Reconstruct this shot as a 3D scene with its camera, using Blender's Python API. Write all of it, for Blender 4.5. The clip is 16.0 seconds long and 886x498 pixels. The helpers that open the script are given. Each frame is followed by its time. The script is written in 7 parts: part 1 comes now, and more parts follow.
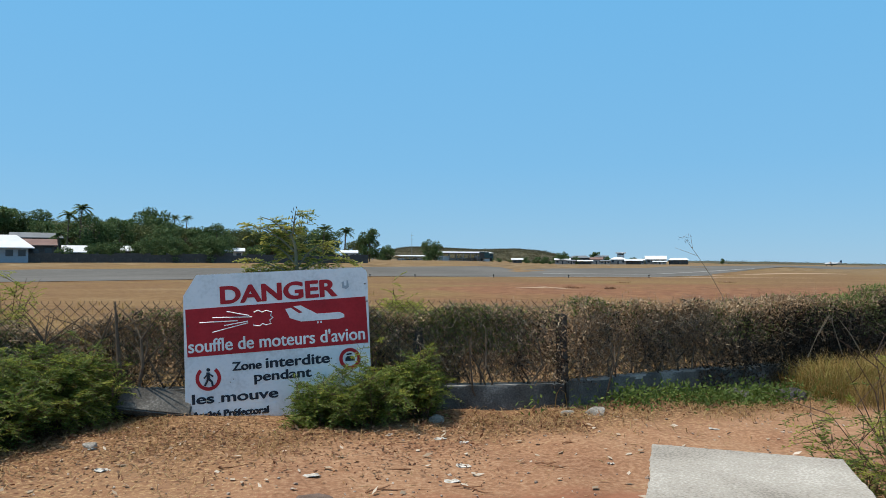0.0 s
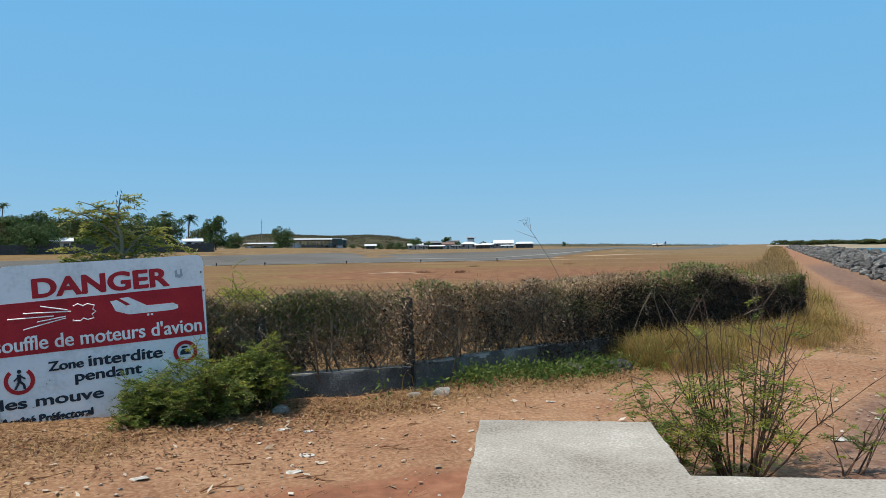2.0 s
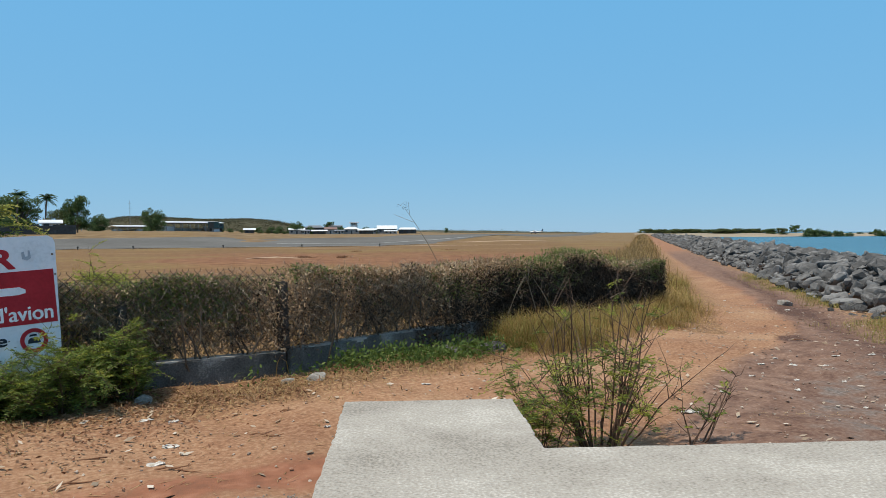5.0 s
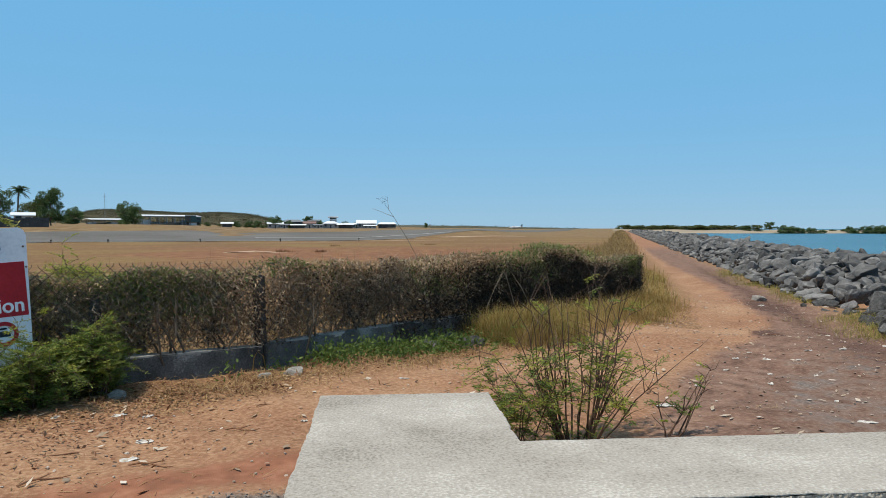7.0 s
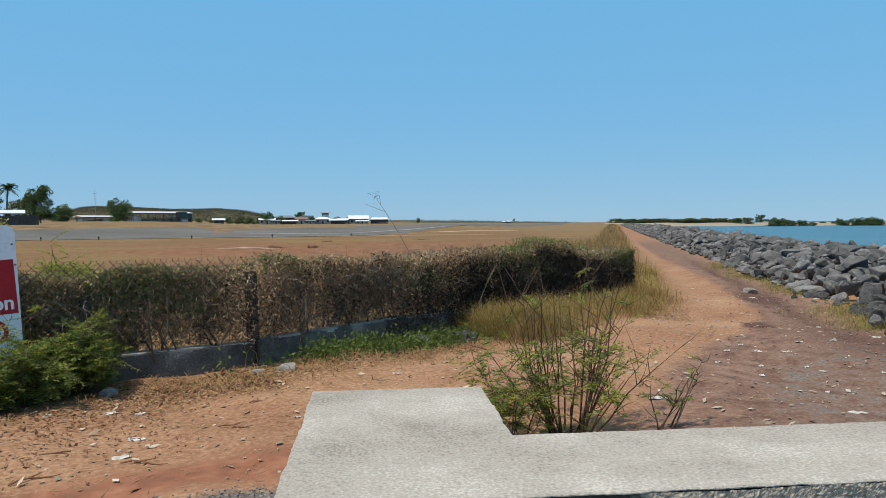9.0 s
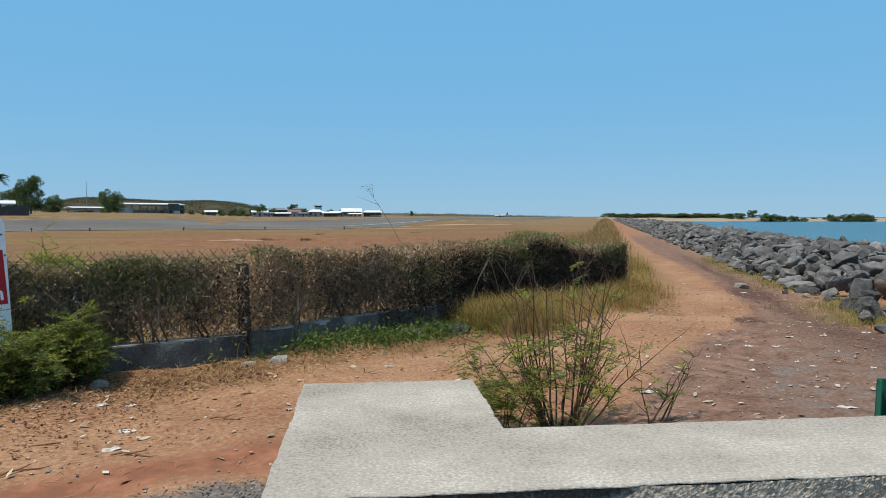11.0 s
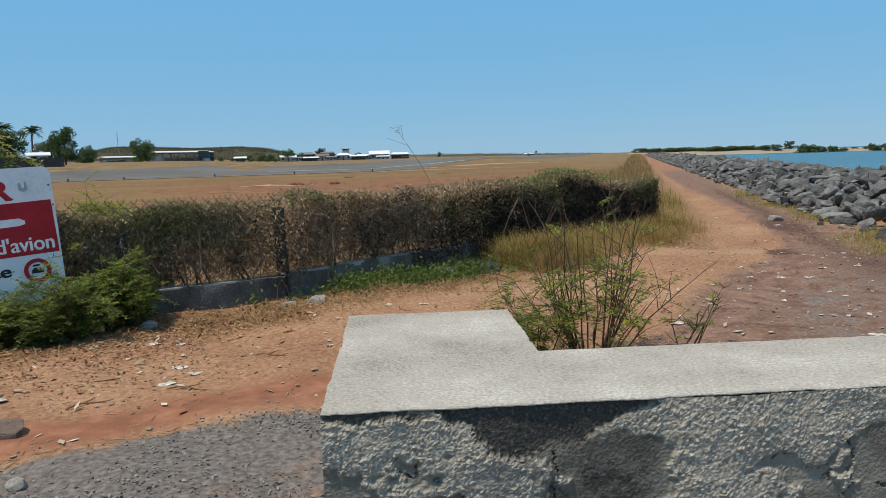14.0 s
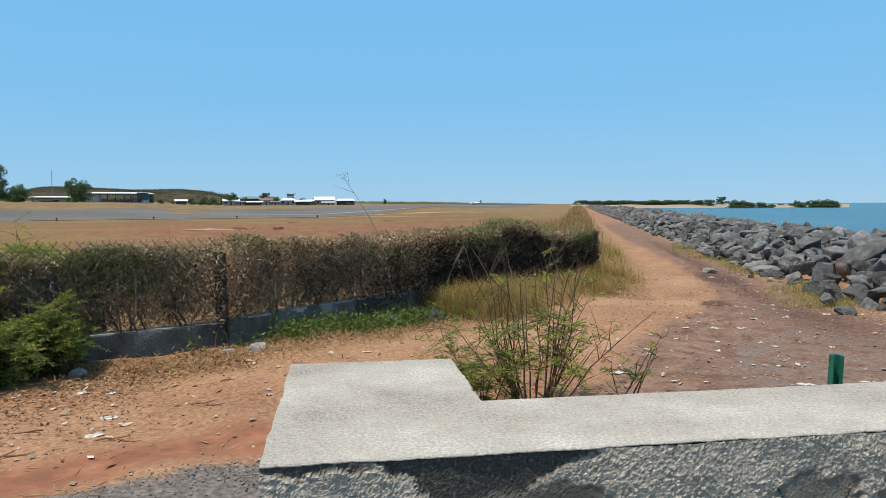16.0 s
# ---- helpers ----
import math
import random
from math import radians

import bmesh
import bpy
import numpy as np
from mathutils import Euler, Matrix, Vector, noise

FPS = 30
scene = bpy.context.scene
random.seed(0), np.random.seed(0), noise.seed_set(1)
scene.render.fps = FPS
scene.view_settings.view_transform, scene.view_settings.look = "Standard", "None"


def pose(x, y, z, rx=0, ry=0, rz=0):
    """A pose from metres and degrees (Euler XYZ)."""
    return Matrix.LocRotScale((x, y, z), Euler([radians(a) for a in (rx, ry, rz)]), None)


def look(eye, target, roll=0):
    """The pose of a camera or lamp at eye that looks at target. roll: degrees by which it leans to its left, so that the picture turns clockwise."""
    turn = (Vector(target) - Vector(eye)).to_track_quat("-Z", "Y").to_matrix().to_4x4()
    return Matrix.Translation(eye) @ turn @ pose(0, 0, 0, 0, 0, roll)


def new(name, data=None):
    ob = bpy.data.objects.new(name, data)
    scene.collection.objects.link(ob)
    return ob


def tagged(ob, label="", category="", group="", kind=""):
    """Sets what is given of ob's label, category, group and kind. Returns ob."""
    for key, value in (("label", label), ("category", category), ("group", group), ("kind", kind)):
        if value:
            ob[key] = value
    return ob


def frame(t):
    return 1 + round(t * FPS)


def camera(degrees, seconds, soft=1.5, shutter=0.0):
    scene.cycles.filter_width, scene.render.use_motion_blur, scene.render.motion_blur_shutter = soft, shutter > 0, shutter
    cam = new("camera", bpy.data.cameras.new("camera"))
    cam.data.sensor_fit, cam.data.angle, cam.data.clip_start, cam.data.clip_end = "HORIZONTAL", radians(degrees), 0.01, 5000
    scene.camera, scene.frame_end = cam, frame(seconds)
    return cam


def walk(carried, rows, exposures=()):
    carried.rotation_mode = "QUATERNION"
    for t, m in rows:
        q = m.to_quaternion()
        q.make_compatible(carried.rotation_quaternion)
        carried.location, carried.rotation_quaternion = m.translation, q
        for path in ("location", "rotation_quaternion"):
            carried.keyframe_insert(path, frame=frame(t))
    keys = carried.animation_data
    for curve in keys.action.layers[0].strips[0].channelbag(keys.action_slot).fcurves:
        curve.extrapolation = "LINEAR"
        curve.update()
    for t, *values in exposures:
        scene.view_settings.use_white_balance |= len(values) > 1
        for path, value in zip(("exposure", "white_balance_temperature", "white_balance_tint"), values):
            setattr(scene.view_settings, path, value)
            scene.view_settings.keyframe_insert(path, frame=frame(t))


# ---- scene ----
cam = camera(65.3, 16.0, soft=0.8)
PATH = [
    (0, (-0.126, 0.025, 1.539), (-0.063, 2.023, 1.582), 0.1),
    (0.5, (-0.079, 0.061, 1.527), (0.13, 2.05, 1.534), -0.6),
    (1, (-0.072, 0.053, 1.525), (0.24, 2.028, 1.503), -0.8),
    (1.5, (-0.042, 0.073, 1.52), (0.365, 2.032, 1.511), -0.8),
    (2, (-0.026, 0.075, 1.52), (0.454, 2.017, 1.52), -0.9),
    (2.5, (-0.002, 0.081, 1.51), (0.563, 1.999, 1.497), -0.8),
    (3, (0.0, 0.071, 1.514), (0.625, 1.971, 1.501), -1.6),
    (3.5, (0.012, 0.071, 1.514), (0.684, 1.954, 1.506), -1.6),
    (4, (0.033, 0.08, 1.504), (0.76, 1.943, 1.476), -1.4),
    (4.5, (0.041, 0.091, 1.5), (0.789, 1.946, 1.474), -1.2),
    (4.7, (0.038, 0.081, 1.5), (0.813, 1.924, 1.46), -0.6),
    (7, (0.05, 0.088, 1.493), (0.902, 1.897, 1.433), -0.0),
    (7.5, (0.057, 0.099, 1.49), (0.921, 1.901, 1.414), -0.0),
    (8, (0.06, 0.097, 1.49), (0.929, 1.897, 1.419), -0.2),
    (8.5, (0.056, 0.093, 1.49), (0.928, 1.891, 1.416), -0.3),
    (9, (0.056, 0.091, 1.492), (0.927, 1.89, 1.417), -0.4),
    (11.3, (0.064, 0.101, 1.488), (0.953, 1.889, 1.393), 0.0),
    (11.5, (0.069, 0.109, 1.487), (0.947, 1.903, 1.394), -0.1),
    (12, (0.066, 0.101, 1.487), (0.964, 1.885, 1.393), 0.1),
    (12.5, (0.062, 0.095, 1.491), (0.956, 1.881, 1.396), 0.1),
    (13, (0.062, 0.099, 1.488), (0.947, 1.889, 1.373), 0.2),
    (13.5, (0.039, 0.071, 1.496), (0.915, 1.857, 1.293), -0.0),
    (14, (-0.006, 0.005, 1.481), (0.797, 1.817, 1.218), -1.6),
    (14.5, (-0.03, -0.028, 1.48), (0.804, 1.77, 1.213), -0.3),
    (15, (-0.026, -0.026, 1.481), (0.897, 1.739, 1.297), -0.2),
    (15.5, (-0.033, -0.034, 1.493), (0.916, 1.717, 1.31), -0.2),
    (16, (-0.015, -0.009, 1.488), (0.94, 1.744, 1.359), -0.3),
]
walk(cam, [(t, look(eye, target, roll)) for t, eye, target, roll in PATH],
     exposures=[(0.0, 0.0), (2.0, -0.05), (4.5, -0.07), (8.0, -0.09), (12.5, -0.1), (13.2, -0.1), (14.0, -0.16), (14.5, 0.0), (16.0, 0.08)])
# ---- light ----
SUN_BEARING, SUN_HEIGHT = -95.0, 67.0     # degrees right of +y, degrees above the horizon

world = bpy.data.worlds.new("sky")
scene.world = world
world.use_nodes = True
wt = world.node_tree
sky = wt.nodes.new("ShaderNodeTexSky")
sky.sky_type, sky.sun_disc = "NISHITA", False
sky.sun_elevation, sky.sun_rotation = radians(SUN_HEIGHT), radians(SUN_BEARING)
sky.dust_density, sky.ozone_density, sky.air_density = 0.0, 4.0, 1.0
coord = wt.nodes.new("ShaderNodeTexCoord")
split = wt.nodes.new("ShaderNodeSeparateXYZ")
tone = wt.nodes.new("ShaderNodeValToRGB")
tone.color_ramp.elements[0].position, tone.color_ramp.elements[0].color = 0.0, (2.75, 5.4, 7.9, 1)
tone.color_ramp.elements[1].position, tone.color_ramp.elements[1].color = 0.45, (1.55, 5.1, 9.0, 1)
mid = tone.color_ramp.elements.new(0.14)
mid.color = (2.05, 5.2, 8.4, 1)
high = tone.color_ramp.elements.new(0.85)
high.color = (4.6, 5.9, 7.6, 1)
blend = wt.nodes.new("ShaderNodeMix")
blend.data_type = "RGBA"
blend.inputs[0].default_value = 0.85
wt.links.new(coord.outputs["Generated"], split.inputs[0])
wt.links.new(split.outputs[2], tone.inputs[0])
wt.links.new(sky.outputs[0], blend.inputs[6])
wt.links.new(tone.outputs[0], blend.inputs[7])
wt.links.new(blend.outputs[2], wt.nodes["Background"].inputs[0])
wt.nodes["Background"].inputs[1].default_value = 0.1

sun = new("sun", bpy.data.lights.new("sun", "SUN"))
sun.data.energy, sun.data.angle, sun.data.color = 4.3, radians(0.55), (1.0, 0.91, 0.77)
sb, sh = radians(SUN_BEARING), radians(SUN_HEIGHT)
sun.matrix_world = look((math.sin(sb) * math.cos(sh) * 50, math.cos(sb) * math.cos(sh) * 50, math.sin(sh) * 50), (0, 0, 0))


# ---- materials ----
def surface(name, colours, scale=4.0, fine=60.0, rough=0.85, bump=0.3, depth=0.01, metal=0.0, vary=0.0, island=0.0, through_light=0.0, spec=0.3, grit=0.45):
    """Colours blended over a coarse noise, spotted by a fine one, with a relief of both."""
    m = bpy.data.materials.new(name)
    m.use_nodes = True
    t = m.node_tree
    b = t.nodes["Principled BSDF"]
    tc = t.nodes.new("ShaderNodeTexCoord")
    n1, n2 = t.nodes.new("ShaderNodeTexNoise"), t.nodes.new("ShaderNodeTexNoise")
    n1.inputs["Scale"].default_value, n1.inputs["Detail"].default_value, n1.inputs["Roughness"].default_value = scale, 6, 0.6
    n2.inputs["Scale"].default_value, n2.inputs["Detail"].default_value = fine, 3
    for n in (n1, n2):
        t.links.new(tc.outputs["Object"], n.inputs["Vector"])
    add = t.nodes.new("ShaderNodeMath")
    add.operation = "MULTIPLY_ADD"
    t.links.new(n2.outputs[0], add.inputs[0])
    add.inputs[1].default_value = grit
    t.links.new(n1.outputs[0], add.inputs[2])
    last = add
    for node, socket, amount in (("ShaderNodeObjectInfo", "Random", vary), ("ShaderNodeNewGeometry", "Random Per Island", island)):
        if amount:
            info, mix = t.nodes.new(node), t.nodes.new("ShaderNodeMath")
            mix.operation, mix.inputs[1].default_value = "MULTIPLY_ADD", amount
            t.links.new(info.outputs[socket], mix.inputs[0])
            t.links.new(last.outputs[0], mix.inputs[2])
            last = mix
    top = vary + island
    ramp = t.nodes.new("ShaderNodeValToRGB")
    lo, hi = 0.255 + 0.5 * grit, 0.755 + 0.5 * grit + top
    rescale = t.nodes.new("ShaderNodeMapRange")
    rescale.inputs[1].default_value, rescale.inputs[2].default_value = lo, hi
    t.links.new(last.outputs[0], rescale.inputs[0])
    t.links.new(rescale.outputs[0], ramp.inputs[0])
    e = ramp.color_ramp.elements
    while len(e) < len(colours):
        e.new(0.5)
    for k, c in enumerate(colours):
        e[k].position, e[k].color = k / max(1, len(colours) - 1), (*c, 1)
    t.links.new(ramp.outputs[0], b.inputs["Base Color"])
    b.inputs["Roughness"].default_value, b.inputs["Metallic"].default_value = rough, metal
    b.inputs["Specular IOR Level"].default_value = spec
    if bump:
        bp = t.nodes.new("ShaderNodeBump")
        bp.inputs["Strength"].default_value, bp.inputs["Distance"].default_value = bump, depth
        t.links.new(add.outputs[0], bp.inputs["Height"])
        t.links.new(bp.outputs[0], b.inputs["Normal"])
    if through_light:
        tr, mx = t.nodes.new("ShaderNodeBsdfTranslucent"), t.nodes.new("ShaderNodeMixShader")
        mx.inputs[0].default_value = through_light
        t.links.new(ramp.outputs[0], tr.inputs[0])
        t.links.new(b.outputs[0], mx.inputs[1])
        t.links.new(tr.outputs[0], mx.inputs[2])
        t.links.new(mx.outputs[0], t.nodes["Material Output"].inputs[0])
    return m


CONCRETE_TOP = surface("pale_concrete", [(0.23, 0.205, 0.171), (0.325, 0.291, 0.245), (0.37, 0.334, 0.285), (0.41, 0.373, 0.32), (0.52, 0.484, 0.425)], 3.0, 120, 0.95, 0.8, 0.005, grit=1.0)
KERB = surface("weathered_concrete", [(0.03, 0.028, 0.025), (0.075, 0.07, 0.063), (0.13, 0.122, 0.11), (0.3, 0.28, 0.25)], 2.2, 55, 0.9, 0.8, 0.012)
ASPHALT = surface("grey_asphalt", [(0.105, 0.102, 0.095), (0.14, 0.136, 0.128), (0.18, 0.173, 0.162)], 0.05, 1.5, 1.0, 0, spec=0.0)
PAINT_LINE = surface("worn_road_paint", [(0.24, 0.235, 0.22), (0.4, 0.395, 0.375)], 0.5, 5, 0.8, 0)
ROCK = surface("grey_basalt", [(0.035, 0.034, 0.033), (0.125, 0.121, 0.117), (0.33, 0.318, 0.302)], 2.6, 16, 0.95, 1.0, 0.06, vary=0.42, spec=0.1)
ROCK_STUFF = surface("grey_basalt_far", [(0.035, 0.034, 0.033), (0.12, 0.116, 0.112), (0.31, 0.3, 0.286)], 1.6, 9, 0.95, 1.0, 0.06, island=0.4, spec=0.1)
STONE_RED = surface("brown_boulder", [(0.10, 0.07, 0.055), (0.2, 0.14, 0.11)], 2, 20, 0.85, 0.8, 0.03)
STONE_PALE = surface("pale_stone", [(0.16, 0.145, 0.125), (0.3, 0.275, 0.24), (0.44, 0.41, 0.37)], 3, 25, 0.9, 0.6, 0.02)
PEBBLE = surface("gravel_stone", [(0.085, 0.075, 0.066), (0.19, 0.17, 0.15), (0.36, 0.33, 0.293)], 4, 40, 0.9, 0.3, 0.004, island=0.5)
CHIP = surface("track_stone", [(0.16, 0.11, 0.08), (0.32, 0.24, 0.185), (0.62, 0.54, 0.45)], 4, 40, 0.9, 0.3, 0.004, island=0.6)
PAPER = surface("dirty_white_paper", [(0.3, 0.26, 0.21), (0.52, 0.48, 0.42), (0.7, 0.68, 0.64)], 14, 60, 0.7, 0.3, 0.003)
SIGN_WHITE = surface("white_sign_paint", [(0.55, 0.57, 0.58), (0.74, 0.76, 0.78), (0.8, 0.81, 0.82)], 2.5, 30, 0.45, 0.1, 0.002)
SIGN_RED = surface("red_sign_paint", [(0.27, 0.008, 0.012), (0.38, 0.012, 0.02), (0.45, 0.02, 0.03)], 3, 40, 0.45, 0.1, 0.002)
SIGN_INK = surface("dark_blue_sign_ink", [(0.008, 0.014, 0.025), (0.02, 0.03, 0.045)], 4, 40, 0.5, 0)
SIGN_GREY = surface("faded_grey_print", [(0.28, 0.33, 0.38), (0.38, 0.42, 0.46)], 8, 60, 0.6, 0)
RUST = surface("rusty_wire", [(0.06, 0.042, 0.033), (0.13, 0.09, 0.064), (0.24, 0.19, 0.145)], 8, 60, 0.8, 0, metal=0.2)
POSTWOOD = surface("weathered_post", [(0.025, 0.02, 0.017), (0.06, 0.05, 0.042), (0.12, 0.105, 0.09)], 6, 50, 0.9, 0.6, 0.01)
PALE_TWIG = surface("bleached_vine_twig", [(0.13, 0.095, 0.065), (0.3, 0.235, 0.165), (0.52, 0.44, 0.33)], 2, 30, 0.9, 0, island=0.5)
TWIG = surface("dry_vine_twig", [(0.03, 0.021, 0.015), (0.09, 0.064, 0.045), (0.26, 0.2, 0.14)], 2, 30, 0.9, 0, island=0.5)
# vine leaf darkened so that its colour carries the hedge's shade
SHADELEAF = surface("shade_dark_vine_leaf", [(0.012, 0.009, 0.007), (0.034, 0.025, 0.018), (0.1, 0.072, 0.05)], 1.5, 30, 0.95, 0, island=0.5)
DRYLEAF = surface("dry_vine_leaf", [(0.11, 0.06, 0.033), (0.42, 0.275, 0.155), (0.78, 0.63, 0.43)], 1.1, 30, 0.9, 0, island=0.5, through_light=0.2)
VINEGREEN = surface("green_vine_leaf", [(0.06, 0.075, 0.02), (0.15, 0.185, 0.05), (0.3, 0.34, 0.12)], 1.5, 30, 0.7, 0, island=0.5, through_light=0.35)
LEAF = surface("feathery_leaf", [(0.032, 0.064, 0.011), (0.13, 0.185, 0.031), (0.33, 0.37, 0.085)], 2, 30, 0.6, 0, island=0.45, through_light=0.35)
LEAF_YOUNG = surface("yellow_green_leaf", [(0.13, 0.15, 0.02), (0.31, 0.35, 0.055), (0.5, 0.46, 0.12)], 2, 30, 0.6, 0, island=0.45, through_light=0.5)
SAPLING_LEAF = surface("pale_sapling_leaf", [(0.2, 0.19, 0.03), (0.42, 0.43, 0.09), (0.6, 0.47, 0.18)], 2, 30, 0.6, 0, island=0.5, through_light=0.5)
STEM = surface("red_brown_stem", [(0.035, 0.02, 0.014), (0.095, 0.055, 0.036), (0.2, 0.135, 0.09)], 5, 40, 0.75, 0.2, 0.003, island=0.4)
STEM_GREEN = surface("grey_green_stem", [(0.1, 0.1, 0.06), (0.2, 0.19, 0.12)], 5, 40, 0.75, 0.2, 0.003)
STRAW = surface("dry_straw", [(0.17, 0.1, 0.045), (0.34, 0.22, 0.1), (0.55, 0.41, 0.22)], 0.8, 30, 0.85, 0, island=0.5, through_light=0.3)
CHIP_PALE = surface("pale_chip", [(0.16, 0.1, 0.06), (0.4, 0.31, 0.22), (0.66, 0.6, 0.52)], 2, 30, 0.85, 0, island=0.7)
LITTER = surface("dead_leaf", [(0.08, 0.034, 0.02), (0.24, 0.115, 0.06), (0.52, 0.34, 0.2)], 1.2, 30, 0.85, 0, island=0.6, through_light=0.15)
GRASS_GOLD = surface("golden_grass", [(0.16, 0.105, 0.03), (0.35, 0.23, 0.08), (0.52, 0.38, 0.16)], 0.5, 20, 0.8, 0, island=0.4, through_light=0.35)
DRYGRASS = surface("dry_tan_grass", [(0.12, 0.075, 0.03), (0.27, 0.175, 0.08), (0.44, 0.32, 0.17)], 0.4, 20, 0.8, 0, island=0.4, through_light=0.3)
GRASS_GREEN = surface("green_weed", [(0.04, 0.07, 0.015), (0.105, 0.16, 0.033), (0.23, 0.28, 0.075)], 1.2, 30, 0.7, 0, island=0.4, through_light=0.35)
GRASS_WEED = surface("yellow_green_grass", [(0.13, 0.12, 0.028), (0.27, 0.235, 0.06), (0.43, 0.37, 0.13)], 0.9, 30, 0.7, 0, island=0.4, through_light=0.35)
TREE_DARK = surface("dark_tree_leaf", [(0.036, 0.068, 0.022), (0.085, 0.135, 0.045), (0.175, 0.22, 0.085)], 0.25, 4, 0.7, 0, island=0.4, through_light=0.25)
TREE_OLIVE = surface("olive_tree_leaf", [(0.05, 0.068, 0.023), (0.115, 0.14, 0.048), (0.2, 0.21, 0.085)], 0.2, 4, 0.7, 0, island=0.4, through_light=0.25)
HILL_LEAF = surface("hill_scrub_leaf", [(0.062, 0.056, 0.03), (0.1, 0.088, 0.045), (0.155, 0.128, 0.07)], 0.03, 1, 0.8, 0, island=0.35, through_light=0.2)
BARK = surface("grey_bark", [(0.07, 0.055, 0.042), (0.16, 0.13, 0.1)], 2, 20, 0.9, 0.5, 0.02)
ROOF_WHITE = surface("white_sheet_roof", [(0.62, 0.63, 0.63), (0.78, 0.78, 0.77)], 0.4, 5, 0.45, 0)
ROOF_BROWN = surface("brown_sheet_roof", [(0.16, 0.09, 0.07), (0.26, 0.16, 0.13)], 0.4, 5, 0.6, 0)
ROOF_GREY = surface("grey_sheet_roof", [(0.13, 0.14, 0.15), (0.22, 0.23, 0.24)], 0.4, 5, 0.6, 0)
PLASTER = surface("pale_plaster", [(0.5, 0.52, 0.53), (0.66, 0.67, 0.67)], 0.5, 6, 0.85, 0)
PLASTER_BLUE = surface("blue_grey_plaster", [(0.2, 0.27, 0.34), (0.3, 0.37, 0.43)], 0.5, 6, 0.85, 0)
HALL_WALL = surface("weathered_hall_wall", [(0.16, 0.155, 0.145), (0.3, 0.29, 0.275), (0.42, 0.41, 0.39)], 0.15, 3, 0.85, 0)
# also the painted shade between boulders and under open airport roofs
DARKWALL = surface("dark_stained_wall_and_shade", [(0.03, 0.032, 0.034), (0.06, 0.062, 0.062), (0.11, 0.11, 0.105)], 0.3, 4, 0.9, 0)
PANE = surface("dark_window_glass", [(0.015, 0.02, 0.025), (0.035, 0.045, 0.055)], 0.6, 3, 0.15, 0, spec=0.5)
STEEL = surface("grey_steel", [(0.2, 0.21, 0.22), (0.3, 0.31, 0.32)], 3, 20, 0.5, 0, metal=0.5)
GREENPAINT = surface("green_painted_steel", [(0.008, 0.07, 0.045), (0.015, 0.13, 0.085), (0.03, 0.17, 0.11)], 6, 40, 0.45, 0.2, 0.003)
PLANE_WHITE = surface("white_aircraft_paint", [(0.7, 0.71, 0.72), (0.8, 0.81, 0.82)], 1, 8, 0.3, 0)
PLANE_BLUE = surface("dark_blue_aircraft_paint", [(0.01, 0.03, 0.07), (0.02, 0.05, 0.1)], 1, 8, 0.3, 0)
RUBBER = surface("black_rubber", [(0.012, 0.012, 0.012), (0.03, 0.03, 0.03)], 8, 60, 0.8, 0)
SAND = surface("pale_beach_sand", [(0.27, 0.21, 0.14), (0.36, 0.29, 0.2)], 0.1, 3, 0.9, 0)


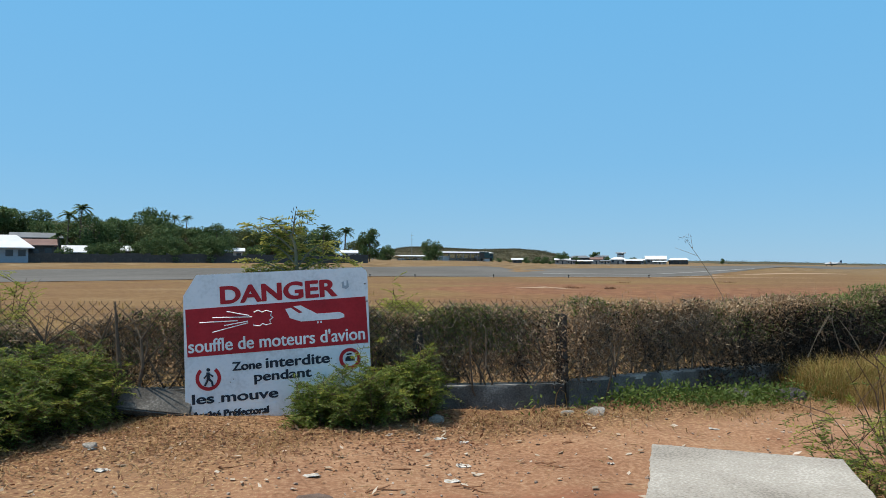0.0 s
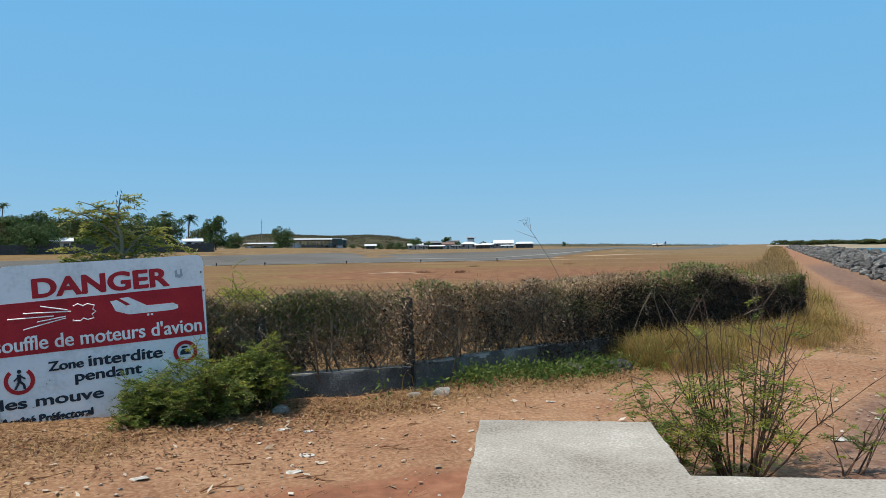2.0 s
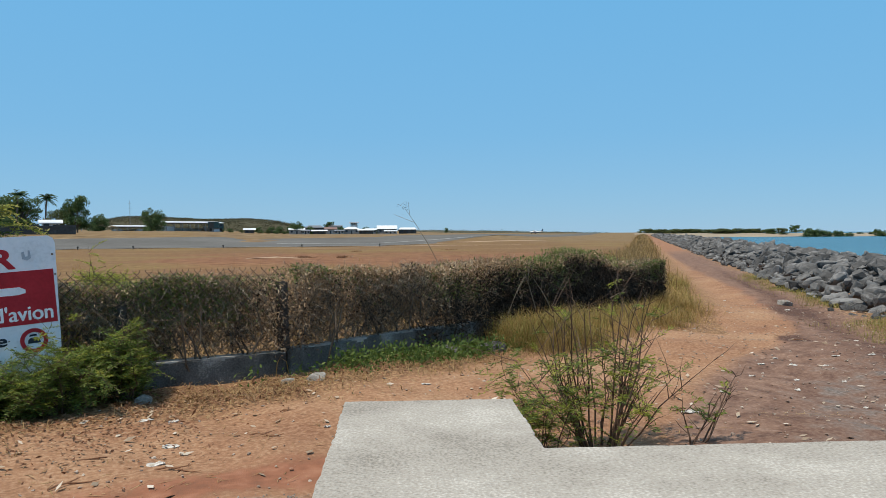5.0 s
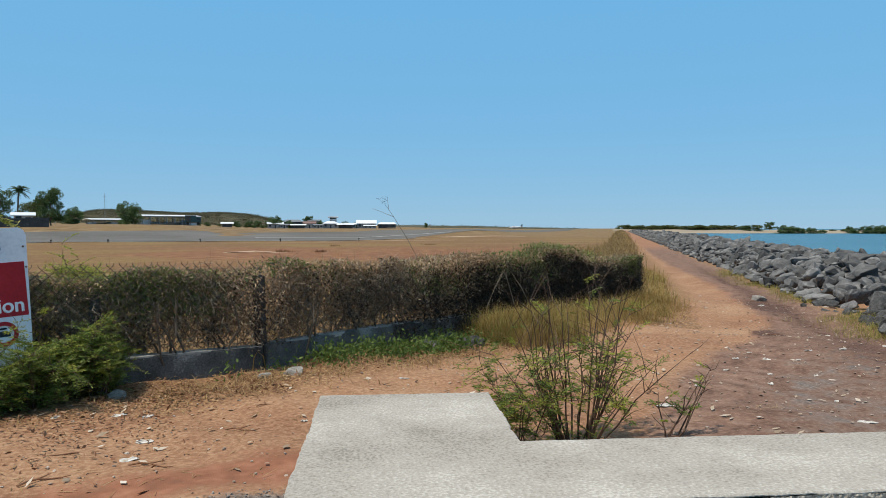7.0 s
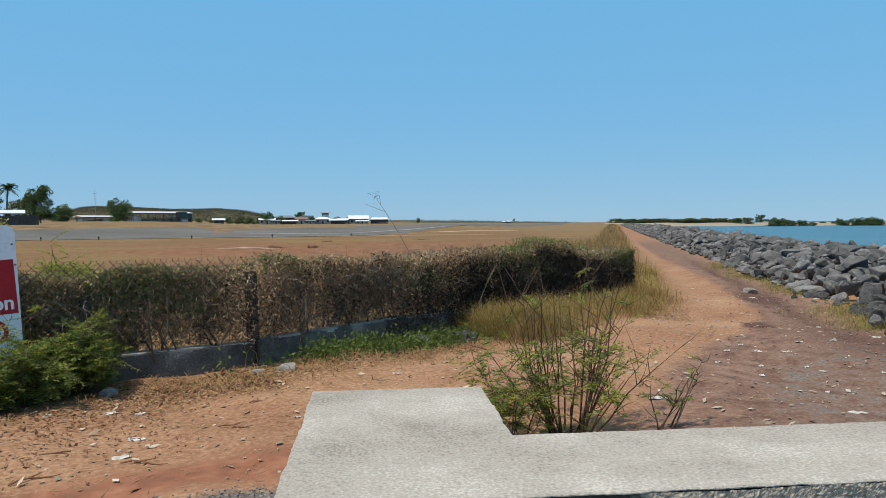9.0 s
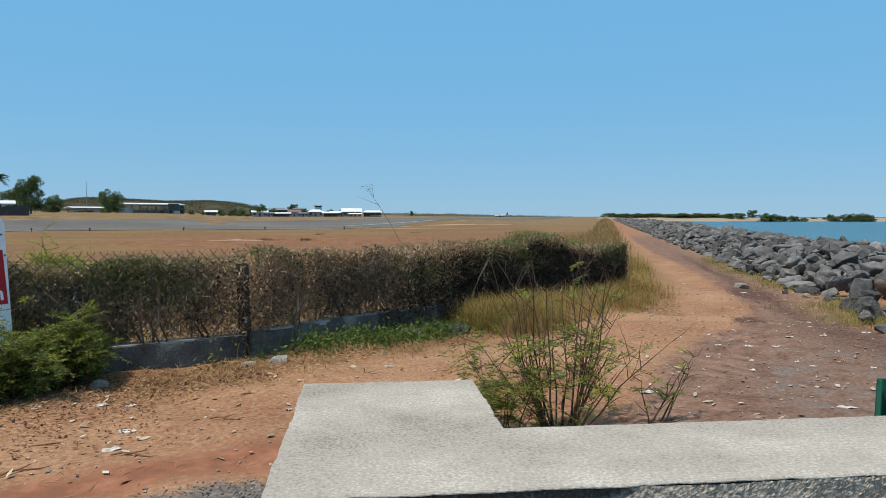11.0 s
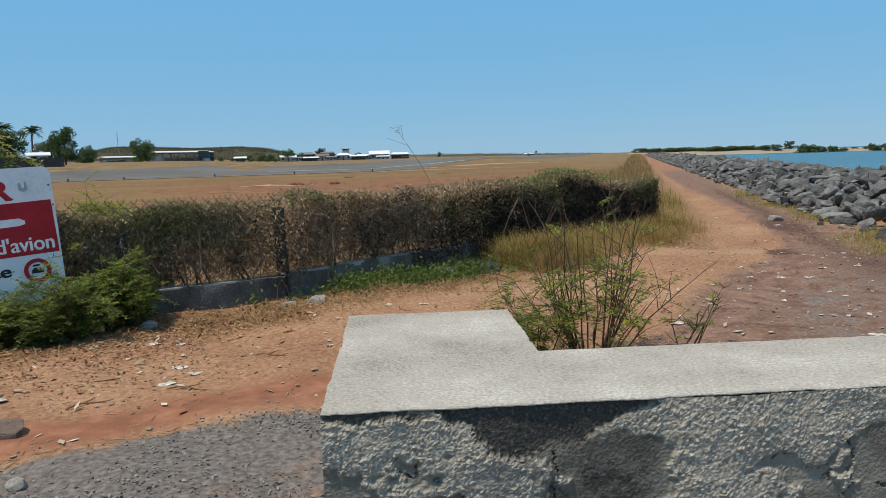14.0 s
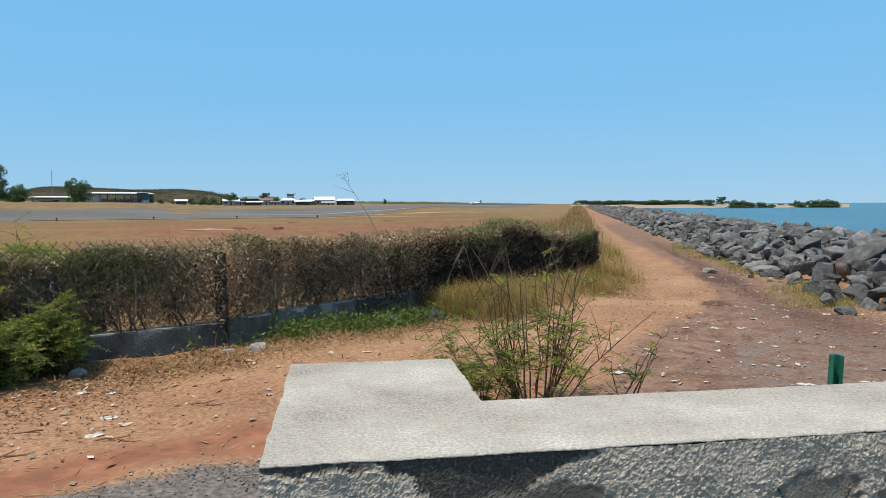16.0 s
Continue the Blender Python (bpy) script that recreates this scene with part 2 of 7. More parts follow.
def ground_material():
    """Bare earth, with gravel, straw, dark soil and airfield grass where the ground's masks say so, ragged by noise."""
    m = bpy.data.materials.new("bare_earth_and_grass")
    m.use_nodes = True
    t = m.node_tree
    b = t.nodes["Principled BSDF"]
    b.inputs["Roughness"].default_value, b.inputs["Specular IOR Level"].default_value = 0.95, 0.15
    geo = t.nodes.new("ShaderNodeNewGeometry")

    def noise_at(scale, detail=5, stretch=None):
        n = t.nodes.new("ShaderNodeTexNoise")
        n.inputs["Scale"].default_value, n.inputs["Detail"].default_value, n.inputs["Roughness"].default_value = scale, detail, 0.62
        if stretch:
            mp = t.nodes.new("ShaderNodeMapping")
            mp.inputs["Scale"].default_value = stretch
            mp.inputs["Rotation"].default_value = (0, 0, radians(12))
            t.links.new(geo.outputs["Position"], mp.inputs[0])
            t.links.new(mp.outputs[0], n.inputs["Vector"])
        else:
            t.links.new(geo.outputs["Position"], n.inputs["Vector"])
        return n.outputs[0]

    def ramp(value, *stops):
        r = t.nodes.new("ShaderNodeValToRGB")
        e = r.color_ramp.elements
        while len(e) < len(stops):
            e.new(0.5)
        for k, (p, c) in enumerate(stops):
            e[k].position, e[k].color = p, (*c, 1)
        t.links.new(value, r.inputs[0])
        return r.outputs[0]

    def mix(fac, a, bb):
        x = t.nodes.new("ShaderNodeMix")
        x.data_type = "RGBA"
        t.links.new(fac, x.inputs[0])
        t.links.new(a, x.inputs[6])
        t.links.new(bb, x.inputs[7])
        return x.outputs[2]

    def ragged(channel, value, amount=0.9, soft=0.18):
        """A mask's edge broken up by a noise."""
        ma = t.nodes.new("ShaderNodeMath")
        ma.operation, ma.inputs[1].default_value = "MULTIPLY_ADD", amount
        off = t.nodes.new("ShaderNodeMath")
        off.operation, off.inputs[1].default_value = "SUBTRACT", 0.5
        t.links.new(value, off.inputs[0])
        t.links.new(off.outputs[0], ma.inputs[0])
        t.links.new(channel, ma.inputs[2])
        mr = t.nodes.new("ShaderNodeMapRange")
        mr.interpolation_type = "SMOOTHSTEP"
        mr.inputs[1].default_value, mr.inputs[2].default_value = 0.5 - soft, 0.5 + soft
        t.links.new(ma.outputs[0], mr.inputs[0])
        return mr.outputs[0]

    coarse, middle, fine, grit = noise_at(0.7), noise_at(4.0), noise_at(28.0), noise_at(110.0, 2)
    earth = ramp(coarse, (0.3, (0.205, 0.097, 0.053)), (0.5, (0.305, 0.167, 0.092)), (0.7, (0.385, 0.238, 0.138)))
    spots = ramp(fine, (0.38, (0.11, 0.05, 0.03)), (0.5, (0.33, 0.17, 0.098)), (0.64, (0.58, 0.39, 0.25)))
    half = t.nodes.new("ShaderNodeValue")
    half.outputs[0].default_value = 0.3
    earth = mix(half.outputs[0], earth, spots)
    soil = ramp(middle, (0.3, (0.16, 0.07, 0.042)), (0.52, (0.27, 0.115, 0.065)), (0.75, (0.38, 0.19, 0.115)))
    track = ramp(fine, (0.34, (0.085, 0.05, 0.036)), (0.5, (0.19, 0.115, 0.082)), (0.66, (0.4, 0.275, 0.2)))
    trackwide = ramp(middle, (0.34, (0.105, 0.056, 0.04)), (0.5, (0.195, 0.112, 0.078)), (0.66, (0.29, 0.18, 0.126)))
    mud = ramp(fine, (0.3, (0.05, 0.027, 0.02)), (0.5, (0.105, 0.057, 0.041)), (0.72, (0.2, 0.12, 0.085)))
    track = mix(half.outputs[0], trackwide, track)
    gravel = ramp(fine, (0.32, (0.085, 0.07, 0.06)), (0.5, (0.15, 0.127, 0.112)), (0.68, (0.235, 0.2, 0.176)))
    straw = ramp(fine, (0.32, (0.075, 0.04, 0.022)), (0.5, (0.235, 0.128, 0.066)), (0.7, (0.47, 0.31, 0.165)))
    wide = noise_at(0.055, 5, (1.0, 1.7, 1.0))
    field = ramp(wide, (0.3, (0.17, 0.128, 0.05)), (0.42, (0.185, 0.112, 0.044)), (0.5, (0.135, 0.065, 0.032)), (0.6, (0.18, 0.103, 0.048)), (0.72, (0.285, 0.21, 0.113)))
    fieldspots = ramp(noise_at(2.2), (0.3, (0.12, 0.075, 0.028)), (0.5, (0.25, 0.155, 0.062)), (0.7, (0.4, 0.29, 0.13)))
    third = t.nodes.new("ShaderNodeValue")
    third.outputs[0].default_value = 0.35
    field = mix(third.outputs[0], field, fieldspots)

    at = t.nodes.new("ShaderNodeAttribute")
    at.attribute_name = "zones"
    sp = t.nodes.new("ShaderNodeSeparateColor")
    t.links.new(at.outputs["Color"], sp.inputs[0])
    reddish = ramp(noise_at(1.1), (0.3, (0.13, 0.055, 0.028)), (0.5, (0.21, 0.098, 0.048)), (0.7, (0.3, 0.165, 0.08)))
    tan = ramp(noise_at(0.35), (0.3, (0.125, 0.08, 0.036)), (0.5, (0.2, 0.132, 0.064)), (0.7, (0.29, 0.21, 0.118)))
    at2 = t.nodes.new("ShaderNodeAttribute")
    at2.attribute_name = "soils"
    sp2 = t.nodes.new("ShaderNodeSeparateColor")
    t.links.new(at2.outputs["Color"], sp2.inputs[0])
    col = mix(ragged(sp2.outputs[0], middle, 1.1, 0.3), earth, soil)
    col = mix(ragged(sp2.outputs[1], coarse, 1.3, 0.35), col, track)
    col = mix(ragged(at.outputs["Alpha"], middle, 1.6, 0.22), col, mud)
    col = mix(ragged(sp.outputs[1], fine, 1.3, 0.25), col, straw)
    col = mix(ragged(sp.outputs[0], middle, 1.5, 0.28), col, gravel)
    col = mix(ragged(sp.outputs[2], middle, 0.9, 0.2), col, field)
    col = mix(ragged(sp2.outputs[2], wide, 2.2, 0.3), col, reddish)
    col = mix(ragged(at2.outputs["Alpha"], wide, 2.2, 0.3), col, tan)
    t.links.new(col, b.inputs["Base Color"])
    bp = t.nodes.new("ShaderNodeBump")
    bp.inputs["Strength"].default_value, bp.inputs["Distance"].default_value = 0.5, 0.009
    sm = t.nodes.new("ShaderNodeMath")
    t.links.new(fine, sm.inputs[0])
    t.links.new(grit, sm.inputs[1])
    t.links.new(sm.outputs[0], bp.inputs["Height"])
    t.links.new(bp.outputs[0], b.inputs["Normal"])
    return m


def sea_material():
    m = bpy.data.materials.new("turquoise_sea")
    m.use_nodes = True
    t = m.node_tree
    b = t.nodes["Principled BSDF"]
    geo, n, w = t.nodes.new("ShaderNodeNewGeometry"), t.nodes.new("ShaderNodeTexNoise"), t.nodes.new("ShaderNodeTexNoise")
    n.inputs["Scale"].default_value, w.inputs["Scale"].default_value, w.inputs["Detail"].default_value = 0.02, 1.4, 4
    r = t.nodes.new("ShaderNodeValToRGB")
    r.color_ramp.elements[0].position, r.color_ramp.elements[0].color = 0.35, (0.018, 0.08, 0.105, 1)
    r.color_ramp.elements[1].position, r.color_ramp.elements[1].color = 0.7, (0.036, 0.118, 0.142, 1)
    bp = t.nodes.new("ShaderNodeBump")
    bp.inputs["Strength"].default_value, bp.inputs["Distance"].default_value = 0.8, 0.25
    for q in (n, w):
        t.links.new(geo.outputs["Position"], q.inputs["Vector"])
    t.links.new(n.outputs[0], r.inputs[0])
    t.links.new(r.outputs[0], b.inputs["Base Color"])
    t.links.new(w.outputs[0], bp.inputs["Height"])
    t.links.new(bp.outputs[0], b.inputs["Normal"])
    b.inputs["Roughness"].default_value = 0.25
    b.inputs["Specular IOR Level"].default_value = 0.35
    return m


def roughcast_material():
    """Cement wall: smooth dark render where the roughcast has come off, crusted pale grains where it holds."""
    m = bpy.data.materials.new("flaking_roughcast")
    m.use_nodes = True
    t = m.node_tree
    b = t.nodes["Principled BSDF"]
    b.inputs["Roughness"].default_value, b.inputs["Specular IOR Level"].default_value = 0.9, 0.2
    at, tc = t.nodes.new("ShaderNodeAttribute"), t.nodes.new("ShaderNodeTexCoord")
    at.attribute_name = "crust"
    sp = t.nodes.new("ShaderNodeSeparateColor")
    t.links.new(at.outputs["Color"], sp.inputs[0])
    n, f = t.nodes.new("ShaderNodeTexNoise"), t.nodes.new("ShaderNodeTexNoise")
    n.inputs["Scale"].default_value, n.inputs["Detail"].default_value = 5, 7
    f.inputs["Scale"].default_value, f.inputs["Detail"].default_value = 130, 5
    for q in (n, f):
        t.links.new(tc.outputs["Object"], q.inputs["Vector"])

    def ramp(v, *stops):
        r = t.nodes.new("ShaderNodeValToRGB")
        e = r.color_ramp.elements
        while len(e) < len(stops):
            e.new(0.5)
        for k, (p, c) in enumerate(stops):
            e[k].position, e[k].color = p, (*c, 1)
        t.links.new(v, r.inputs[0])
        return r.outputs[0]

    def mix(fac, a, bb):
        x = t.nodes.new("ShaderNodeMix")
        x.data_type = "RGBA"
        t.links.new(fac, x.inputs[0])
        t.links.new(a, x.inputs[6])
        t.links.new(bb, x.inputs[7])
        return x.outputs[2]

    crust = ramp(f.outputs[0], (0.3, (0.235, 0.205, 0.162)), (0.5, (0.37, 0.326, 0.262)), (0.7, (0.6, 0.535, 0.44)))
    smooth = ramp(n.outputs[0], (0.32, (0.095, 0.085, 0.068)), (0.5, (0.195, 0.175, 0.141)), (0.68, (0.29, 0.262, 0.213)))
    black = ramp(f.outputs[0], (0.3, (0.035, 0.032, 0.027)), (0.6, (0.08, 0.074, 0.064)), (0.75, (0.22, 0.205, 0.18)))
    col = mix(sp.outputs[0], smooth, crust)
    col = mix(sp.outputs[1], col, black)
    t.links.new(col, b.inputs["Base Color"])
    bp = t.nodes.new("ShaderNodeBump")
    bp.inputs["Strength"].default_value, bp.inputs["Distance"].default_value = 0.8, 0.006
    t.links.new(f.outputs[0], bp.inputs["Height"])
    t.links.new(bp.outputs[0], b.inputs["Normal"])
    return m


# ---- builders ----
rng = np.random.default_rng(7)


class Geo:
    """Vertices and faces gathered for one mesh."""

    def __init__(self):
        self.v, self.f, self.n = [], [], 0

    def add(self, verts, faces):
        verts = np.asarray(verts, float).reshape(-1, 3)
        self.v.append(verts)
        self.f += [tuple(int(i) + self.n for i in f) for f in faces]
        self.n += len(verts)
        return self

    def box(self, a, b, m=None):
        (x0, y0, z0), (x1, y1, z1) = a, b
        v = np.array([(x, y, z) for z in (z0, z1) for y in (y0, y1) for x in (x0, x1)], float)
        if m is not None:
            v = np.array([m @ Vector(p) for p in v])
        return self.add(v, [(0, 2, 3, 1), (4, 5, 7, 6), (0, 1, 5, 4), (2, 6, 7, 3), (0, 4, 6, 2), (1, 3, 7, 5)])

    def bevelled(self, a, b, r=0.01, m=None):
        bm = bmesh.new()
        bmesh.ops.create_cube(bm, size=1)
        for v in bm.verts:
            v.co = Vector([(a[i] + b[i]) / 2 + v.co[i] * (b[i] - a[i]) for i in range(3)])
        bmesh.ops.bevel(bm, geom=list(bm.edges), offset=r, segments=2, affect="EDGES")
        return self.mesh(bm, m)

    def mesh(self, bm, m=None):
        bm.verts.index_update()
        v = [(m @ p.co if m is not None else p.co.copy()) for p in bm.verts]
        self.add([tuple(p) for p in v], [[p.index for p in f.verts] for f in bm.faces])
        bm.free()
        return self

    def tube(self, pts, radii, n=5, cap=True):
        pts = [Vector(p) for p in pts]
        if not hasattr(radii, "__len__"):
            radii = [radii] * len(pts)
        ring, faces = [], []
        for k, p in enumerate(pts):
            d = (pts[min(k + 1, len(pts) - 1)] - pts[max(k - 1, 0)]).normalized()
            side = d.cross(Vector((0, 0, 1)) if abs(d.z) < 0.9 else Vector((1, 0, 0))).normalized()
            up = side.cross(d)
            for j in range(n):
                a = 2 * math.pi * j / n
                ring.append(p + radii[k] * (math.cos(a) * side + math.sin(a) * up))
        for k in range(len(pts) - 1):
            for j in range(n):
                faces.append((k * n + j, k * n + (j + 1) % n, (k + 1) * n + (j + 1) % n, (k + 1) * n + j))
        if cap:
            faces += [tuple(range(n))[::-1], tuple(range((len(pts) - 1) * n, len(pts) * n))]
        return self.add([tuple(p) for p in ring], faces)

    def leaves(self, p, d, length, width, up=None):
        """Pointed leaves from arrays: base, way, length and width; folded slightly along the middle."""
        p, d = np.asarray(p, float), np.asarray(d, float)
        k = len(p)
        if not k:
            return self
        d = d / np.maximum(np.linalg.norm(d, axis=1, keepdims=True), 1e-6)
        up = rng.normal(size=(k, 3)) if up is None else np.asarray(up, float)
        s = np.cross(d, up)
        s /= np.maximum(np.linalg.norm(s, axis=1, keepdims=True), 1e-6)
        L, W = np.reshape(np.broadcast_to(length, k), (k, 1)), np.reshape(np.broadcast_to(width, k), (k, 1))
        mid = p + d * L * 0.45
        v = np.stack([p, mid + s * W / 2, p + d * L, mid - s * W / 2], 1).reshape(-1, 3)
        i = np.arange(k)[:, None] * 4 + self.n
        self.v.append(v)
        self.f += (i + np.array([0, 1, 2, 3])).tolist()
        self.n += 4 * k
        return self

    def blades(self, p, height, lean, width):
        """Grass blades: three bent joints each."""
        p = np.asarray(p, float)
        k = len(p)
        a = rng.uniform(0, 2 * math.pi, k)
        way = np.stack([np.cos(a), np.sin(a), 0 * a], 1)
        side = np.stack([-np.sin(a), np.cos(a), 0 * a], 1)
        H, N, W = (np.reshape(np.broadcast_to(q, k), (k, 1)) for q in (height, lean, width))
        z = np.array([0, 0, 1.0])
        m1 = p + z * H * 0.55 + way * H * N * 0.3
        tip = p + z * H * (1 - 0.25 * N) + way * H * N
        v = np.stack([p - side * W / 2, p + side * W / 2, m1 - side * W * 0.4, m1 + side * W * 0.4, tip], 1).reshape(-1, 3)
        i = np.arange(k)[:, None] * 5 + self.n
        self.v.append(v)
        self.f += (i + np.array([0, 1, 3, 2])).tolist() + (i + np.array([2, 3, 4])).tolist()
        self.n += 5 * k
        return self

    def data(self, name, material, smooth=False):
        me = bpy.data.meshes.new(name)
        me.from_pydata(np.concatenate(self.v) if self.v else [], [], self.f)
        me.materials.append(material)
        if smooth:
            me.shade_smooth()
        me.update()
        return me


def part(name, geo, material, parent=None, label="", smooth=False):
    ob = new(name, geo if isinstance(geo, bpy.types.Mesh) else geo.data(name, material, smooth))
    if parent:
        ob.parent = parent
    if label:
        ob["label"] = label
    return ob


def thing(name, label, category, at=None, group="", kind=""):
    ob = new(name)
    ob.empty_display_size = 0.1
    if at is not None:
        ob.matrix_world = at
    return tagged(ob, label, category, group, kind)


def polar(bearing, far, z=0.0):
    """A place from degrees to the right of +y and metres from the origin."""
    return Vector((far * math.sin(radians(bearing)), far * math.cos(radians(bearing)), z))


def smooth(a, b, x):
    k = np.clip((x - a) / (b - a), 0, 1)
    return k * k * (3 - 2 * k)


# The coast, the track and the stone bank run 39.6 degrees to the right of +y: r is across (to the sea), s along.
COAST = radians(39.6)
ALONG, ACROSS = (math.sin(COAST), math.cos(COAST)), (math.cos(COAST), -math.sin(COAST))


def plan(r, s):
    return r * ACROSS[0] + s * ALONG[0], r * ACROSS[1] + s * ALONG[1]


def level(x, y):
    """Height of the ground."""
    x, y = np.asarray(x, float), np.asarray(y, float)
    r, s = x * ACROSS[0] + y * ACROSS[1], x * ALONG[0] + y * ALONG[1]
    far = np.hypot(x, y)
    turn = np.degrees(np.arctan2(x, y))
    inland = smooth(34, 27, turn) * smooth(-75, -60, turn)
    rising = 2.0 * smooth(95, 150, far) + 0.7 * smooth(150, 230, far) + 3.2 * smooth(230, 700, far)
    airport = 1.1 * smooth(95, 150, far) + 0.3 * smooth(150, 470, far) + (4.5 - 4.3 * smooth(17, 25, turn)) * smooth(510, 800, far)
    flat = smooth(4.5, 8.5, turn)
    z = inland * (rising * (1 - flat) + airport * flat)
    z -= 3.6 * smooth(6.5, 12.5, r)
    near = smooth(60, 20, far)
    z += near * (0.025 * np.sin(1.3 * x + 0.7 * y) + 0.02 * np.sin(2.9 * x - 1.7 * y + 1) + 0.012 * np.sin(6.1 * x + 4.3 * y))
    # wheel ruts on the track
    z -= near * 0.05 * (np.exp(-((r - 1.75) / 0.28) ** 2) + np.exp(-((r - 3.0) / 0.25) ** 2)) * smooth(9, 14, s)
    return z


def ground_at(x, y):
    return float(level(x, y))


# The fence's line, from the far left round the corner to the end beside the track.
FENCE = [Vector(p) for p in ((-9.5, 6.35), (-3.0, 7.12), (1.42, 7.5), (9.9, 11.42))]


def along_fence(d):
    """The place and way d metres along the fence from its first corner."""
    for a, b in zip(FENCE, FENCE[1:]):
        if d <= (b - a).length or b is FENCE[-1]:
            w = (b - a).normalized()
            return a + w * d, w
        d -= (b - a).length


FENCE_LONG = sum((b - a).length for a, b in zip(FENCE, FENCE[1:]))
CORNER_D = (FENCE[1] - FENCE[0]).length + (FENCE[2] - FENCE[1]).length


def fence_side(x, y):
    """How far behind the fence's line a place lies (airfield side positive)."""
    best = np.full(np.shape(x), 1e9)
    sign = np.ones(np.shape(x))
    ends = FENCE + [Vector(plan(0.35, 2500))]
    for k, (a, b) in enumerate(zip(ends, ends[1:])):
        w = b - a
        t = np.clip(((x - a.x) * w.x + (y - a.y) * w.y) / w.length_squared, -9 if k == 0 else 0, 1)
        dx, dy = x - a.x - t * w.x, y - a.y - t * w.y
        d = np.hypot(dx, dy)
        s = np.sign(w.x * dy - w.y * dx)
        nearer = d < best
        sign, best = np.where(nearer, s, sign), np.where(nearer, d, best)
    return best * sign


# ---- ground, sea, runway ----
def build_ground():
    def steps(lo, hi, fine):
        mid_ = list(np.arange(lo, hi + 1e-6, fine))
        out, d = [], fine
        while d < 4200:
            d = d * 1.13 + 0.02
            out.append(d)
        return np.array([lo - q for q in out[::-1]] + mid_ + [hi + q for q in out])

    R, S = steps(-10, 8, 0.12), steps(-2, 20, 0.12)
    rr, ss = np.meshgrid(R, S)
    x, y = plan(rr, ss)
    z = level(x, y)
    nr, ns = len(R), len(S)
    v = np.stack([x.ravel(), y.ravel(), z.ravel()], 1)
    i = np.arange(nr * ns).reshape(ns, nr)
    f = np.stack([i[:-1, :-1], i[:-1, 1:], i[1:, 1:], i[1:, :-1]], -1).reshape(-1, 4)
    me = bpy.data.meshes.new("ground")
    me.from_pydata(v, [], f.tolist())
    me.materials.append(ground_material())
    me.shade_smooth()
    x, y, r, s = v[:, 0], v[:, 1], rr.ravel(), ss.ravel()
    behind = fence_side(x, y)
    gravel = smooth(4.15, 3.75, y - 0.08 * x) * smooth(3.0, 1.2, x - 0.4 * y)
    wu, wv = 0.938 * (x - 0.342) - 0.345 * (y - 1.51), 0.345 * (x - 0.342) + 0.938 * (y - 1.51)
    gravel *= 1 - smooth(0, 0.3, wu) * smooth(0, 0.25, wv)
    gravel = np.maximum(gravel, 0.42 * smooth(1.6, 3.0, r) * smooth(9.8, 7.0, s) * smooth(3.5, 5, x))
    gravel *= 1 - 0.55 * np.exp(-(((x - 0.75) / 0.55) ** 2 + ((y - 2.75) / 0.5) ** 2)) - 0.4 * np.exp(-(((x + 1.6) / 0.5) ** 2 + ((y - 3.1) / 0.4) ** 2))
    straw = np.exp(-((behind + 0.55) / 0.75) ** 2) * 0.9 + 0.55 * smooth(-0.3, -1.9, x) * smooth(3.6, 4.8, y)
    straw = np.maximum(straw, 0.8 * np.exp(-((r - 4.0) / 0.7) ** 2) * smooth(8, 11, s))
    straw = np.maximum(straw, np.where((r > 0.2) & (r < 1.2) & (s > 11), 0.85, 0))
    field = np.where(behind > 0.15, 1.0, 0.0)
    soil = 0.85 * np.exp(-((y - 0.1 * x - 4.35) / 0.36) ** 2) * smooth(2.4, 1.2, x)
    soil = np.maximum(soil, 0.7 * np.exp(-((r - 2.75) / 0.6) ** 2) * smooth(7, 11, s) * smooth(70, 30, s))
    soil = np.maximum(soil, 0.45 * smooth(30, 60, s) * smooth(0.9, 1.3, r) * smooth(3.8, 3.2, r))
    soil = np.maximum(soil, 0.95 * np.exp(-((r - 2.75) / 0.45) ** 2 - ((s - 14.6) / 1.3) ** 2))
    soil = np.maximum(soil, 0.9 * np.exp(-((r - 2.0) / 0.3) ** 2 - ((s - 10.4) / 0.5) ** 2))
    mud = 1.25 * np.exp(-((r - 2.75) / 0.42) ** 2 - ((s - 14.6) / 1.5) ** 2)
    mud = np.maximum(mud, 1.1 * np.exp(-((r - 2.0) / 0.22) ** 2 - ((s - 10.6) / 0.4) ** 2))
    mud = np.maximum(mud, 0.6 * np.exp(-((r - 2.9) / 0.35) ** 2) * smooth(9, 12, s) * smooth(40, 22, s))
    mud = np.maximum(mud, 0.62 * np.exp(-((r - 3.0) / 0.9) ** 2 - ((s - 9.5) / 2.6) ** 2))
    # the worn dark half of the track: its edge swings out of the bare corner and runs up the seaward wheel line
    edge = np.interp(s, [2, 5, 7.5, 9, 10.3, 12, 14.7, 18, 30, 60], [-0.9, 0.0, 0.55, 1.1, 1.85, 2.25, 2.4, 2.35, 1.9, 1.5])
    dark = smooth(-0.3, 0.35, r - edge) * smooth(4.6, 4.1, r) * smooth(2.0, 4.0, x + 0.25 * np.sin(1.7 * y))
    packed = 0.97 * dark * smooth(70, 40, s)
    gravel = np.maximum(gravel, 0.4 * dark * smooth(11.5, 7.0, s + 0.5 * (r - 3)) * smooth(0.3, 1.2, r - edge))
    bright = smooth(0.1, 0.9, edge - r) * smooth(0.7, 1.3, r + 0.25 * (10 - np.minimum(s, 10))) * smooth(7, 9, s)
    soil *= 1 - 0.8 * bright
    far, turn = np.hypot(x, y), np.degrees(np.arctan2(x, y))
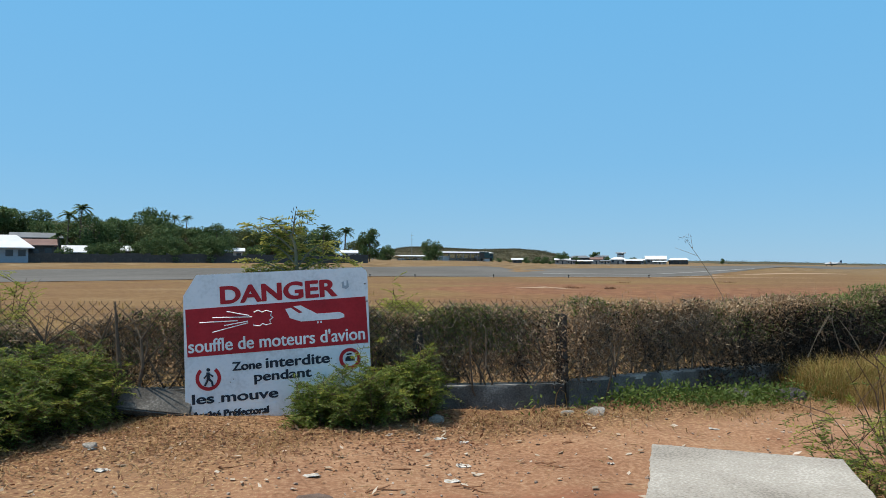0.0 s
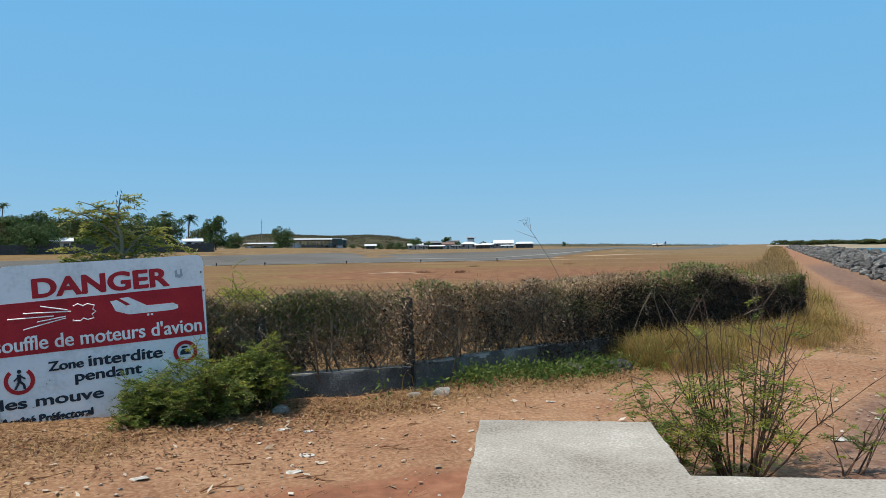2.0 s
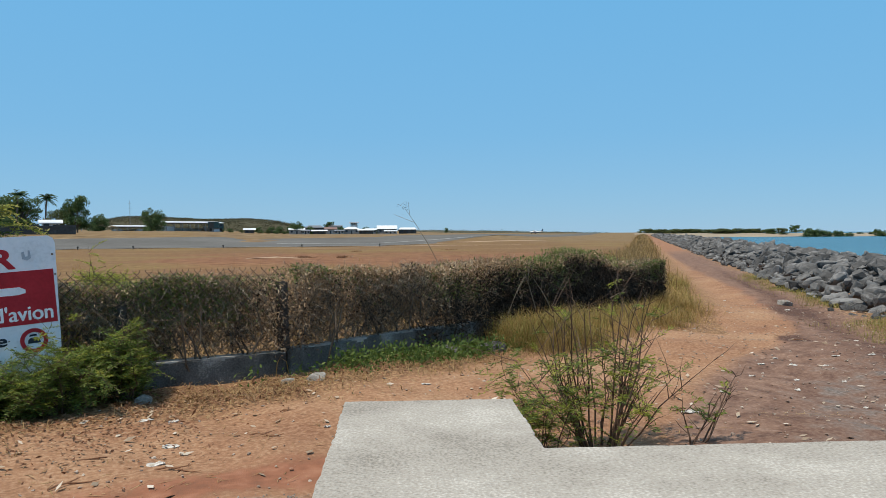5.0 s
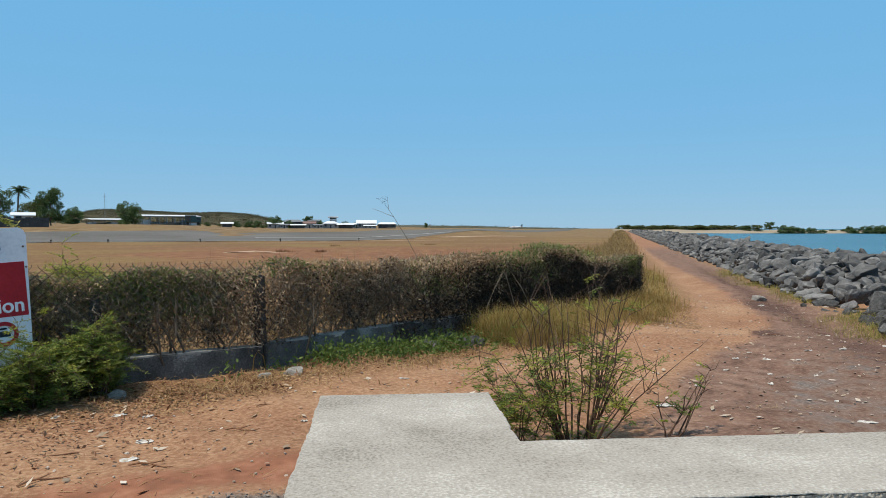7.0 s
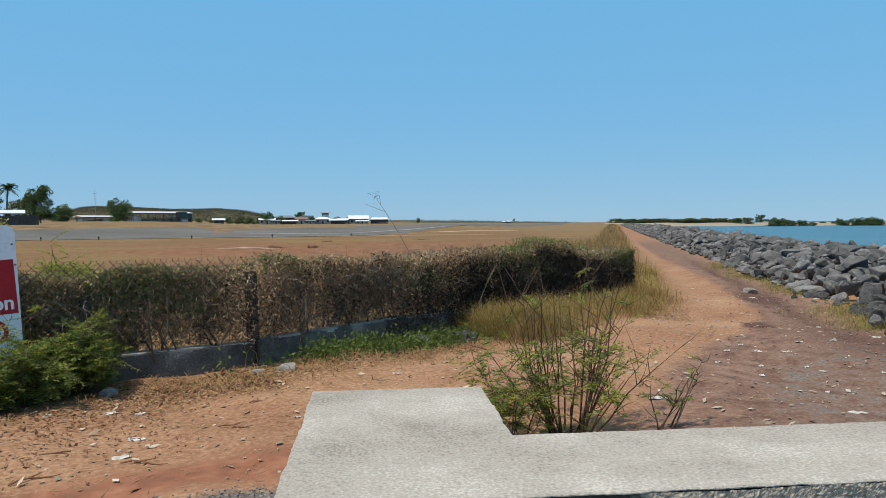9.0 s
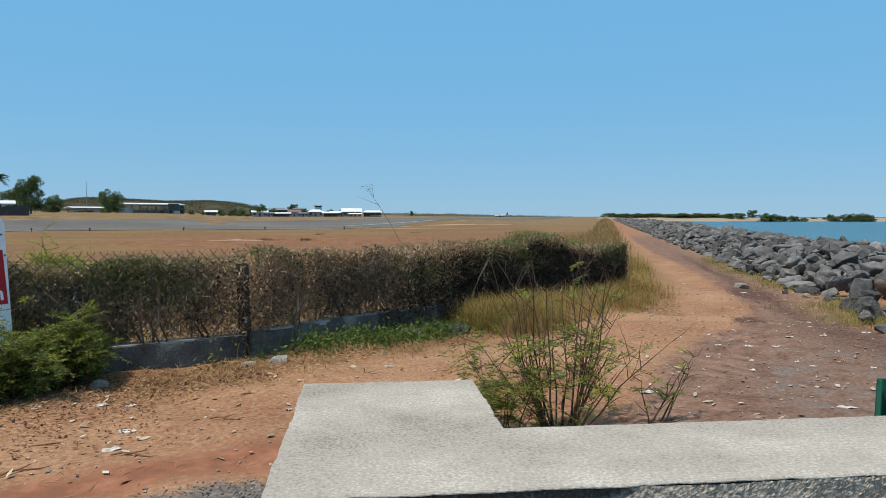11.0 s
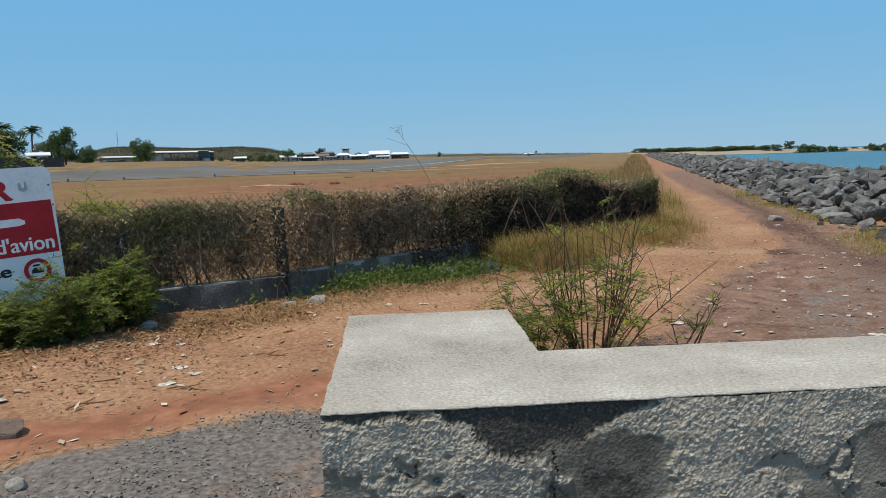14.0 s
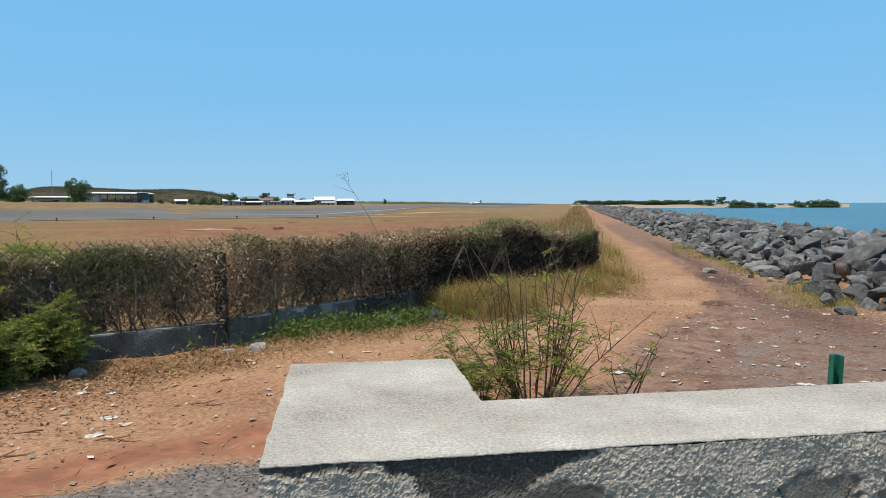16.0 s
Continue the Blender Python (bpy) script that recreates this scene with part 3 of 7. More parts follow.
    red = field * 0.85 * np.exp(-((far - 42) / 17) ** 2) * smooth(-6, 6, turn)
    pale = field * 0.62 * smooth(85, 130, far)
    for name, cols in (("zones", (gravel, straw, field, mud)), ("soils", (soil, packed, red, pale))):
        a = me.color_attributes.new(name, "FLOAT_COLOR", "POINT")
        a.data.foreach_set("color", np.stack(cols, 1).astype(np.float32).ravel())
    tagged(new("ground", me), "dry reddish earth with straw, gravel and airfield grass", "ground", kind="structure")


build_ground()

sea = Geo()
sr = [7.5, 30, 120, 500, 4300]
ssx = [-3000, -300, 0, 100, 300, 900, 4300]
pts = [(*plan(a, b), -1.7) for b in ssx for a in sr]
sea.add(pts, [(j * 5 + k, j * 5 + k + 1, (j + 1) * 5 + k + 1, (j + 1) * 5 + k) for j in range(6) for k in range(4)])
tagged(part("water", sea, sea_material()), "calm turquoise lagoon reaching to the horizon", "sea", kind="structure")


def sheet(name, near, far, material, lift, label, cuts=90):
    """A paved strip laid on the ground between two lines given as (bearing, metres)."""
    g = Geo()
    def along(line, k):
        q = k * (len(line) - 1)
        j = min(int(q), len(line) - 2)
        return polar(*line[j]).lerp(polar(*line[j + 1]), q - j)
    rows = 30
    v = []
    for k in range(cuts + 1):
        a, b = along(near, k / cuts), along(far, k / cuts)
        for j in range(rows + 1):
            p = a.lerp(b, j / rows)
            v.append((p.x, p.y, ground_at(p.x, p.y) + lift))
    w = rows + 1
    g.add(v, [(k * w + j, k * w + j + 1, (k + 1) * w + j + 1, (k + 1) * w + j) for k in range(cuts) for j in range(rows)])
    return tagged(part(name, g, material), label, "runway", kind="structure")


sheet("runway_apron", [(-62, 70), (-27.5, 66), (-18, 70), (-4, 84), (7, 82), (18, 84), (23, 100)],
      [(-62, 118), (-27.5, 116), (-18, 118), (-4, 122), (7, 126), (18, 132), (23, 140)], ASPHALT, 0.035, "wide grey asphalt turning area of a runway")
sheet("runway", [(21, 96), (30, 170), (35.5, 420), (36.3, 1500)], [(18, 131), (26, 230), (32.5, 520), (35.2, 1500)], ASPHALT, 0.028, "long grey asphalt runway running into the distance")
sheet("runway_line", [(10, 104), (18, 102), (26, 130)], [(10, 105.2), (18, 103.2), (26, 131.6)], PAINT_LINE, 0.045, "worn white line painted on the runway", 24)
sheet("runway_line", [(-8, 84.5), (7, 83), (18, 85), (23, 101)], [(-8, 85.3), (7, 83.8), (18, 85.8), (23, 102)], PAINT_LINE, 0.045, "worn white edge line of the runway", 24)


DUST = surface("pale_dust", [(0.32, 0.21, 0.13), (0.46, 0.33, 0.22)], 0.3, 4, 0.95, 0)
sheet("dirt_patch", [(7.6, 44), (10, 45), (12.5, 43)], [(7.6, 44.6), (10, 47.5), (12.5, 43.8)], DUST, 0.012, "pale bare patch in the airfield grass", 20)
sheet("dirt_patch", [(19, 92), (25, 104), (32, 118)], [(19, 92.6), (25, 107.5), (32, 121)], DUST, 0.012, "pale dusty strip beside the runway", 20)
sheet("dirt_patch", [(15, 78), (22, 84), (30, 88)], [(15, 78.5), (22, 86), (30, 89)], DUST, 0.012, "pale dusty strip in the airfield grass", 20)


# ---- concrete wall with its pier ----
WALL_TURN = -20.2
WALL_AT = pose(0.342, 1.510, 0, 0, 0, WALL_TURN)     # the pier's near left corner


def build_wall():
    top_z, lip, long_, thick, pier_w, pier_d = 0.91, 0.006, 7.5, 0.42, 0.595, 0.99
    wall = tagged(new("wall_parapet"), "low cement wall with pale concrete top and flaking roughcast face", "wall", kind="structure")
    wall.matrix_world = WALL_AT
    # near face and end: a fine relief
    g = Geo()
    NX, NZ, face_long = 620, 230, 2.6
    xs, zs = np.linspace(0, face_long, NX), np.linspace(0, top_z - lip, NZ)
    gx, gz = np.meshgrid(xs, zs)
    wob = np.zeros_like(gx)
    big = np.zeros_like(gx)
    for j in range(NZ):
        for k in range(NX):
            p = Vector((gx[j, k], 0, gz[j, k]))
            wob[j, k] = noise.fractal(p * 95, 0.55, 2.1, 4)
            big[j, k] = noise.fractal(p * 3.2 + Vector((3.3, 0, 1.7)), 0.8, 2.0, 4)
    med = np.array([[noise.fractal(Vector((a, 3.0, b)) * 16, 0.7, 2.0, 3) for a in xs] for b in zs])
    # a triangular bare patch below the top, roughcast below and beside it, cracks lower down
    ragged = 0.03 * big + 0.012 * wob + 0.018 * med
    depth_ = top_z - gz
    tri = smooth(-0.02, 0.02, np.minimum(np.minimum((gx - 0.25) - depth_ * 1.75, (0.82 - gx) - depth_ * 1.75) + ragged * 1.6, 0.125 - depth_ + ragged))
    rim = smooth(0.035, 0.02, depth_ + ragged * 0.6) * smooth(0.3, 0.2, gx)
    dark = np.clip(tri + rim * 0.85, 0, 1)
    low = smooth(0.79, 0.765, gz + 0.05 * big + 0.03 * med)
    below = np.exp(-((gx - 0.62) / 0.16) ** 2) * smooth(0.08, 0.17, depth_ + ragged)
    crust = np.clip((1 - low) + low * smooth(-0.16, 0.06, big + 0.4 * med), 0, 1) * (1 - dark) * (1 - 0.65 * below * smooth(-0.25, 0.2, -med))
    crack = 0.55 * np.exp(-(np.abs(big + 0.12 + 0.05 * wob + 0.05 * med) / 0.014) ** 2) * low * smooth(-0.1, 0.35, np.sin(gx * 7.3 + 3 * gz * 5) + 0.6 * wob)
    out = crust * (0.006 + 0.0024 * wob * (0.45 + 0.9 * smooth(-0.25, 0.45, med)) + 0.006 * big + 0.0022 * med) + 0.004 * big + 0.0006 * wob - 0.006 * dark - 0.02 * crack
    v = np.stack([gx, -out, gz], -1).reshape(-1, 3)
    i = np.arange(NX * NZ).reshape(NZ, NX)
    f = np.stack([i[:-1, :-1], i[:-1, 1:], i[1:, 1:], i[1:, :-1]], -1).reshape(-1, 4)
    g.add(v, f)
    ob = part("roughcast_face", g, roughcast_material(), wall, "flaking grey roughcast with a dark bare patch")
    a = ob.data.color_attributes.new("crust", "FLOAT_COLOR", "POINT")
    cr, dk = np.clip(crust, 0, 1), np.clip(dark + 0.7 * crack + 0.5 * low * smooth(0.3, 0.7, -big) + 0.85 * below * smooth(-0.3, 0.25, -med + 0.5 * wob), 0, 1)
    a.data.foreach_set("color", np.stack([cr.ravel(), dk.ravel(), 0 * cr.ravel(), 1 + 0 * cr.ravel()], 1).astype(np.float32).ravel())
    # body behind the relief and under the cap
    core = Geo()
    core.box((0.004, 0.02, -0.2), (pier_w - 0.004, pier_d - 0.004, top_z - lip))
    core.box((pier_w - 0.004, 0.02, -0.2), (long_, thick - 0.004, top_z - lip - 0.001))
    core.box((face_long, 0.0, -0.2), (long_, 0.02, top_z - lip - 0.002))
    part("core", core, KERB, wall)
    # cap: one slab in an L, with worn edges
    bm = bmesh.new()
    ring = [(0, -0.004), (long_, -0.004), (long_, thick), (pier_w, thick), (pier_w, pier_d), (0, pier_d)]
    dense = []
    for (ax, ay), (bx, by) in zip(ring, ring[1:] + ring[:1]):
        n = max(2, int(math.hypot(bx - ax, by - ay) / 0.02))
        for k in range(n):
            q = k / n
            px, py = ax + (bx - ax) * q, ay + (by - ay) * q
            if k:
                wv = 0.006 * noise.noise(Vector((px * 7, py * 7, 0.3))) - 0.009 * max(0.0, noise.noise(Vector((px * 31, py * 31, 4.3))))
                nx, ny = by - ay, -(bx - ax)
                ln = math.hypot(nx, ny)
                px, py = px + nx / ln * wv, py + ny / ln * wv
            dense.append((px, py))
    bottom = [bm.verts.new((px, py, top_z - lip)) for px, py in dense]
    face = bm.faces.new(bottom)
    ext = bmesh.ops.extrude_face_region(bm, geom=[face])
    for q in ext["geom"]:
        if isinstance(q, bmesh.types.BMVert):
            q.co.z = top_z
    bmesh.ops.recalc_face_normals(bm, faces=list(bm.faces))
    rim_edges = [e for e in bm.edges if all(abs(q.co.z - top_z) < 1e-5 for q in e.verts)]
    bmesh.ops.bevel(bm, geom=rim_edges, offset=0.0035, segments=1, affect="EDGES")
    part("cap", Geo().mesh(bm), CONCRETE_TOP, wall, "pale weathered concrete top")


build_wall()


# ---- fence, its kerb and the vines ----
def kerb_wall():
    wall = tagged(new("wall_kerb"), "low grey concrete kerb under the fence", "kerb", kind="structure")
    for a, b in zip(FENCE, FENCE[1:]):
        w = b - a
        n = max(1, round(w.length / 2.2))
        for k in range(n):
            p = a + w * (k / n)
            g = Geo().bevelled((0.008, -0.07, -0.15), (w.length / n - 0.008, 0.09, 0.27 - 0.02 * (k % 2)), 0.012)
            ob = part("kerb_block", g, KERB, wall)
            ob.matrix_world = pose(p.x, p.y, 0, 0, 0, math.degrees(math.atan2(w.y, w.x)))
            # worn crumbling top edge, its pale colour painting the sunlight on the kerb
            c, cuts, z = Geo(), 40, 0.27 - 0.02 * (k % 2)
            L, v = w.length / n, []
            for j in range(cuts + 1):
                u = 0.012 + (L - 0.024) * j / cuts
                lip = -0.006 + 0.022 * noise.noise(Vector((p.x + u * 4, p.y, 1.0))) + 0.012 * noise.noise(Vector((u * 31, p.x, 2.0)))
                drop = 0.016 + 0.02 * max(0.0, noise.noise(Vector((u * 5, p.x, 5.0))))
                v += [(u, -0.066 - max(-0.03, lip), z - drop * (1.6 if lip > 0 else 0.4)), (u, -0.064 - max(-0.03, lip), z + 0.003 + lip * 0.4), (u, 0.088, z + 0.006)]
            c.add(v, [(j * 3 + q, (j + 1) * 3 + q, (j + 1) * 3 + q + 1, j * 3 + q + 1) for j in range(cuts) for q in (0, 1)])
            part("lit_edge", c, STONE_PALE, ob, "crumbling cement edge, coloured pale for its sunlit top")


kerb_wall()


def build_fence():
    fence = thing("chain_link_fence", "rusty chain-link fence on weathered posts, overgrown with dry vines", "fence")
    mesh = Geo()
    step, z0, r = 0.112, 0.27, 0.0034
    for a, b, z1 in zip(FENCE, FENCE[1:], (1.14, 1.14, 0.86)):
        w = (b - a).normalized()
        L = (b - a).length
        rise = z1 - z0
        for sgn in (1, -1):
            q = -rise
            while q < L + rise:
                u0, u1 = q, q + sgn * rise
                lo, hi = 0.0, 1.0
                for want in (0.0, L):
                    if (u0 - want) * (u1 - want) < 0:
                        cut = (want - u0) / (u1 - u0)
                        inside_start = 0 <= u0 <= L
                        lo, hi = (lo, min(hi, cut)) if inside_start else (max(lo, cut), hi)
                ua, ub = u0 + (u1 - u0) * lo, u0 + (u1 - u0) * hi
                if -0.001 <= min(ua, ub) and max(ua, ub) <= L + 0.001 and hi - lo > 0.05:
                    off = Vector((-w.y, w.x)) * (0.003 * sgn)
                    pts = []
                    for k in range(4):
                        c = k / 3
                        u, z = ua + (ub - ua) * c, z0 + rise * (lo + (hi - lo) * c)
                        bend = 0.03 * noise.noise(Vector((a.x + u * 0.9, z * 1.5, 4.0)))
                        g2 = a + w * u + off + Vector((-w.y, w.x)) * bend
                        pts.append((g2.x, g2.y, z))
                    if hi == 1.0:
                        # the twisted points along the top
                        pts.append((pts[-1][0], pts[-1][1], pts[-1][2] + 0.02))
                    mesh.tube(pts, r, 3, cap=False)
                q += step
        for z in (0.34, 0.6, z1 - 0.06):
            pts = []
            for k in range(9):
                p = a + w * (L * k / 8)
                pts.append((p.x, p.y - 0.006, z - 0.015 * math.sin(math.pi * (k % 2))))
            mesh.tube(pts, 0.0018, 3)
    part("wire_mesh", mesh, RUST, fence, "rusty wire netting")
    d = 0.4
    while d < FENCE_LONG - 0.2:
        p, w = along_fence(d)
        near_corner = abs(d - CORNER_D) < 1.0
        if near_corner:
            p, w = FENCE[2], (FENCE[3] - FENCE[2]).normalized()
        tilt = rng.uniform(-3, 3)
        g = Geo().bevelled((-0.05, -0.05, -0.2), (0.05, 0.05, 1.0 if near_corner else 0.86), 0.012)
        ob = part("post", g, POSTWOOD, fence)
        ob.matrix_world = pose(p.x, p.y + 0.02 if near_corner else p.y + 0.1, 0, tilt, rng.uniform(-2, 2), math.degrees(math.atan2(w.y, w.x)))
        d += 2.25
    p = FENCE[3]
    g = Geo().bevelled((-0.045, -0.045, -0.2), (0.045, 0.045, 0.9), 0.012)
    part("post", g, POSTWOOD, fence).matrix_world = pose(p.x, p.y, 0, 0, 0, 25)


build_fence()


def hedge_top(d):
    """The vines' height along the fence: below the netting's top at first, over it past the corner post."""
    past = float(smooth(CORNER_D - 0.3, CORNER_D + 0.5, d))
    base = 1.05 + 0.05 * past + (0.05 - 0.02 * past) * math.sin(d * 1.9) + 0.13 * noise.noise(Vector((d * 1.7, 0.5, 2)))
    bumps = 0.1 * math.exp(-((d - CORNER_D - 0.45) / 0.4) ** 2) + 0.035 * math.exp(-((d - CORNER_D - 5.7) / 0.9) ** 2)
    return base + bumps - 0.17 * float(smooth(CORNER_D + 5.4, CORNER_D + 8.2, d)) - 0.1 * float(smooth(6.6, 5.6, d))


def build_vines():
    # dead gathers the dark leaves that paint shade inside the hedge
    twigs, pale, dry, green, dead = Geo(), Geo(), Geo(), Geo(), Geo()
    start, end = 4.6, FENCE_LONG - 0.22

    def closed(d):
        """How thick and closed the hedge is there, from 0 to 1."""
        return float(smooth(CORNER_D + 1.8, CORNER_D + 4.6, d))

    def set_back(d):
        """How far behind the netting a vine grows; through it on both sides where the hedge is closed."""
        k = max(closed(d), 0.75 * math.exp(-((d - CORNER_D) / 0.22) ** 2))
        o = max(-0.2, rng.normal(0, 0.1 + 0.1 * k))
        return o if rng.random() < k else 0.02 + abs(o) * 1.1

    def shown(d, z):
        """The vines hang in drapes with gaps between them."""
        n1 = noise.fractal(Vector((d * 1.5, z * 0.8, 8.0)), 0.7, 2.0, 3)
        low = float(smooth(0.5, 0.28, z)) * (1 - closed(d))
        return rng.random() < 1.0 + 0.7 * n1 + 0.5 * closed(d) - 0.4 * low

    for _ in range(24000):
        d = rng.uniform(start, end)
        if d < 6.9 and rng.random() < 0.2:
            continue
        p, w = along_fence(d)
        out = set_back(d)
        if -2.7 < p.x < -0.5:
            out = 0.06 + abs(out)
        nrm = Vector((-w.y, w.x))
        top = hedge_top(d)
        z = 0.25 + (top - 0.3) * rng.random() ** 0.8
        if not shown(d, z):
            continue
        q = Vector((p.x + nrm.x * out, p.y + nrm.y * out, z))
        L = rng.uniform(0.06, 0.27)
        way = Vector((w.x * rng.normal(0, 0.42) + nrm.x * rng.normal(0, 0.25), w.y * rng.normal(0, 0.42) + nrm.y * (abs(rng.normal(0, 0.25)) if -2.7 < p.x < -0.5 else rng.normal(0, 0.25)), rng.normal(0.25, 0.8))).normalized()
        bend = Vector(rng.normal(0, 0.6, 3))
        pts = [q, q + way * L * 0.5, q + (way + bend).normalized() * L]
        pts[-1].z = min(pts[-1].z, top + rng.exponential(0.05))
        # pale strands thin out low down and in the closed stretch, imitating shade
        bleached = rng.random() < 0.5 * float(smooth(0.15, 0.7, (z - 0.25) / (top - 0.25))) * (1 - 0.8 * closed(d)) + 0.1 * (1 - closed(d))
        (pale if bleached else twigs).tube(pts, [rng.uniform(0.0018, 0.0042), 0.002, 0.001], 3, cap=False)
    # stout dead stems standing in the vines
    for _ in range(120):
        d = rng.uniform(4.5, end)
        p, w = along_fence(d)
        x, y = p.x + rng.normal(0, 0.05), p.y + rng.normal(0, 0.04) + (0.08 if -2.7 < p.x < -0.5 else 0.03)
        pts = [Vector((x, y, 0.05))]
        for k in range(4):
            pts.append(pts[-1] + Vector((rng.normal(0, 0.06), rng.normal(0, 0.04), rng.uniform(0.15, 0.24))))
        twigs.tube(pts, [0.013, 0.011, 0.009, 0.006, 0.003], 5)
    P, D, U = [], [], []
    for q in rng.uniform(start, end, 150000):
        if q < 6.9 and rng.random() < 0.3:
            continue
        p, w = along_fence(q)
        nrm = Vector((-w.y, w.x))
        o = set_back(q)
        if -2.7 < p.x < -0.5:
            o = 0.06 + abs(o)
        h = hedge_top(q)
        u = rng.random() ** 0.75
        z = 0.24 + (h - 0.24) * u
        if not shown(q, z):
            continue
        P.append((p.x + nrm.x * o, p.y + nrm.y * o, z))
        D.append(q)
        U.append(u)
    P, D, U = np.array(P), np.array(D), np.array(U)
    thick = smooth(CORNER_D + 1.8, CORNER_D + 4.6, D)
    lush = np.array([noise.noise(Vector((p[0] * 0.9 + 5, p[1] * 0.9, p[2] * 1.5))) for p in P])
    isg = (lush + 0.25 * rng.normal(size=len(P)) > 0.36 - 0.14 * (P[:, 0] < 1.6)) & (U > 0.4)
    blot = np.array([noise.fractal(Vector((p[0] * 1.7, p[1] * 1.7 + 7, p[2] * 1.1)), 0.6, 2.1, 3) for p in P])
    # shade is painted by turning leaves dark below the closed stretch's top
    shade_odds = 0.04 * (1 - thick) + 1.1 * thick * smooth(0.92, 0.7, U) + 0.7 * blot
    in_shade = ~isg & (rng.random(len(P)) < shade_odds)
    W = rng.normal(0, 1, (len(P), 3)) + np.array([0, 0, -0.2])
    dead.leaves(P[in_shade], W[in_shade], rng.uniform(0.02, 0.06, in_shade.sum()), rng.uniform(0.01, 0.024, in_shade.sum()))
    fade = ~isg & ~in_shade
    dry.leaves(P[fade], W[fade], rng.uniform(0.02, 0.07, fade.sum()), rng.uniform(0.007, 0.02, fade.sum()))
    green.leaves(P[isg], W[isg], rng.uniform(0.02, 0.056, isg.sum()), rng.uniform(0.01, 0.024, isg.sum()))
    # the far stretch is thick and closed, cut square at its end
    # vines over the kerb where the hedge closes, coloured dark to paint its shade
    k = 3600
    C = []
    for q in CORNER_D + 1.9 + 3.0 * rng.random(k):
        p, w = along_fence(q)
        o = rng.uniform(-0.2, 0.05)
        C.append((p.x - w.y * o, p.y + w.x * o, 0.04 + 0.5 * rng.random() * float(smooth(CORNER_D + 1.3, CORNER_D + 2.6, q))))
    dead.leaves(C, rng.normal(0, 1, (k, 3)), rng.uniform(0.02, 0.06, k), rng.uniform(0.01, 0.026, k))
    # dark leaves paint the shaded face of the thick far stretch
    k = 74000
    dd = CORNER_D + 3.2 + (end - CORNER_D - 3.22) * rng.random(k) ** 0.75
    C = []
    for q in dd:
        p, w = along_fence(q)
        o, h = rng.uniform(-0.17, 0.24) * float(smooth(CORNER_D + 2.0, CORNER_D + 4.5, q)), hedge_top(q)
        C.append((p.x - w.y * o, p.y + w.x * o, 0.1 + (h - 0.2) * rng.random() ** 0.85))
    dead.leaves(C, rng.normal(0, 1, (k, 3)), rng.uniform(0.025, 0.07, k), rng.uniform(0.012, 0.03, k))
    # a crest of lighter leaves painting its sunlit top, with grass grown through
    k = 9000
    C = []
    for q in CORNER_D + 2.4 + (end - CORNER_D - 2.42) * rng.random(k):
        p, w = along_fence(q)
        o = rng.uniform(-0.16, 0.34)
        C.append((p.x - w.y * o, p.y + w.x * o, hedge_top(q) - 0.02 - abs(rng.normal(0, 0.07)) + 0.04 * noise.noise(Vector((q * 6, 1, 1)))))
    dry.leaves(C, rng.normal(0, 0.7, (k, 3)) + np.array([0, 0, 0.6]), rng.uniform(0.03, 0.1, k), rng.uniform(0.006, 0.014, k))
    # a fresh green patch before the corner post
    k = 1500
    C = []
    for q in CORNER_D - 1.25 + rng.normal(0, 0.33, k):
        p, w = along_fence(q)
        o = 0.02 + abs(rng.normal(0, 0.08))
        C.append((p.x - w.y * o, p.y + w.x * o, min(1.04, 0.88 + rng.normal(0, 0.1))))
    green.leaves(C, rng.normal(0, 1, (k, 3)), rng.uniform(0.025, 0.055, k), rng.uniform(0.012, 0.024, k))
    # a greener crest toward the far end
    k = 1900
    dd = CORNER_D + 5.6 + rng.normal(0, 0.9, k)
    C = []
    for q in np.clip(dd, 0, FENCE_LONG - 0.1):
        p, w = along_fence(q)
        h = hedge_top(q)
        C.append((p.x + rng.normal(0, 0.14), p.y + rng.normal(0, 0.14), h - abs(rng.normal(0, 0.1)) + 0.06))
    green.leaves(C, rng.normal(0, 1, (k, 3)) + np.array([0, 0, 0.5]), rng.uniform(0.03, 0.07, k), rng.uniform(0.012, 0.025, k))
    # fallen pale branches leaning out of the far stretch
    for d, L, up, along in ((CORNER_D + 4.3, 0.95, 0.75, -0.6), (CORNER_D + 4.7, 0.8, 0.55, -0.75), (CORNER_D + 6.6, 0.5, 0.15, 0.9), (CORNER_D + 3.6, 0.6, 0.8, 0.4)):
        p, w = along_fence(d)
        o = Vector((p.x + w.y * 0.3, p.y - w.x * 0.3, 0.35))
        e = o + Vector((w.x * along + w.y * 0.15, w.y * along - w.x * 0.15, up)).normalized() * L
        pale.tube([o, o.lerp(e, 0.5) + Vector((0, 0, 0.03)), e], [0.008, 0.006, 0.003], 5)
        pale.tube([o.lerp(e, 0.55), o.lerp(e, 0.8) + Vector((0.08, 0, 0.12))], [0.004, 0.002], 4)
    vines = thing("vine_hedge", "tangled hedge of dry grey-brown vines grown through the fence", "hedge", kind="stuff")
    part("twig_tangle", twigs, TWIG, vines)
    part("bleached_tangle", pale, PALE_TWIG, vines, "bleached pale vine strands")
    part("dry_foliage", dry, DRYLEAF, vines)
    part("green_foliage", green, VINEGREEN, vines)
    part("shaded_foliage", dead, SHADELEAF, vines, "vine leaves coloured dark for the hedge's shade")


build_vines()


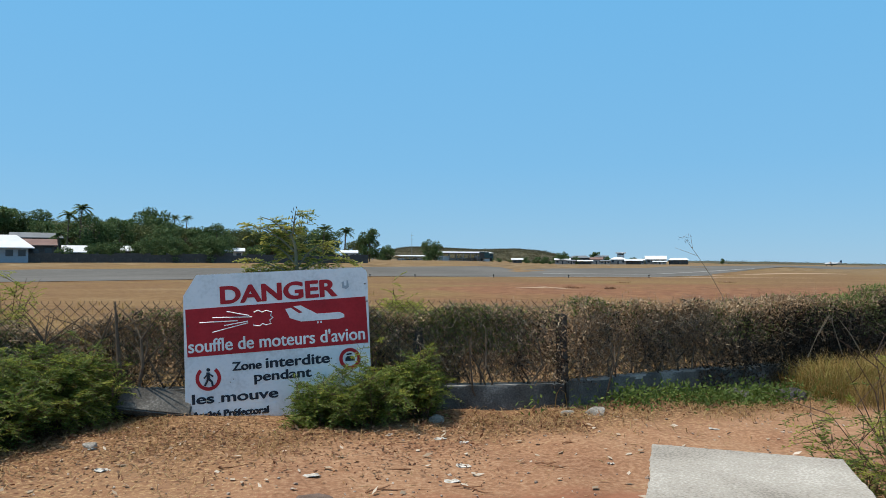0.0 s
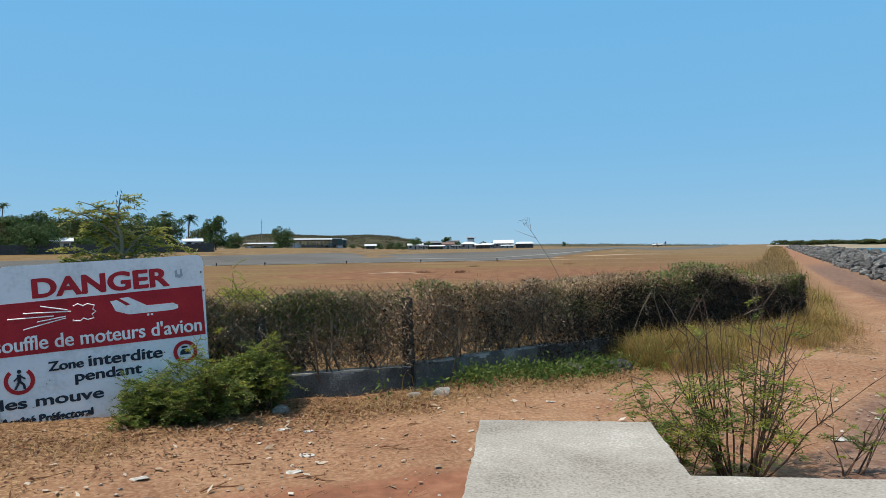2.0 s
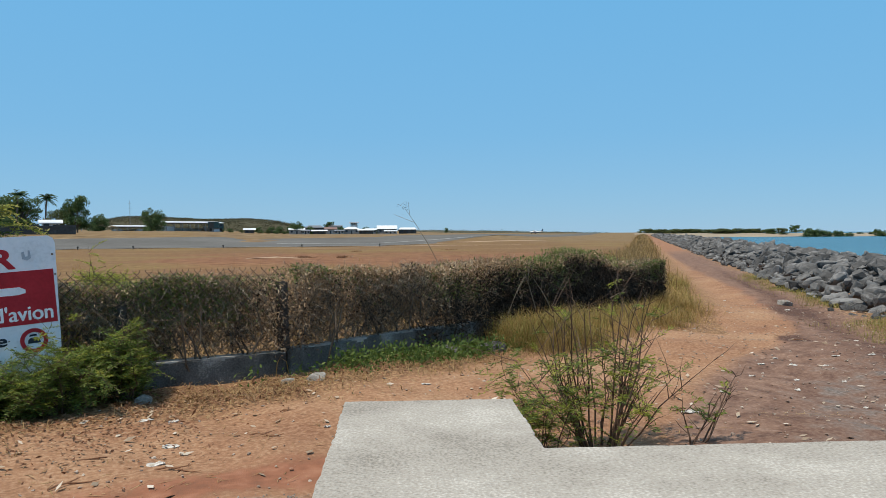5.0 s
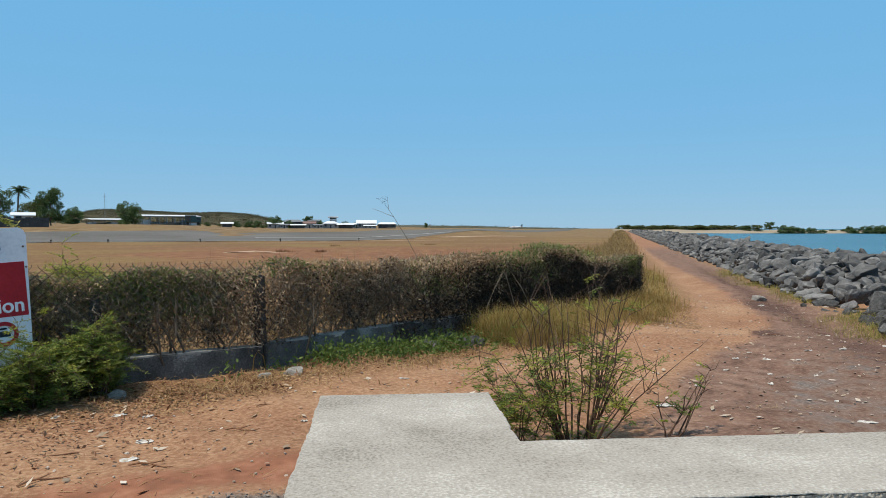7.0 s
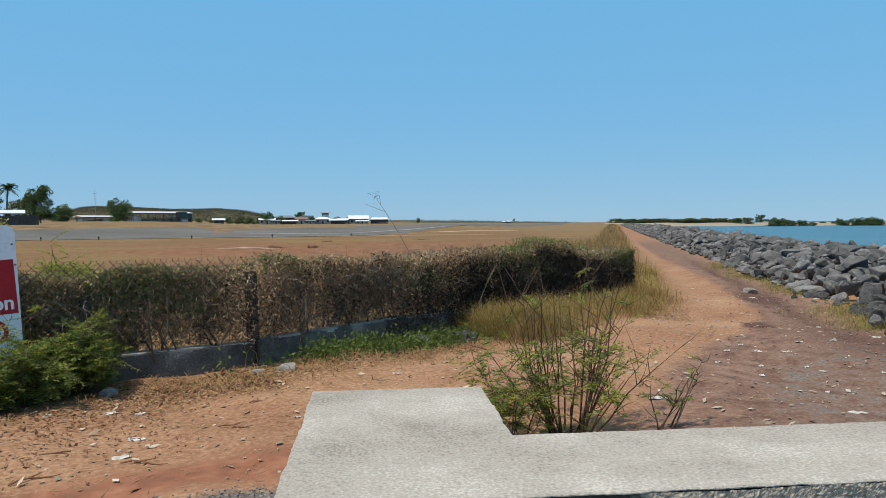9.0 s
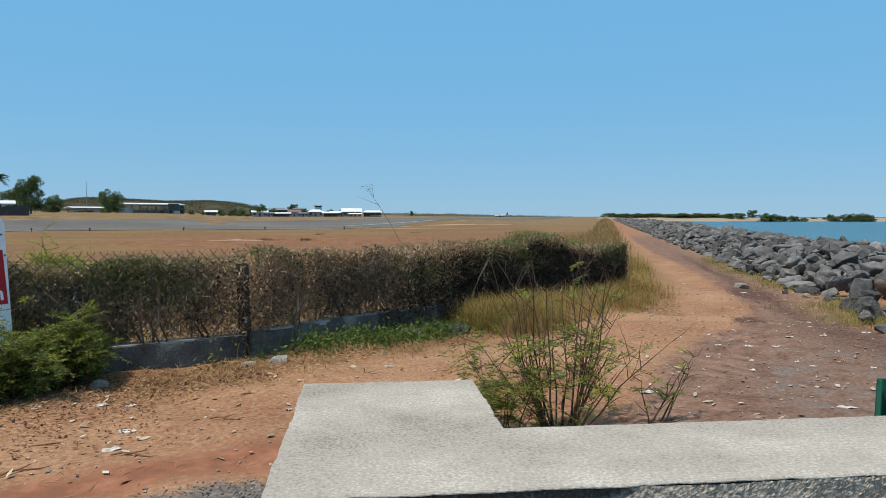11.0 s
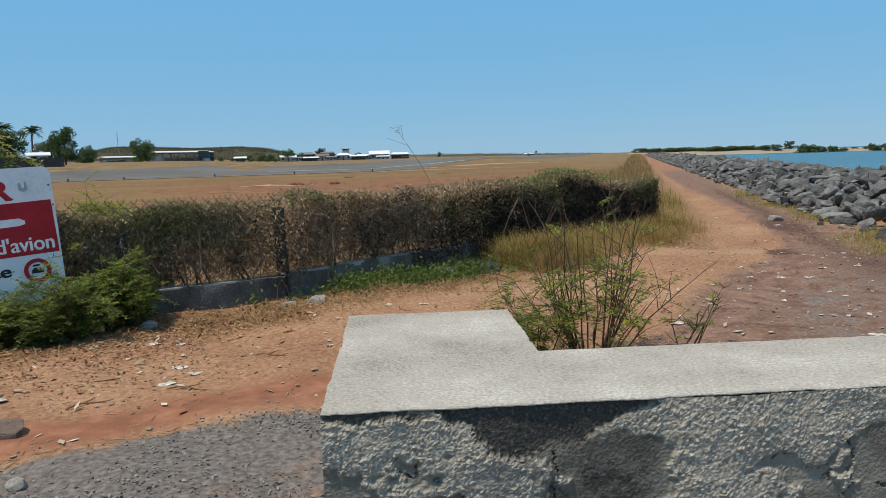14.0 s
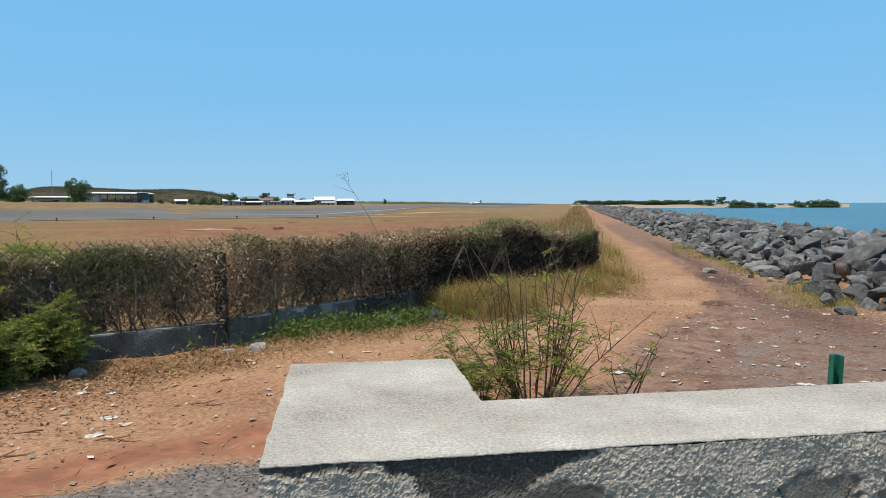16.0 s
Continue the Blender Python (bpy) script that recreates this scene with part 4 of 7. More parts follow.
def tall_stalk():
    """One tall dry stalk leaning over the hedge, with a forked seed head."""
    ob = thing("dry_stalk", "tall thin dry stalk with a seed head over the hedge", "dry plant", pose(3.86, 8.56, 0))
    stem, head = Geo(), Geo()
    stem.tube([(0, 0, -0.05), (-0.06, -0.03, 0.6), (-0.24, -0.07, 1.12), (-0.39, -0.11, 1.36), (-0.62, -0.22, 1.64), (-0.8, -0.3, 1.84)], [0.005, 0.0042, 0.0038, 0.0034, 0.0026, 0.0016], 5)
    for q, e in (((-0.62, -0.22, 1.64), (-0.92, -0.27, 1.74)), ((-0.7, -0.26, 1.73), (-0.72, -0.25, 1.9)), ((-0.5, -0.16, 1.5), (-0.72, -0.2, 1.5))):
        stem.tube([q, e], [0.003, 0.0015], 4)
    k = 26
    head.leaves(np.array((-0.8, -0.29, 1.84)) + rng.normal(0, 0.035, (k, 3)), rng.normal(0, 1, (k, 3)), 0.04, 0.006)
    part("stem", stem, PALE_TWIG, ob)
    tagged(part("seed_head", head, TWIG, ob), kind="stuff")


tall_stalk()


def dead_shrub():
    """Bare dark branches standing against the netting beside the sign."""
    ob = thing("dead_shrub", "bare dark branches of a dead shrub against the netting", "shrub", pose(-3.2, 6.93, 0))
    for o, e, r in (((0.12, 0, 0), (0.06, 0.06, 1.16), 0.032), ((0.2, -0.02, 0), (0.44, 0.05, 1.05), 0.024), ((-0.35, 0, 0), (-0.75, 0.04, 0.98), 0.022), ((-0.4, 0.02, 0), (0.02, 0.05, 1.05), 0.022), ((-0.9, -0.05, 0), (-1.25, 0, 0.95), 0.018), ((-0.8, 0, 0), (-0.6, 0.05, 1.02), 0.016)):
        g = Geo()
        o, e = Vector(o), Vector(e)
        pts = [o.lerp(e, q) + Vector((rng.normal(0, 0.03), rng.normal(0, 0.015), 0)) for q in (0, 0.25, 0.5, 0.75, 1)]
        g.tube(pts, [r * q for q in (1, 0.85, 0.7, 0.5, 0.22)], 6)
        for _ in range(7):
            j = int(rng.integers(1, 4))
            b = pts[j] + Vector((rng.normal(0, 0.25), rng.normal(0.02, 0.05), rng.uniform(0.1, 0.4)))
            g.tube([pts[j], pts[j].lerp(b, 0.5) + Vector((0.02, 0, 0.03)), b], [r * 0.35, r * 0.25, r * 0.1], 4)
        part("branch", g, TWIG, ob)


dead_shrub()


# ---- the warning sign ----
SIGN_AT = Matrix.Translation((-2.44, 6.936, 0.015)) @ Euler((radians(-2), 0, radians(6.5))).to_matrix().to_4x4() @ Euler((0, radians(-3.8), 0)).to_matrix().to_4x4()


def lettering(name, text, u0, u1, v0, v1, material, parent, bold=0.012, lift=0.004, heavy=0.006):
    """Words laid into the box u0..u1, v0..v1 of the sign's face."""
    c = bpy.data.curves.new(name, "FONT")
    c.body, c.size, c.extrude, c.offset = text, 1.0, 0.004, bold
    ob = bpy.data.objects.new(name, c)
    scene.collection.objects.link(ob)
    bpy.context.view_layer.update()
    me = bpy.data.meshes.new_from_object(ob.evaluated_get(bpy.context.evaluated_depsgraph_get()))
    bpy.data.objects.remove(ob)
    co = np.array([q.co for q in me.vertices])
    lo, hi = co.min(0), co.max(0)
    for q in me.vertices:
        a, b = (q.co.x - lo[0]) / (hi[0] - lo[0]), (q.co.y - lo[1]) / (hi[1] - lo[1])
        q.co = Vector((u0 + a * (u1 - u0), -lift - (q.co.z + 0.004) * 0.1, v0 + b * (v1 - v0)))
    co = np.array([q.co for q in me.vertices])
    faces = [tuple(f.vertices) for f in me.polygons]
    g = Geo()
    for k in (-1, 0, 1):
        g.add(co + np.array([k * heavy, -0.0005 * (k + 1), k * heavy * 0.5]), faces)
    return part(name, g, material, parent)


def plate(pts, y0, y1):
    """A flat shape in the sign's face, of some thickness."""
    n = len(pts)
    return Geo().add([(u, y0, v) for u, v in pts] + [(u, y1, v) for u, v in pts],
                     [tuple(range(n)), tuple(range(2 * n - 1, n - 1, -1))] + [(k, n + k, n + (k + 1) % n, (k + 1) % n) for k in range(n)])


def build_sign():
    sign = thing("warning_sign", "leaning white and red metal danger sign standing against the fence", "sign", SIGN_AT)
    board = plate([(0.0, -0.06), (1.83, -0.06), (1.865, 1.30), (1.85, 1.345), (1.81, 1.37), (0.172, 1.40), (0.037, 1.198)], 0.0, 0.022)
    part("board", board, SIGN_WHITE, sign, "scuffed white painted board")
    part("red_band", plate([(0.05, 0.592), (1.832, 0.596), (1.832, 1.07), (0.05, 1.064)], -0.003, 0.001), SIGN_RED, sign)
    for x in (0.45, 1.4):
        part("back_post", Geo().bevelled((x, 0.024, -0.3), (x + 0.06, 0.07, 1.2), 0.006), STEEL, sign)
    for x, z in ((1.835, 1.2), (0.07, 0.9), (1.845, 1.02)):
        part("bolt", Geo().tube([(x, -0.008, z), (x, 0.002, z)], 0.009, 8), RUST, sign)
    lettering("danger_lettering", "DANGER", 0.395, 1.545, 1.093, 1.27, SIGN_RED, sign, 0.022, heavy=0.005)
    lettering("subtitle_lettering", "souffle de moteurs d'avion", 0.065, 1.80, 0.632, 0.765, SIGN_WHITE, sign, 0.004, 0.007, heavy=0.003)
    lettering("zone_lettering", "Zone", 0.472, 0.755, 0.425, 0.508, SIGN_INK, sign, 0.01, heavy=0.004)
    lettering("forbidden_lettering", "interdite", 0.80, 1.43, 0.425, 0.527, SIGN_INK, sign, 0.01, heavy=0.004)
    lettering("during_lettering", "pendant", 0.68, 1.24, 0.272, 0.395, SIGN_INK, sign, 0.01, heavy=0.004)
    lettering("movement_lettering", "les mouve", 0.075, 0.90, 0.125, 0.222, SIGN_INK, sign, 0.01, heavy=0.004)
    lettering("order_lettering", "Arrêté Préfectoral", 0.066, 0.80, -0.02, 0.05, SIGN_INK, sign, 0.012)
    # aircraft outline on the band
    jet = [(1.02, 1.0), (1.075, 1.008), (1.155, 0.945), (1.19, 0.955), (1.10, 1.02), (1.175, 1.025), (1.33, 0.93), (1.56, 0.93), (1.605, 0.905), (1.605, 0.875), (1.55, 0.862), (1.17, 0.862), (1.06, 0.905)]
    part("aircraft_symbol", plate(jet, -0.006, -0.0035), SIGN_WHITE, sign)
    for u in (1.335, 1.368):
        part("aircraft_symbol", plate([(u + 0.011 * math.cos(a), 0.842 + 0.011 * math.sin(a)) for a in np.linspace(0, 2 * math.pi, 9)[:-1]], -0.006, -0.0035), SIGN_WHITE, sign)
    puff = [(0.71, 0.99), (0.75, 1.008), (0.79, 0.985), (0.83, 1.0), (0.885, 0.98), (0.87, 0.945), (0.895, 0.925), (0.86, 0.90), (0.875, 0.865), (0.82, 0.855), (0.79, 0.872), (0.76, 0.85), (0.70, 0.858), (0.705, 0.875)]
    part("blast_symbol", Geo().tube([(u, -0.005, v) for u, v in puff], 0.006, 4), SIGN_WHITE, sign)
    for a, b in (((0.447, 1.017), (0.662, 0.961)), ((0.308, 0.966), (0.69, 0.945)), ((0.182, 0.925), (0.55, 0.918)), ((0.412, 0.879), (0.647, 0.905)), ((0.3, 0.821), (0.647, 0.889))):
        part("blast_symbol", Geo().tube([(a[0], -0.005, a[1]), (b[0], -0.005, b[1])], 0.0055, 4), SIGN_WHITE, sign)
    for cu, cv, rad, arc, mat_ in ((0.237, 0.372, 0.122, (130, 410), SIGN_RED), (1.635, 0.449, 0.108, (0, 360), SIGN_RED)):
        ring = [(cu + rad * math.cos(radians(q)), -0.005, cv + rad * math.sin(radians(q))) for q in np.linspace(*arc, 40)]
        g = Geo()
        inner = [(cu + (rad - 0.034) * math.cos(radians(q)), cv + (rad - 0.034) * math.sin(radians(q))) for q in np.linspace(*arc, 40)]
        v = [(p[0], -0.005, p[2]) for p in ring] + [(a, -0.005, b) for a, b in inner] + [(p[0], -0.001, p[2]) for p in ring] + [(a, -0.001, b) for a, b in inner]
        g.add(v, [(k, k + 1, 40 + k + 1, 40 + k) for k in range(39)] + [(k, 80 + k, 80 + k + 1, k + 1) for k in range(39)] + [(40 + k, 40 + k + 1, 120 + k + 1, 120 + k) for k in range(39)])
        part("prohibition_ring", g, mat_, sign)
    # walking symbol in the ring: plain strokes
    for stroke, wd in (([(0.237, 0.43), (0.237, 0.37)], 0.017), ([(0.237, 0.37), (0.20, 0.30)], 0.011), ([(0.237, 0.37), (0.27, 0.335), (0.275, 0.295)], 0.011), ([(0.24, 0.42), (0.195, 0.375)], 0.008), ([(0.24, 0.42), (0.285, 0.385)], 0.008)):
        part("walking_symbol", Geo().tube([(u, -0.004, v) for u, v in stroke], wd, 6), SIGN_INK, sign)
    part("walking_symbol", Geo().tube([(0.24, -0.006, 0.455), (0.24, -0.001, 0.455)], 0.018, 10), SIGN_INK, sign)
    # faded vehicle mark in the second ring: plain shapes
    part("vehicle_symbol", plate([(1.585, 0.425), (1.685, 0.425), (1.68, 0.455), (1.655, 0.475), (1.61, 0.475), (1.59, 0.455)], -0.004, 0.001), SIGN_INK, sign)
    part("vehicle_symbol", plate([(1.60, 0.485), (1.66, 0.49), (1.655, 0.505), (1.605, 0.503)], -0.004, 0.001), SIGN_INK, sign)
    part("crest_print", plate([(1.60, 1.175), (1.64, 1.16), (1.67, 1.18), (1.665, 1.245), (1.65, 1.25), (1.645, 1.195), (1.625, 1.195), (1.62, 1.24), (1.60, 1.235)], -0.003, 0.001), SIGN_GREY, sign)
    for u, v, a, b in ((1.48, 0.405, 0.02, 0.006), (0.44, 0.31, 0.014, 0.008), (0.47, 0.335, 0.008, 0.012), (1.35, 0.30, 0.03, 0.007), (1.44, 0.46, 0.016, 0.012), (0.32, 0.12, 0.02, 0.005)):
        part("chipped_spot", plate([(u, v), (u + a, v + b * 0.3), (u + a * 0.8, v + b), (u + a * 0.2, v + b * 1.2)], -0.0025, 0.001), RUST, sign)


build_sign()


# ---- plants ----
def frond(g, at, way, length, pairs, leaf_l, leaf_w, stem=None):
    """A feathered leaf: pairs of leaflets along a drooping stalk."""
    at, way = np.array(at), np.array(way) / np.linalg.norm(way)
    k = np.linspace(0.12, 1, pairs)
    spine = at + np.outer(k * length, way) + np.outer((k * length) ** 2 * -1.1, (0, 0, 1.0))
    side = np.cross(way, (0, 0, 1.0))
    side /= max(np.linalg.norm(side), 1e-6)
    p = np.concatenate([spine, spine])
    d = np.concatenate([np.tile(side, (pairs, 1)), np.tile(-side, (pairs, 1))]) + way * 0.45 + rng.normal(0, 0.28, (2 * pairs, 3))
    taper = np.concatenate([1 - 0.5 * np.abs(k - 0.5)] * 2)
    up = np.tile((0, 0, 1.0), (2 * pairs, 1)) + rng.normal(0, 0.6, (2 * pairs, 3))
    g.leaves(p, d, leaf_l * taper, leaf_w, up)
    if stem is not None:
        stem.tube([tuple(at), tuple(spine[pairs // 2]), tuple(spine[-1])], [0.0022, 0.0016, 0.001], 3, cap=False)


def bush(name, label, x, y, radius, height, fronds, leaf, seed_stems=14, spread=0.5, young=0.0, bare=0.0, category="shrub", frond_l=(0.14, 0.26), low=0.0, bias=(0, 0), stem_r=0.008, frond_z=1.0, arch=0.12):
    z = ground_at(x, y)
    ob = thing(name, label, category, pose(x, y, z))
    stems, leaves_, fresh = Geo(), Geo(), Geo()
    tips = []
    for k in range(seed_stems):
        a = rng.uniform(0, 2 * math.pi)
        out = rng.uniform(0.15, 1.0) * spread
        h = height * rng.uniform(0.45, 1.15) * (1 - 0.35 * out * out)
        b = Vector((0.12 * radius * math.cos(a), 0.12 * radius * math.sin(a), -0.05))
        e = Vector((radius * out * math.cos(a) + bias[0] * rng.random(), radius * out * math.sin(a) + bias[1] * rng.random(), h))
        pts = [b.lerp(e, q) + Vector((rng.normal(0, 0.018), rng.normal(0, 0.018), arch * h * math.sin(q * math.pi))) for q in (0, 0.25, 0.5, 0.75, 1)]
        stems.tube(pts, [stem_r * q for q in (1, 0.85, 0.65, 0.45, 0.2)], 5)
        tips.append(pts)
        for _ in range(rng.integers(3, 7)):
            j = rng.integers(1, 4)
            o = pts[j].lerp(pts[j + 1], rng.random())
            way = Vector((rng.normal(0, 0.6), rng.normal(0, 0.6), rng.uniform(0.3, 1.0))).normalized()
            L = height * rng.uniform(0.12, 0.32)
            sub = [o, o + way * L * 0.5 + Vector(rng.normal(0, 0.012, 3)), o + way * L]
            stems.tube(sub, [stem_r * 0.45, stem_r * 0.3, stem_r * 0.12], 4)
            tips.append(sub)
    for k in range(fronds):
        pts = tips[rng.integers(len(tips))]
        j = rng.integers(max(0, len(pts) - 3) if low < 0.5 else 0, len(pts) - 1)
        o = pts[j].lerp(pts[j + 1], rng.random())
        if o.z > height * frond_z and rng.random() < 0.85:
            continue
        a = rng.uniform(0, 2 * math.pi)
        frond(fresh if rng.random() < young else leaves_, o, (math.cos(a), math.sin(a), rng.uniform(-0.5, 1.1)), rng.uniform(*frond_l) * 0.95, 13, 0.042, 0.0085, stems)
    tagged(part("branchwork", stems, STEM, ob), kind="stuff")
    part("foliage", leaves_, leaf, ob)
    if young:
        part("young_foliage", fresh, LEAF_YOUNG, ob)
    return ob


bush("sign_bush", "dense green feathery bush growing in front of the sign", -0.62, 6.82, 0.62, 0.5, 1250, LEAF, 32, 1.0, 0.12, low=1, frond_l=(0.12, 0.24))
bush("sign_bush", "dense green feathery bush beside the sign", -0.1, 7.02, 0.42, 0.66, 640, LEAF, 20, 1.0, 0.25, low=1, frond_l=(0.12, 0.22))
bush("sign_bush", "low green feathery bush at the foot of the sign", -1.12, 6.76, 0.42, 0.36, 640, LEAF, 18, 1.0, 0.1, low=1, frond_l=(0.1, 0.2))
bush("roadside_bush", "large green feathery bush before the fence", -3.95, 6.25, 0.8, 0.72, 1900, LEAF, 34, 1.0, 0.2, low=1, frond_l=(0.14, 0.28))
bush("roadside_bush", "low green feathery bush on the straw", -3.85, 5.75, 0.7, 0.5, 1300, LEAF, 22, 1.0, 0.15, low=1)
bush("roadside_bush", "green feathery bush against the fence", -4.75, 6.1, 0.8, 0.95, 1500, LEAF, 26, 1.0, 0.2, low=1)
bush("twiggy_bush", "half-bare bush with red-brown twigs and sparse green leaves", 2.9, 3.98, 0.82, 1.2, 300, LEAF, 34, 0.95, 0.6, low=1, frond_l=(0.1, 0.2), stem_r=0.007, frond_z=0.55, arch=0.02)
bush("twiggy_bush", "green feathery side of the bush behind the wall", 2.45, 3.98, 0.5, 0.66, 170, LEAF, 10, 1.0, 0.35, low=1, frond_l=(0.14, 0.26), stem_r=0.005, arch=0.06)
bush("twiggy_bush", "small thin bush with few leaves on the bare earth", 3.6, 3.82, 0.2, 0.58, 22, LEAF, 6, 0.9, 0.3, low=1, bias=(0.42, -0.12), frond_l=(0.08, 0.14), stem_r=0.007, frond_z=0.5, arch=0.02)


bush("roadside_bush", "low green feathery bush before the broken kerb", -3.5, 6.55, 0.5, 0.72, 800, LEAF, 14, 1.0, 0.25, low=1)
bush("roadside_bush", "green feathery bush beside the sign's edge", -3.28, 6.68, 0.4, 0.75, 640, LEAF, 14, 1.0, 0.3, low=1)
bush("field_bush", "yellow-green bush showing over the fence", -0.38, 8.05, 0.45, 1.16, 900, LEAF_YOUNG, 12, 0.9, 0.3, low=1, stem_r=0.005)
bush("field_bush", "yellow-green bush behind the fence", -5.1, 8.3, 0.5, 1.5, 420, LEAF_YOUNG, 16, 0.9, 0.3, low=1)
bush("sign_bush", "thin upright sprig with yellowing leaves before the sign", -0.7, 6.95, 0.2, 0.72, 70, LEAF_YOUNG, 6, 0.8, 0.3, low=1, frond_l=(0.1, 0.18), stem_r=0.005)


def sapling():
    x, y = -1.43, 7.36
    ob = thing("sapling", "slender feathery sapling with yellow-green leaves behind the sign", "tree", pose(x, y, 0))
    wood, leaf, fresh = Geo(), Geo(), Geo()
    trunk = [Vector(p) for p in ((0, 0, -0.1), (0.02, 0, 0.7), (0.0, 0.02, 1.35), (-0.02, 0, 1.7), (-0.07, 0, 1.86))]
    wood.tube(trunk, [0.03, 0.026, 0.024, 0.017, 0.01], 7)
    limbs = []
    for o, e, lift in (((-0.02, 0, 1.66), (-0.5, 0.02, 1.95), 0.05), ((-0.05, 0, 1.8), (-0.42, 0.1, 2.04), 0.05), ((-0.05, 0, 1.85), (-0.02, 0, 2.1), 0.02), ((0, 0, 1.5), (0.32, 0.05, 1.78), 0.06),
                       ((0, 0, 1.45), (0.5, 0.05, 1.58), 0.05), ((0, 0, 1.4), (-0.55, 0.0, 1.6), 0.03), ((0, 0, 1.32), (-0.45, 0.1, 1.46), 0.02), ((0, 0, 1.35), (0.42, 0.1, 1.46), 0.02), ((0, 0, 1.5), (-0.3, 0.05, 1.75), 0.05)):
        o, e = Vector(o), Vector(e)
        pts = [o.lerp(e, q) + Vector((0, 0, lift * math.sin(math.pi * q))) for q in (0, 0.33, 0.66, 1)]
        wood.tube(pts, [0.011, 0.009, 0.006, 0.003], 5)
        limbs.append(pts)
    for _ in range(290):
        pts = limbs[rng.integers(len(limbs))]
        j = rng.integers(0, 3)
        o = pts[j].lerp(pts[j + 1], rng.random())
        if o.z > 1.95 and rng.random() < 0.6:
            continue
        a = rng.uniform(0, 2 * math.pi)
        frond(fresh if rng.random() < 0.8 else leaf, o, (math.cos(a), abs(math.sin(a)) * 0.5 + 0.05, rng.uniform(-0.3, 0.4)), rng.uniform(0.14, 0.27), 12, 0.055, 0.016, wood)
    # dark dry pods at the top
    pods = Geo()
    k = 26
    pods.leaves(np.stack([rng.uniform(-0.12, 0.12, k), rng.normal(0, 0.04, k), rng.uniform(1.95, 2.16, k)], 1), rng.normal(0, 0.4, (k, 3)) + np.array([0, 0, -1]), 0.05, 0.012)
    part("trunk", wood, STEM_GREEN, ob)
    part("foliage", leaf, LEAF, ob)
    part("young_foliage", fresh, SAPLING_LEAF, ob)
    tagged(part("seed_pod_cluster", pods, POSTWOOD, ob, "dry dark seed pods"), kind="stuff")


sapling()


def scatter_blades(name, label, pts, height, lean, width, material, category="grass"):
    g = Geo()
    pts = np.asarray(pts, float)
    pts = np.column_stack([pts[:, :2], level(pts[:, 0], pts[:, 1]) - 0.005])
    g.blades(pts, height, lean, width)
    tagged(part(name, g, material), label, category, kind="stuff")


def strip(n, a, b, width, off=0.0):
    """Places strewn along a line."""
    a, b = np.array(a, float), np.array(b, float)
    w = (b - a) / np.linalg.norm(b - a)
    k = rng.random(n)[:, None]
    return a + (b - a) * k + np.outer(rng.normal(off, width, n), (-w[1], w[0]))


def cleared(pts):
    """Fewer at the sign's foot."""
    at = (pts[:, 0] > -2.5) & (pts[:, 0] < -0.2) & (pts[:, 1] > 6.4) & (pts[:, 1] < 7.15)
    return pts[~at | (rng.random(len(pts)) < 0.2)]


def clumped(pts, size=0.07, share=14):
    """Pulls places together into tufts."""
    seeds = pts[rng.integers(0, len(pts), max(4, len(pts) // share))]
    return seeds[rng.integers(0, len(seeds), len(pts))] + rng.normal(0, size, pts.shape)


# grass before the far part of the fence, round its end and along the track
def verge(n):
    """Places between the verge's foot and the fence, with how near the fence each lies."""
    x = rng.uniform(4.35, 10.1, n)
    foot = np.interp(x, [3.9, 4.3, 5.1, 6.4, 8.5, 9.5, 10.1], [7.75, 7.25, 7.15, 7.75, 8.95, 9.95, 10.9])
    back = 7.5 + 0.4623 * (x - 1.42) - 0.12
    k = rng.random(n) ** 0.8
    p = np.column_stack([x, foot + (back - foot) * k])
    patch = np.array([noise.fractal(Vector((q[0] * 1.9, q[1] * 1.9, 2.0)), 0.7, 2.0, 3) for q in p])
    keep = rng.random(n) < 0.3 + 1.9 * patch + 0.4 * k
    return p[keep], (k * (0.7 + 1.2 * np.maximum(patch, 0)) * (1 - 0.45 * smooth(5.6, 7.0, x)))[keep]


def end_strip(n):
    r_, s_ = rng.uniform(0.0, 1.0, n) + rng.normal(0, 0.08, n), rng.uniform(13.2, 25, n)
    return np.column_stack(plan(r_, s_)), 1 - np.abs(r_ - 0.4)


for name, label, mat, n1, n2, lo, hi in (("verge_grass", "golden dry grass at the foot of the fence", GRASS_GOLD, 15000, 5000, 0.05, 0.38), ("verge_weeds", "yellow-green grass among the golden verge", GRASS_WEED, 6000, 3000, 0.05, 0.3),
                                         ("verge_straw", "bleached straw lying in the verge", STRAW, 8000, 1200, 0.03, 0.16)):
    (p1, k1), (p2, k2) = verge(n1), end_strip(n2)
    p, k = np.concatenate([p1, p2]), np.concatenate([k1, k2])
    q = clumped(p, 0.12, 45)
    k = np.clip(k, 0.15, 1) * (0.6 + 0.8 * rng.random(len(k)))
    scatter_blades(name, label, q, lo + (hi - lo) * k, rng.uniform(0.3, 1.7, len(q)), rng.uniform(0.003, 0.008, len(q)), mat)
p = np.concatenate([np.array(c) + rng.normal(0, w, (n, 2)) for c, w, n in (((4.85, 8.4), 0.16, 900), ((5.35, 8.3), 0.13, 500), ((4.65, 7.9), 0.12, 260), ((6.0, 8.8), 0.2, 400), ((5.5, 7.6), 0.12, 160), ((7.0, 9.2), 0.2, 250), ((7.6, 8.9), 0.13, 160))])
scatter_blades("verge_tufts", "taller olive and golden tufts before the hedge", p, rng.uniform(0.12, 0.5, len(p)), rng.uniform(0.1, 1.1, len(p)), rng.uniform(0.004, 0.009, len(p)), GRASS_WEED)
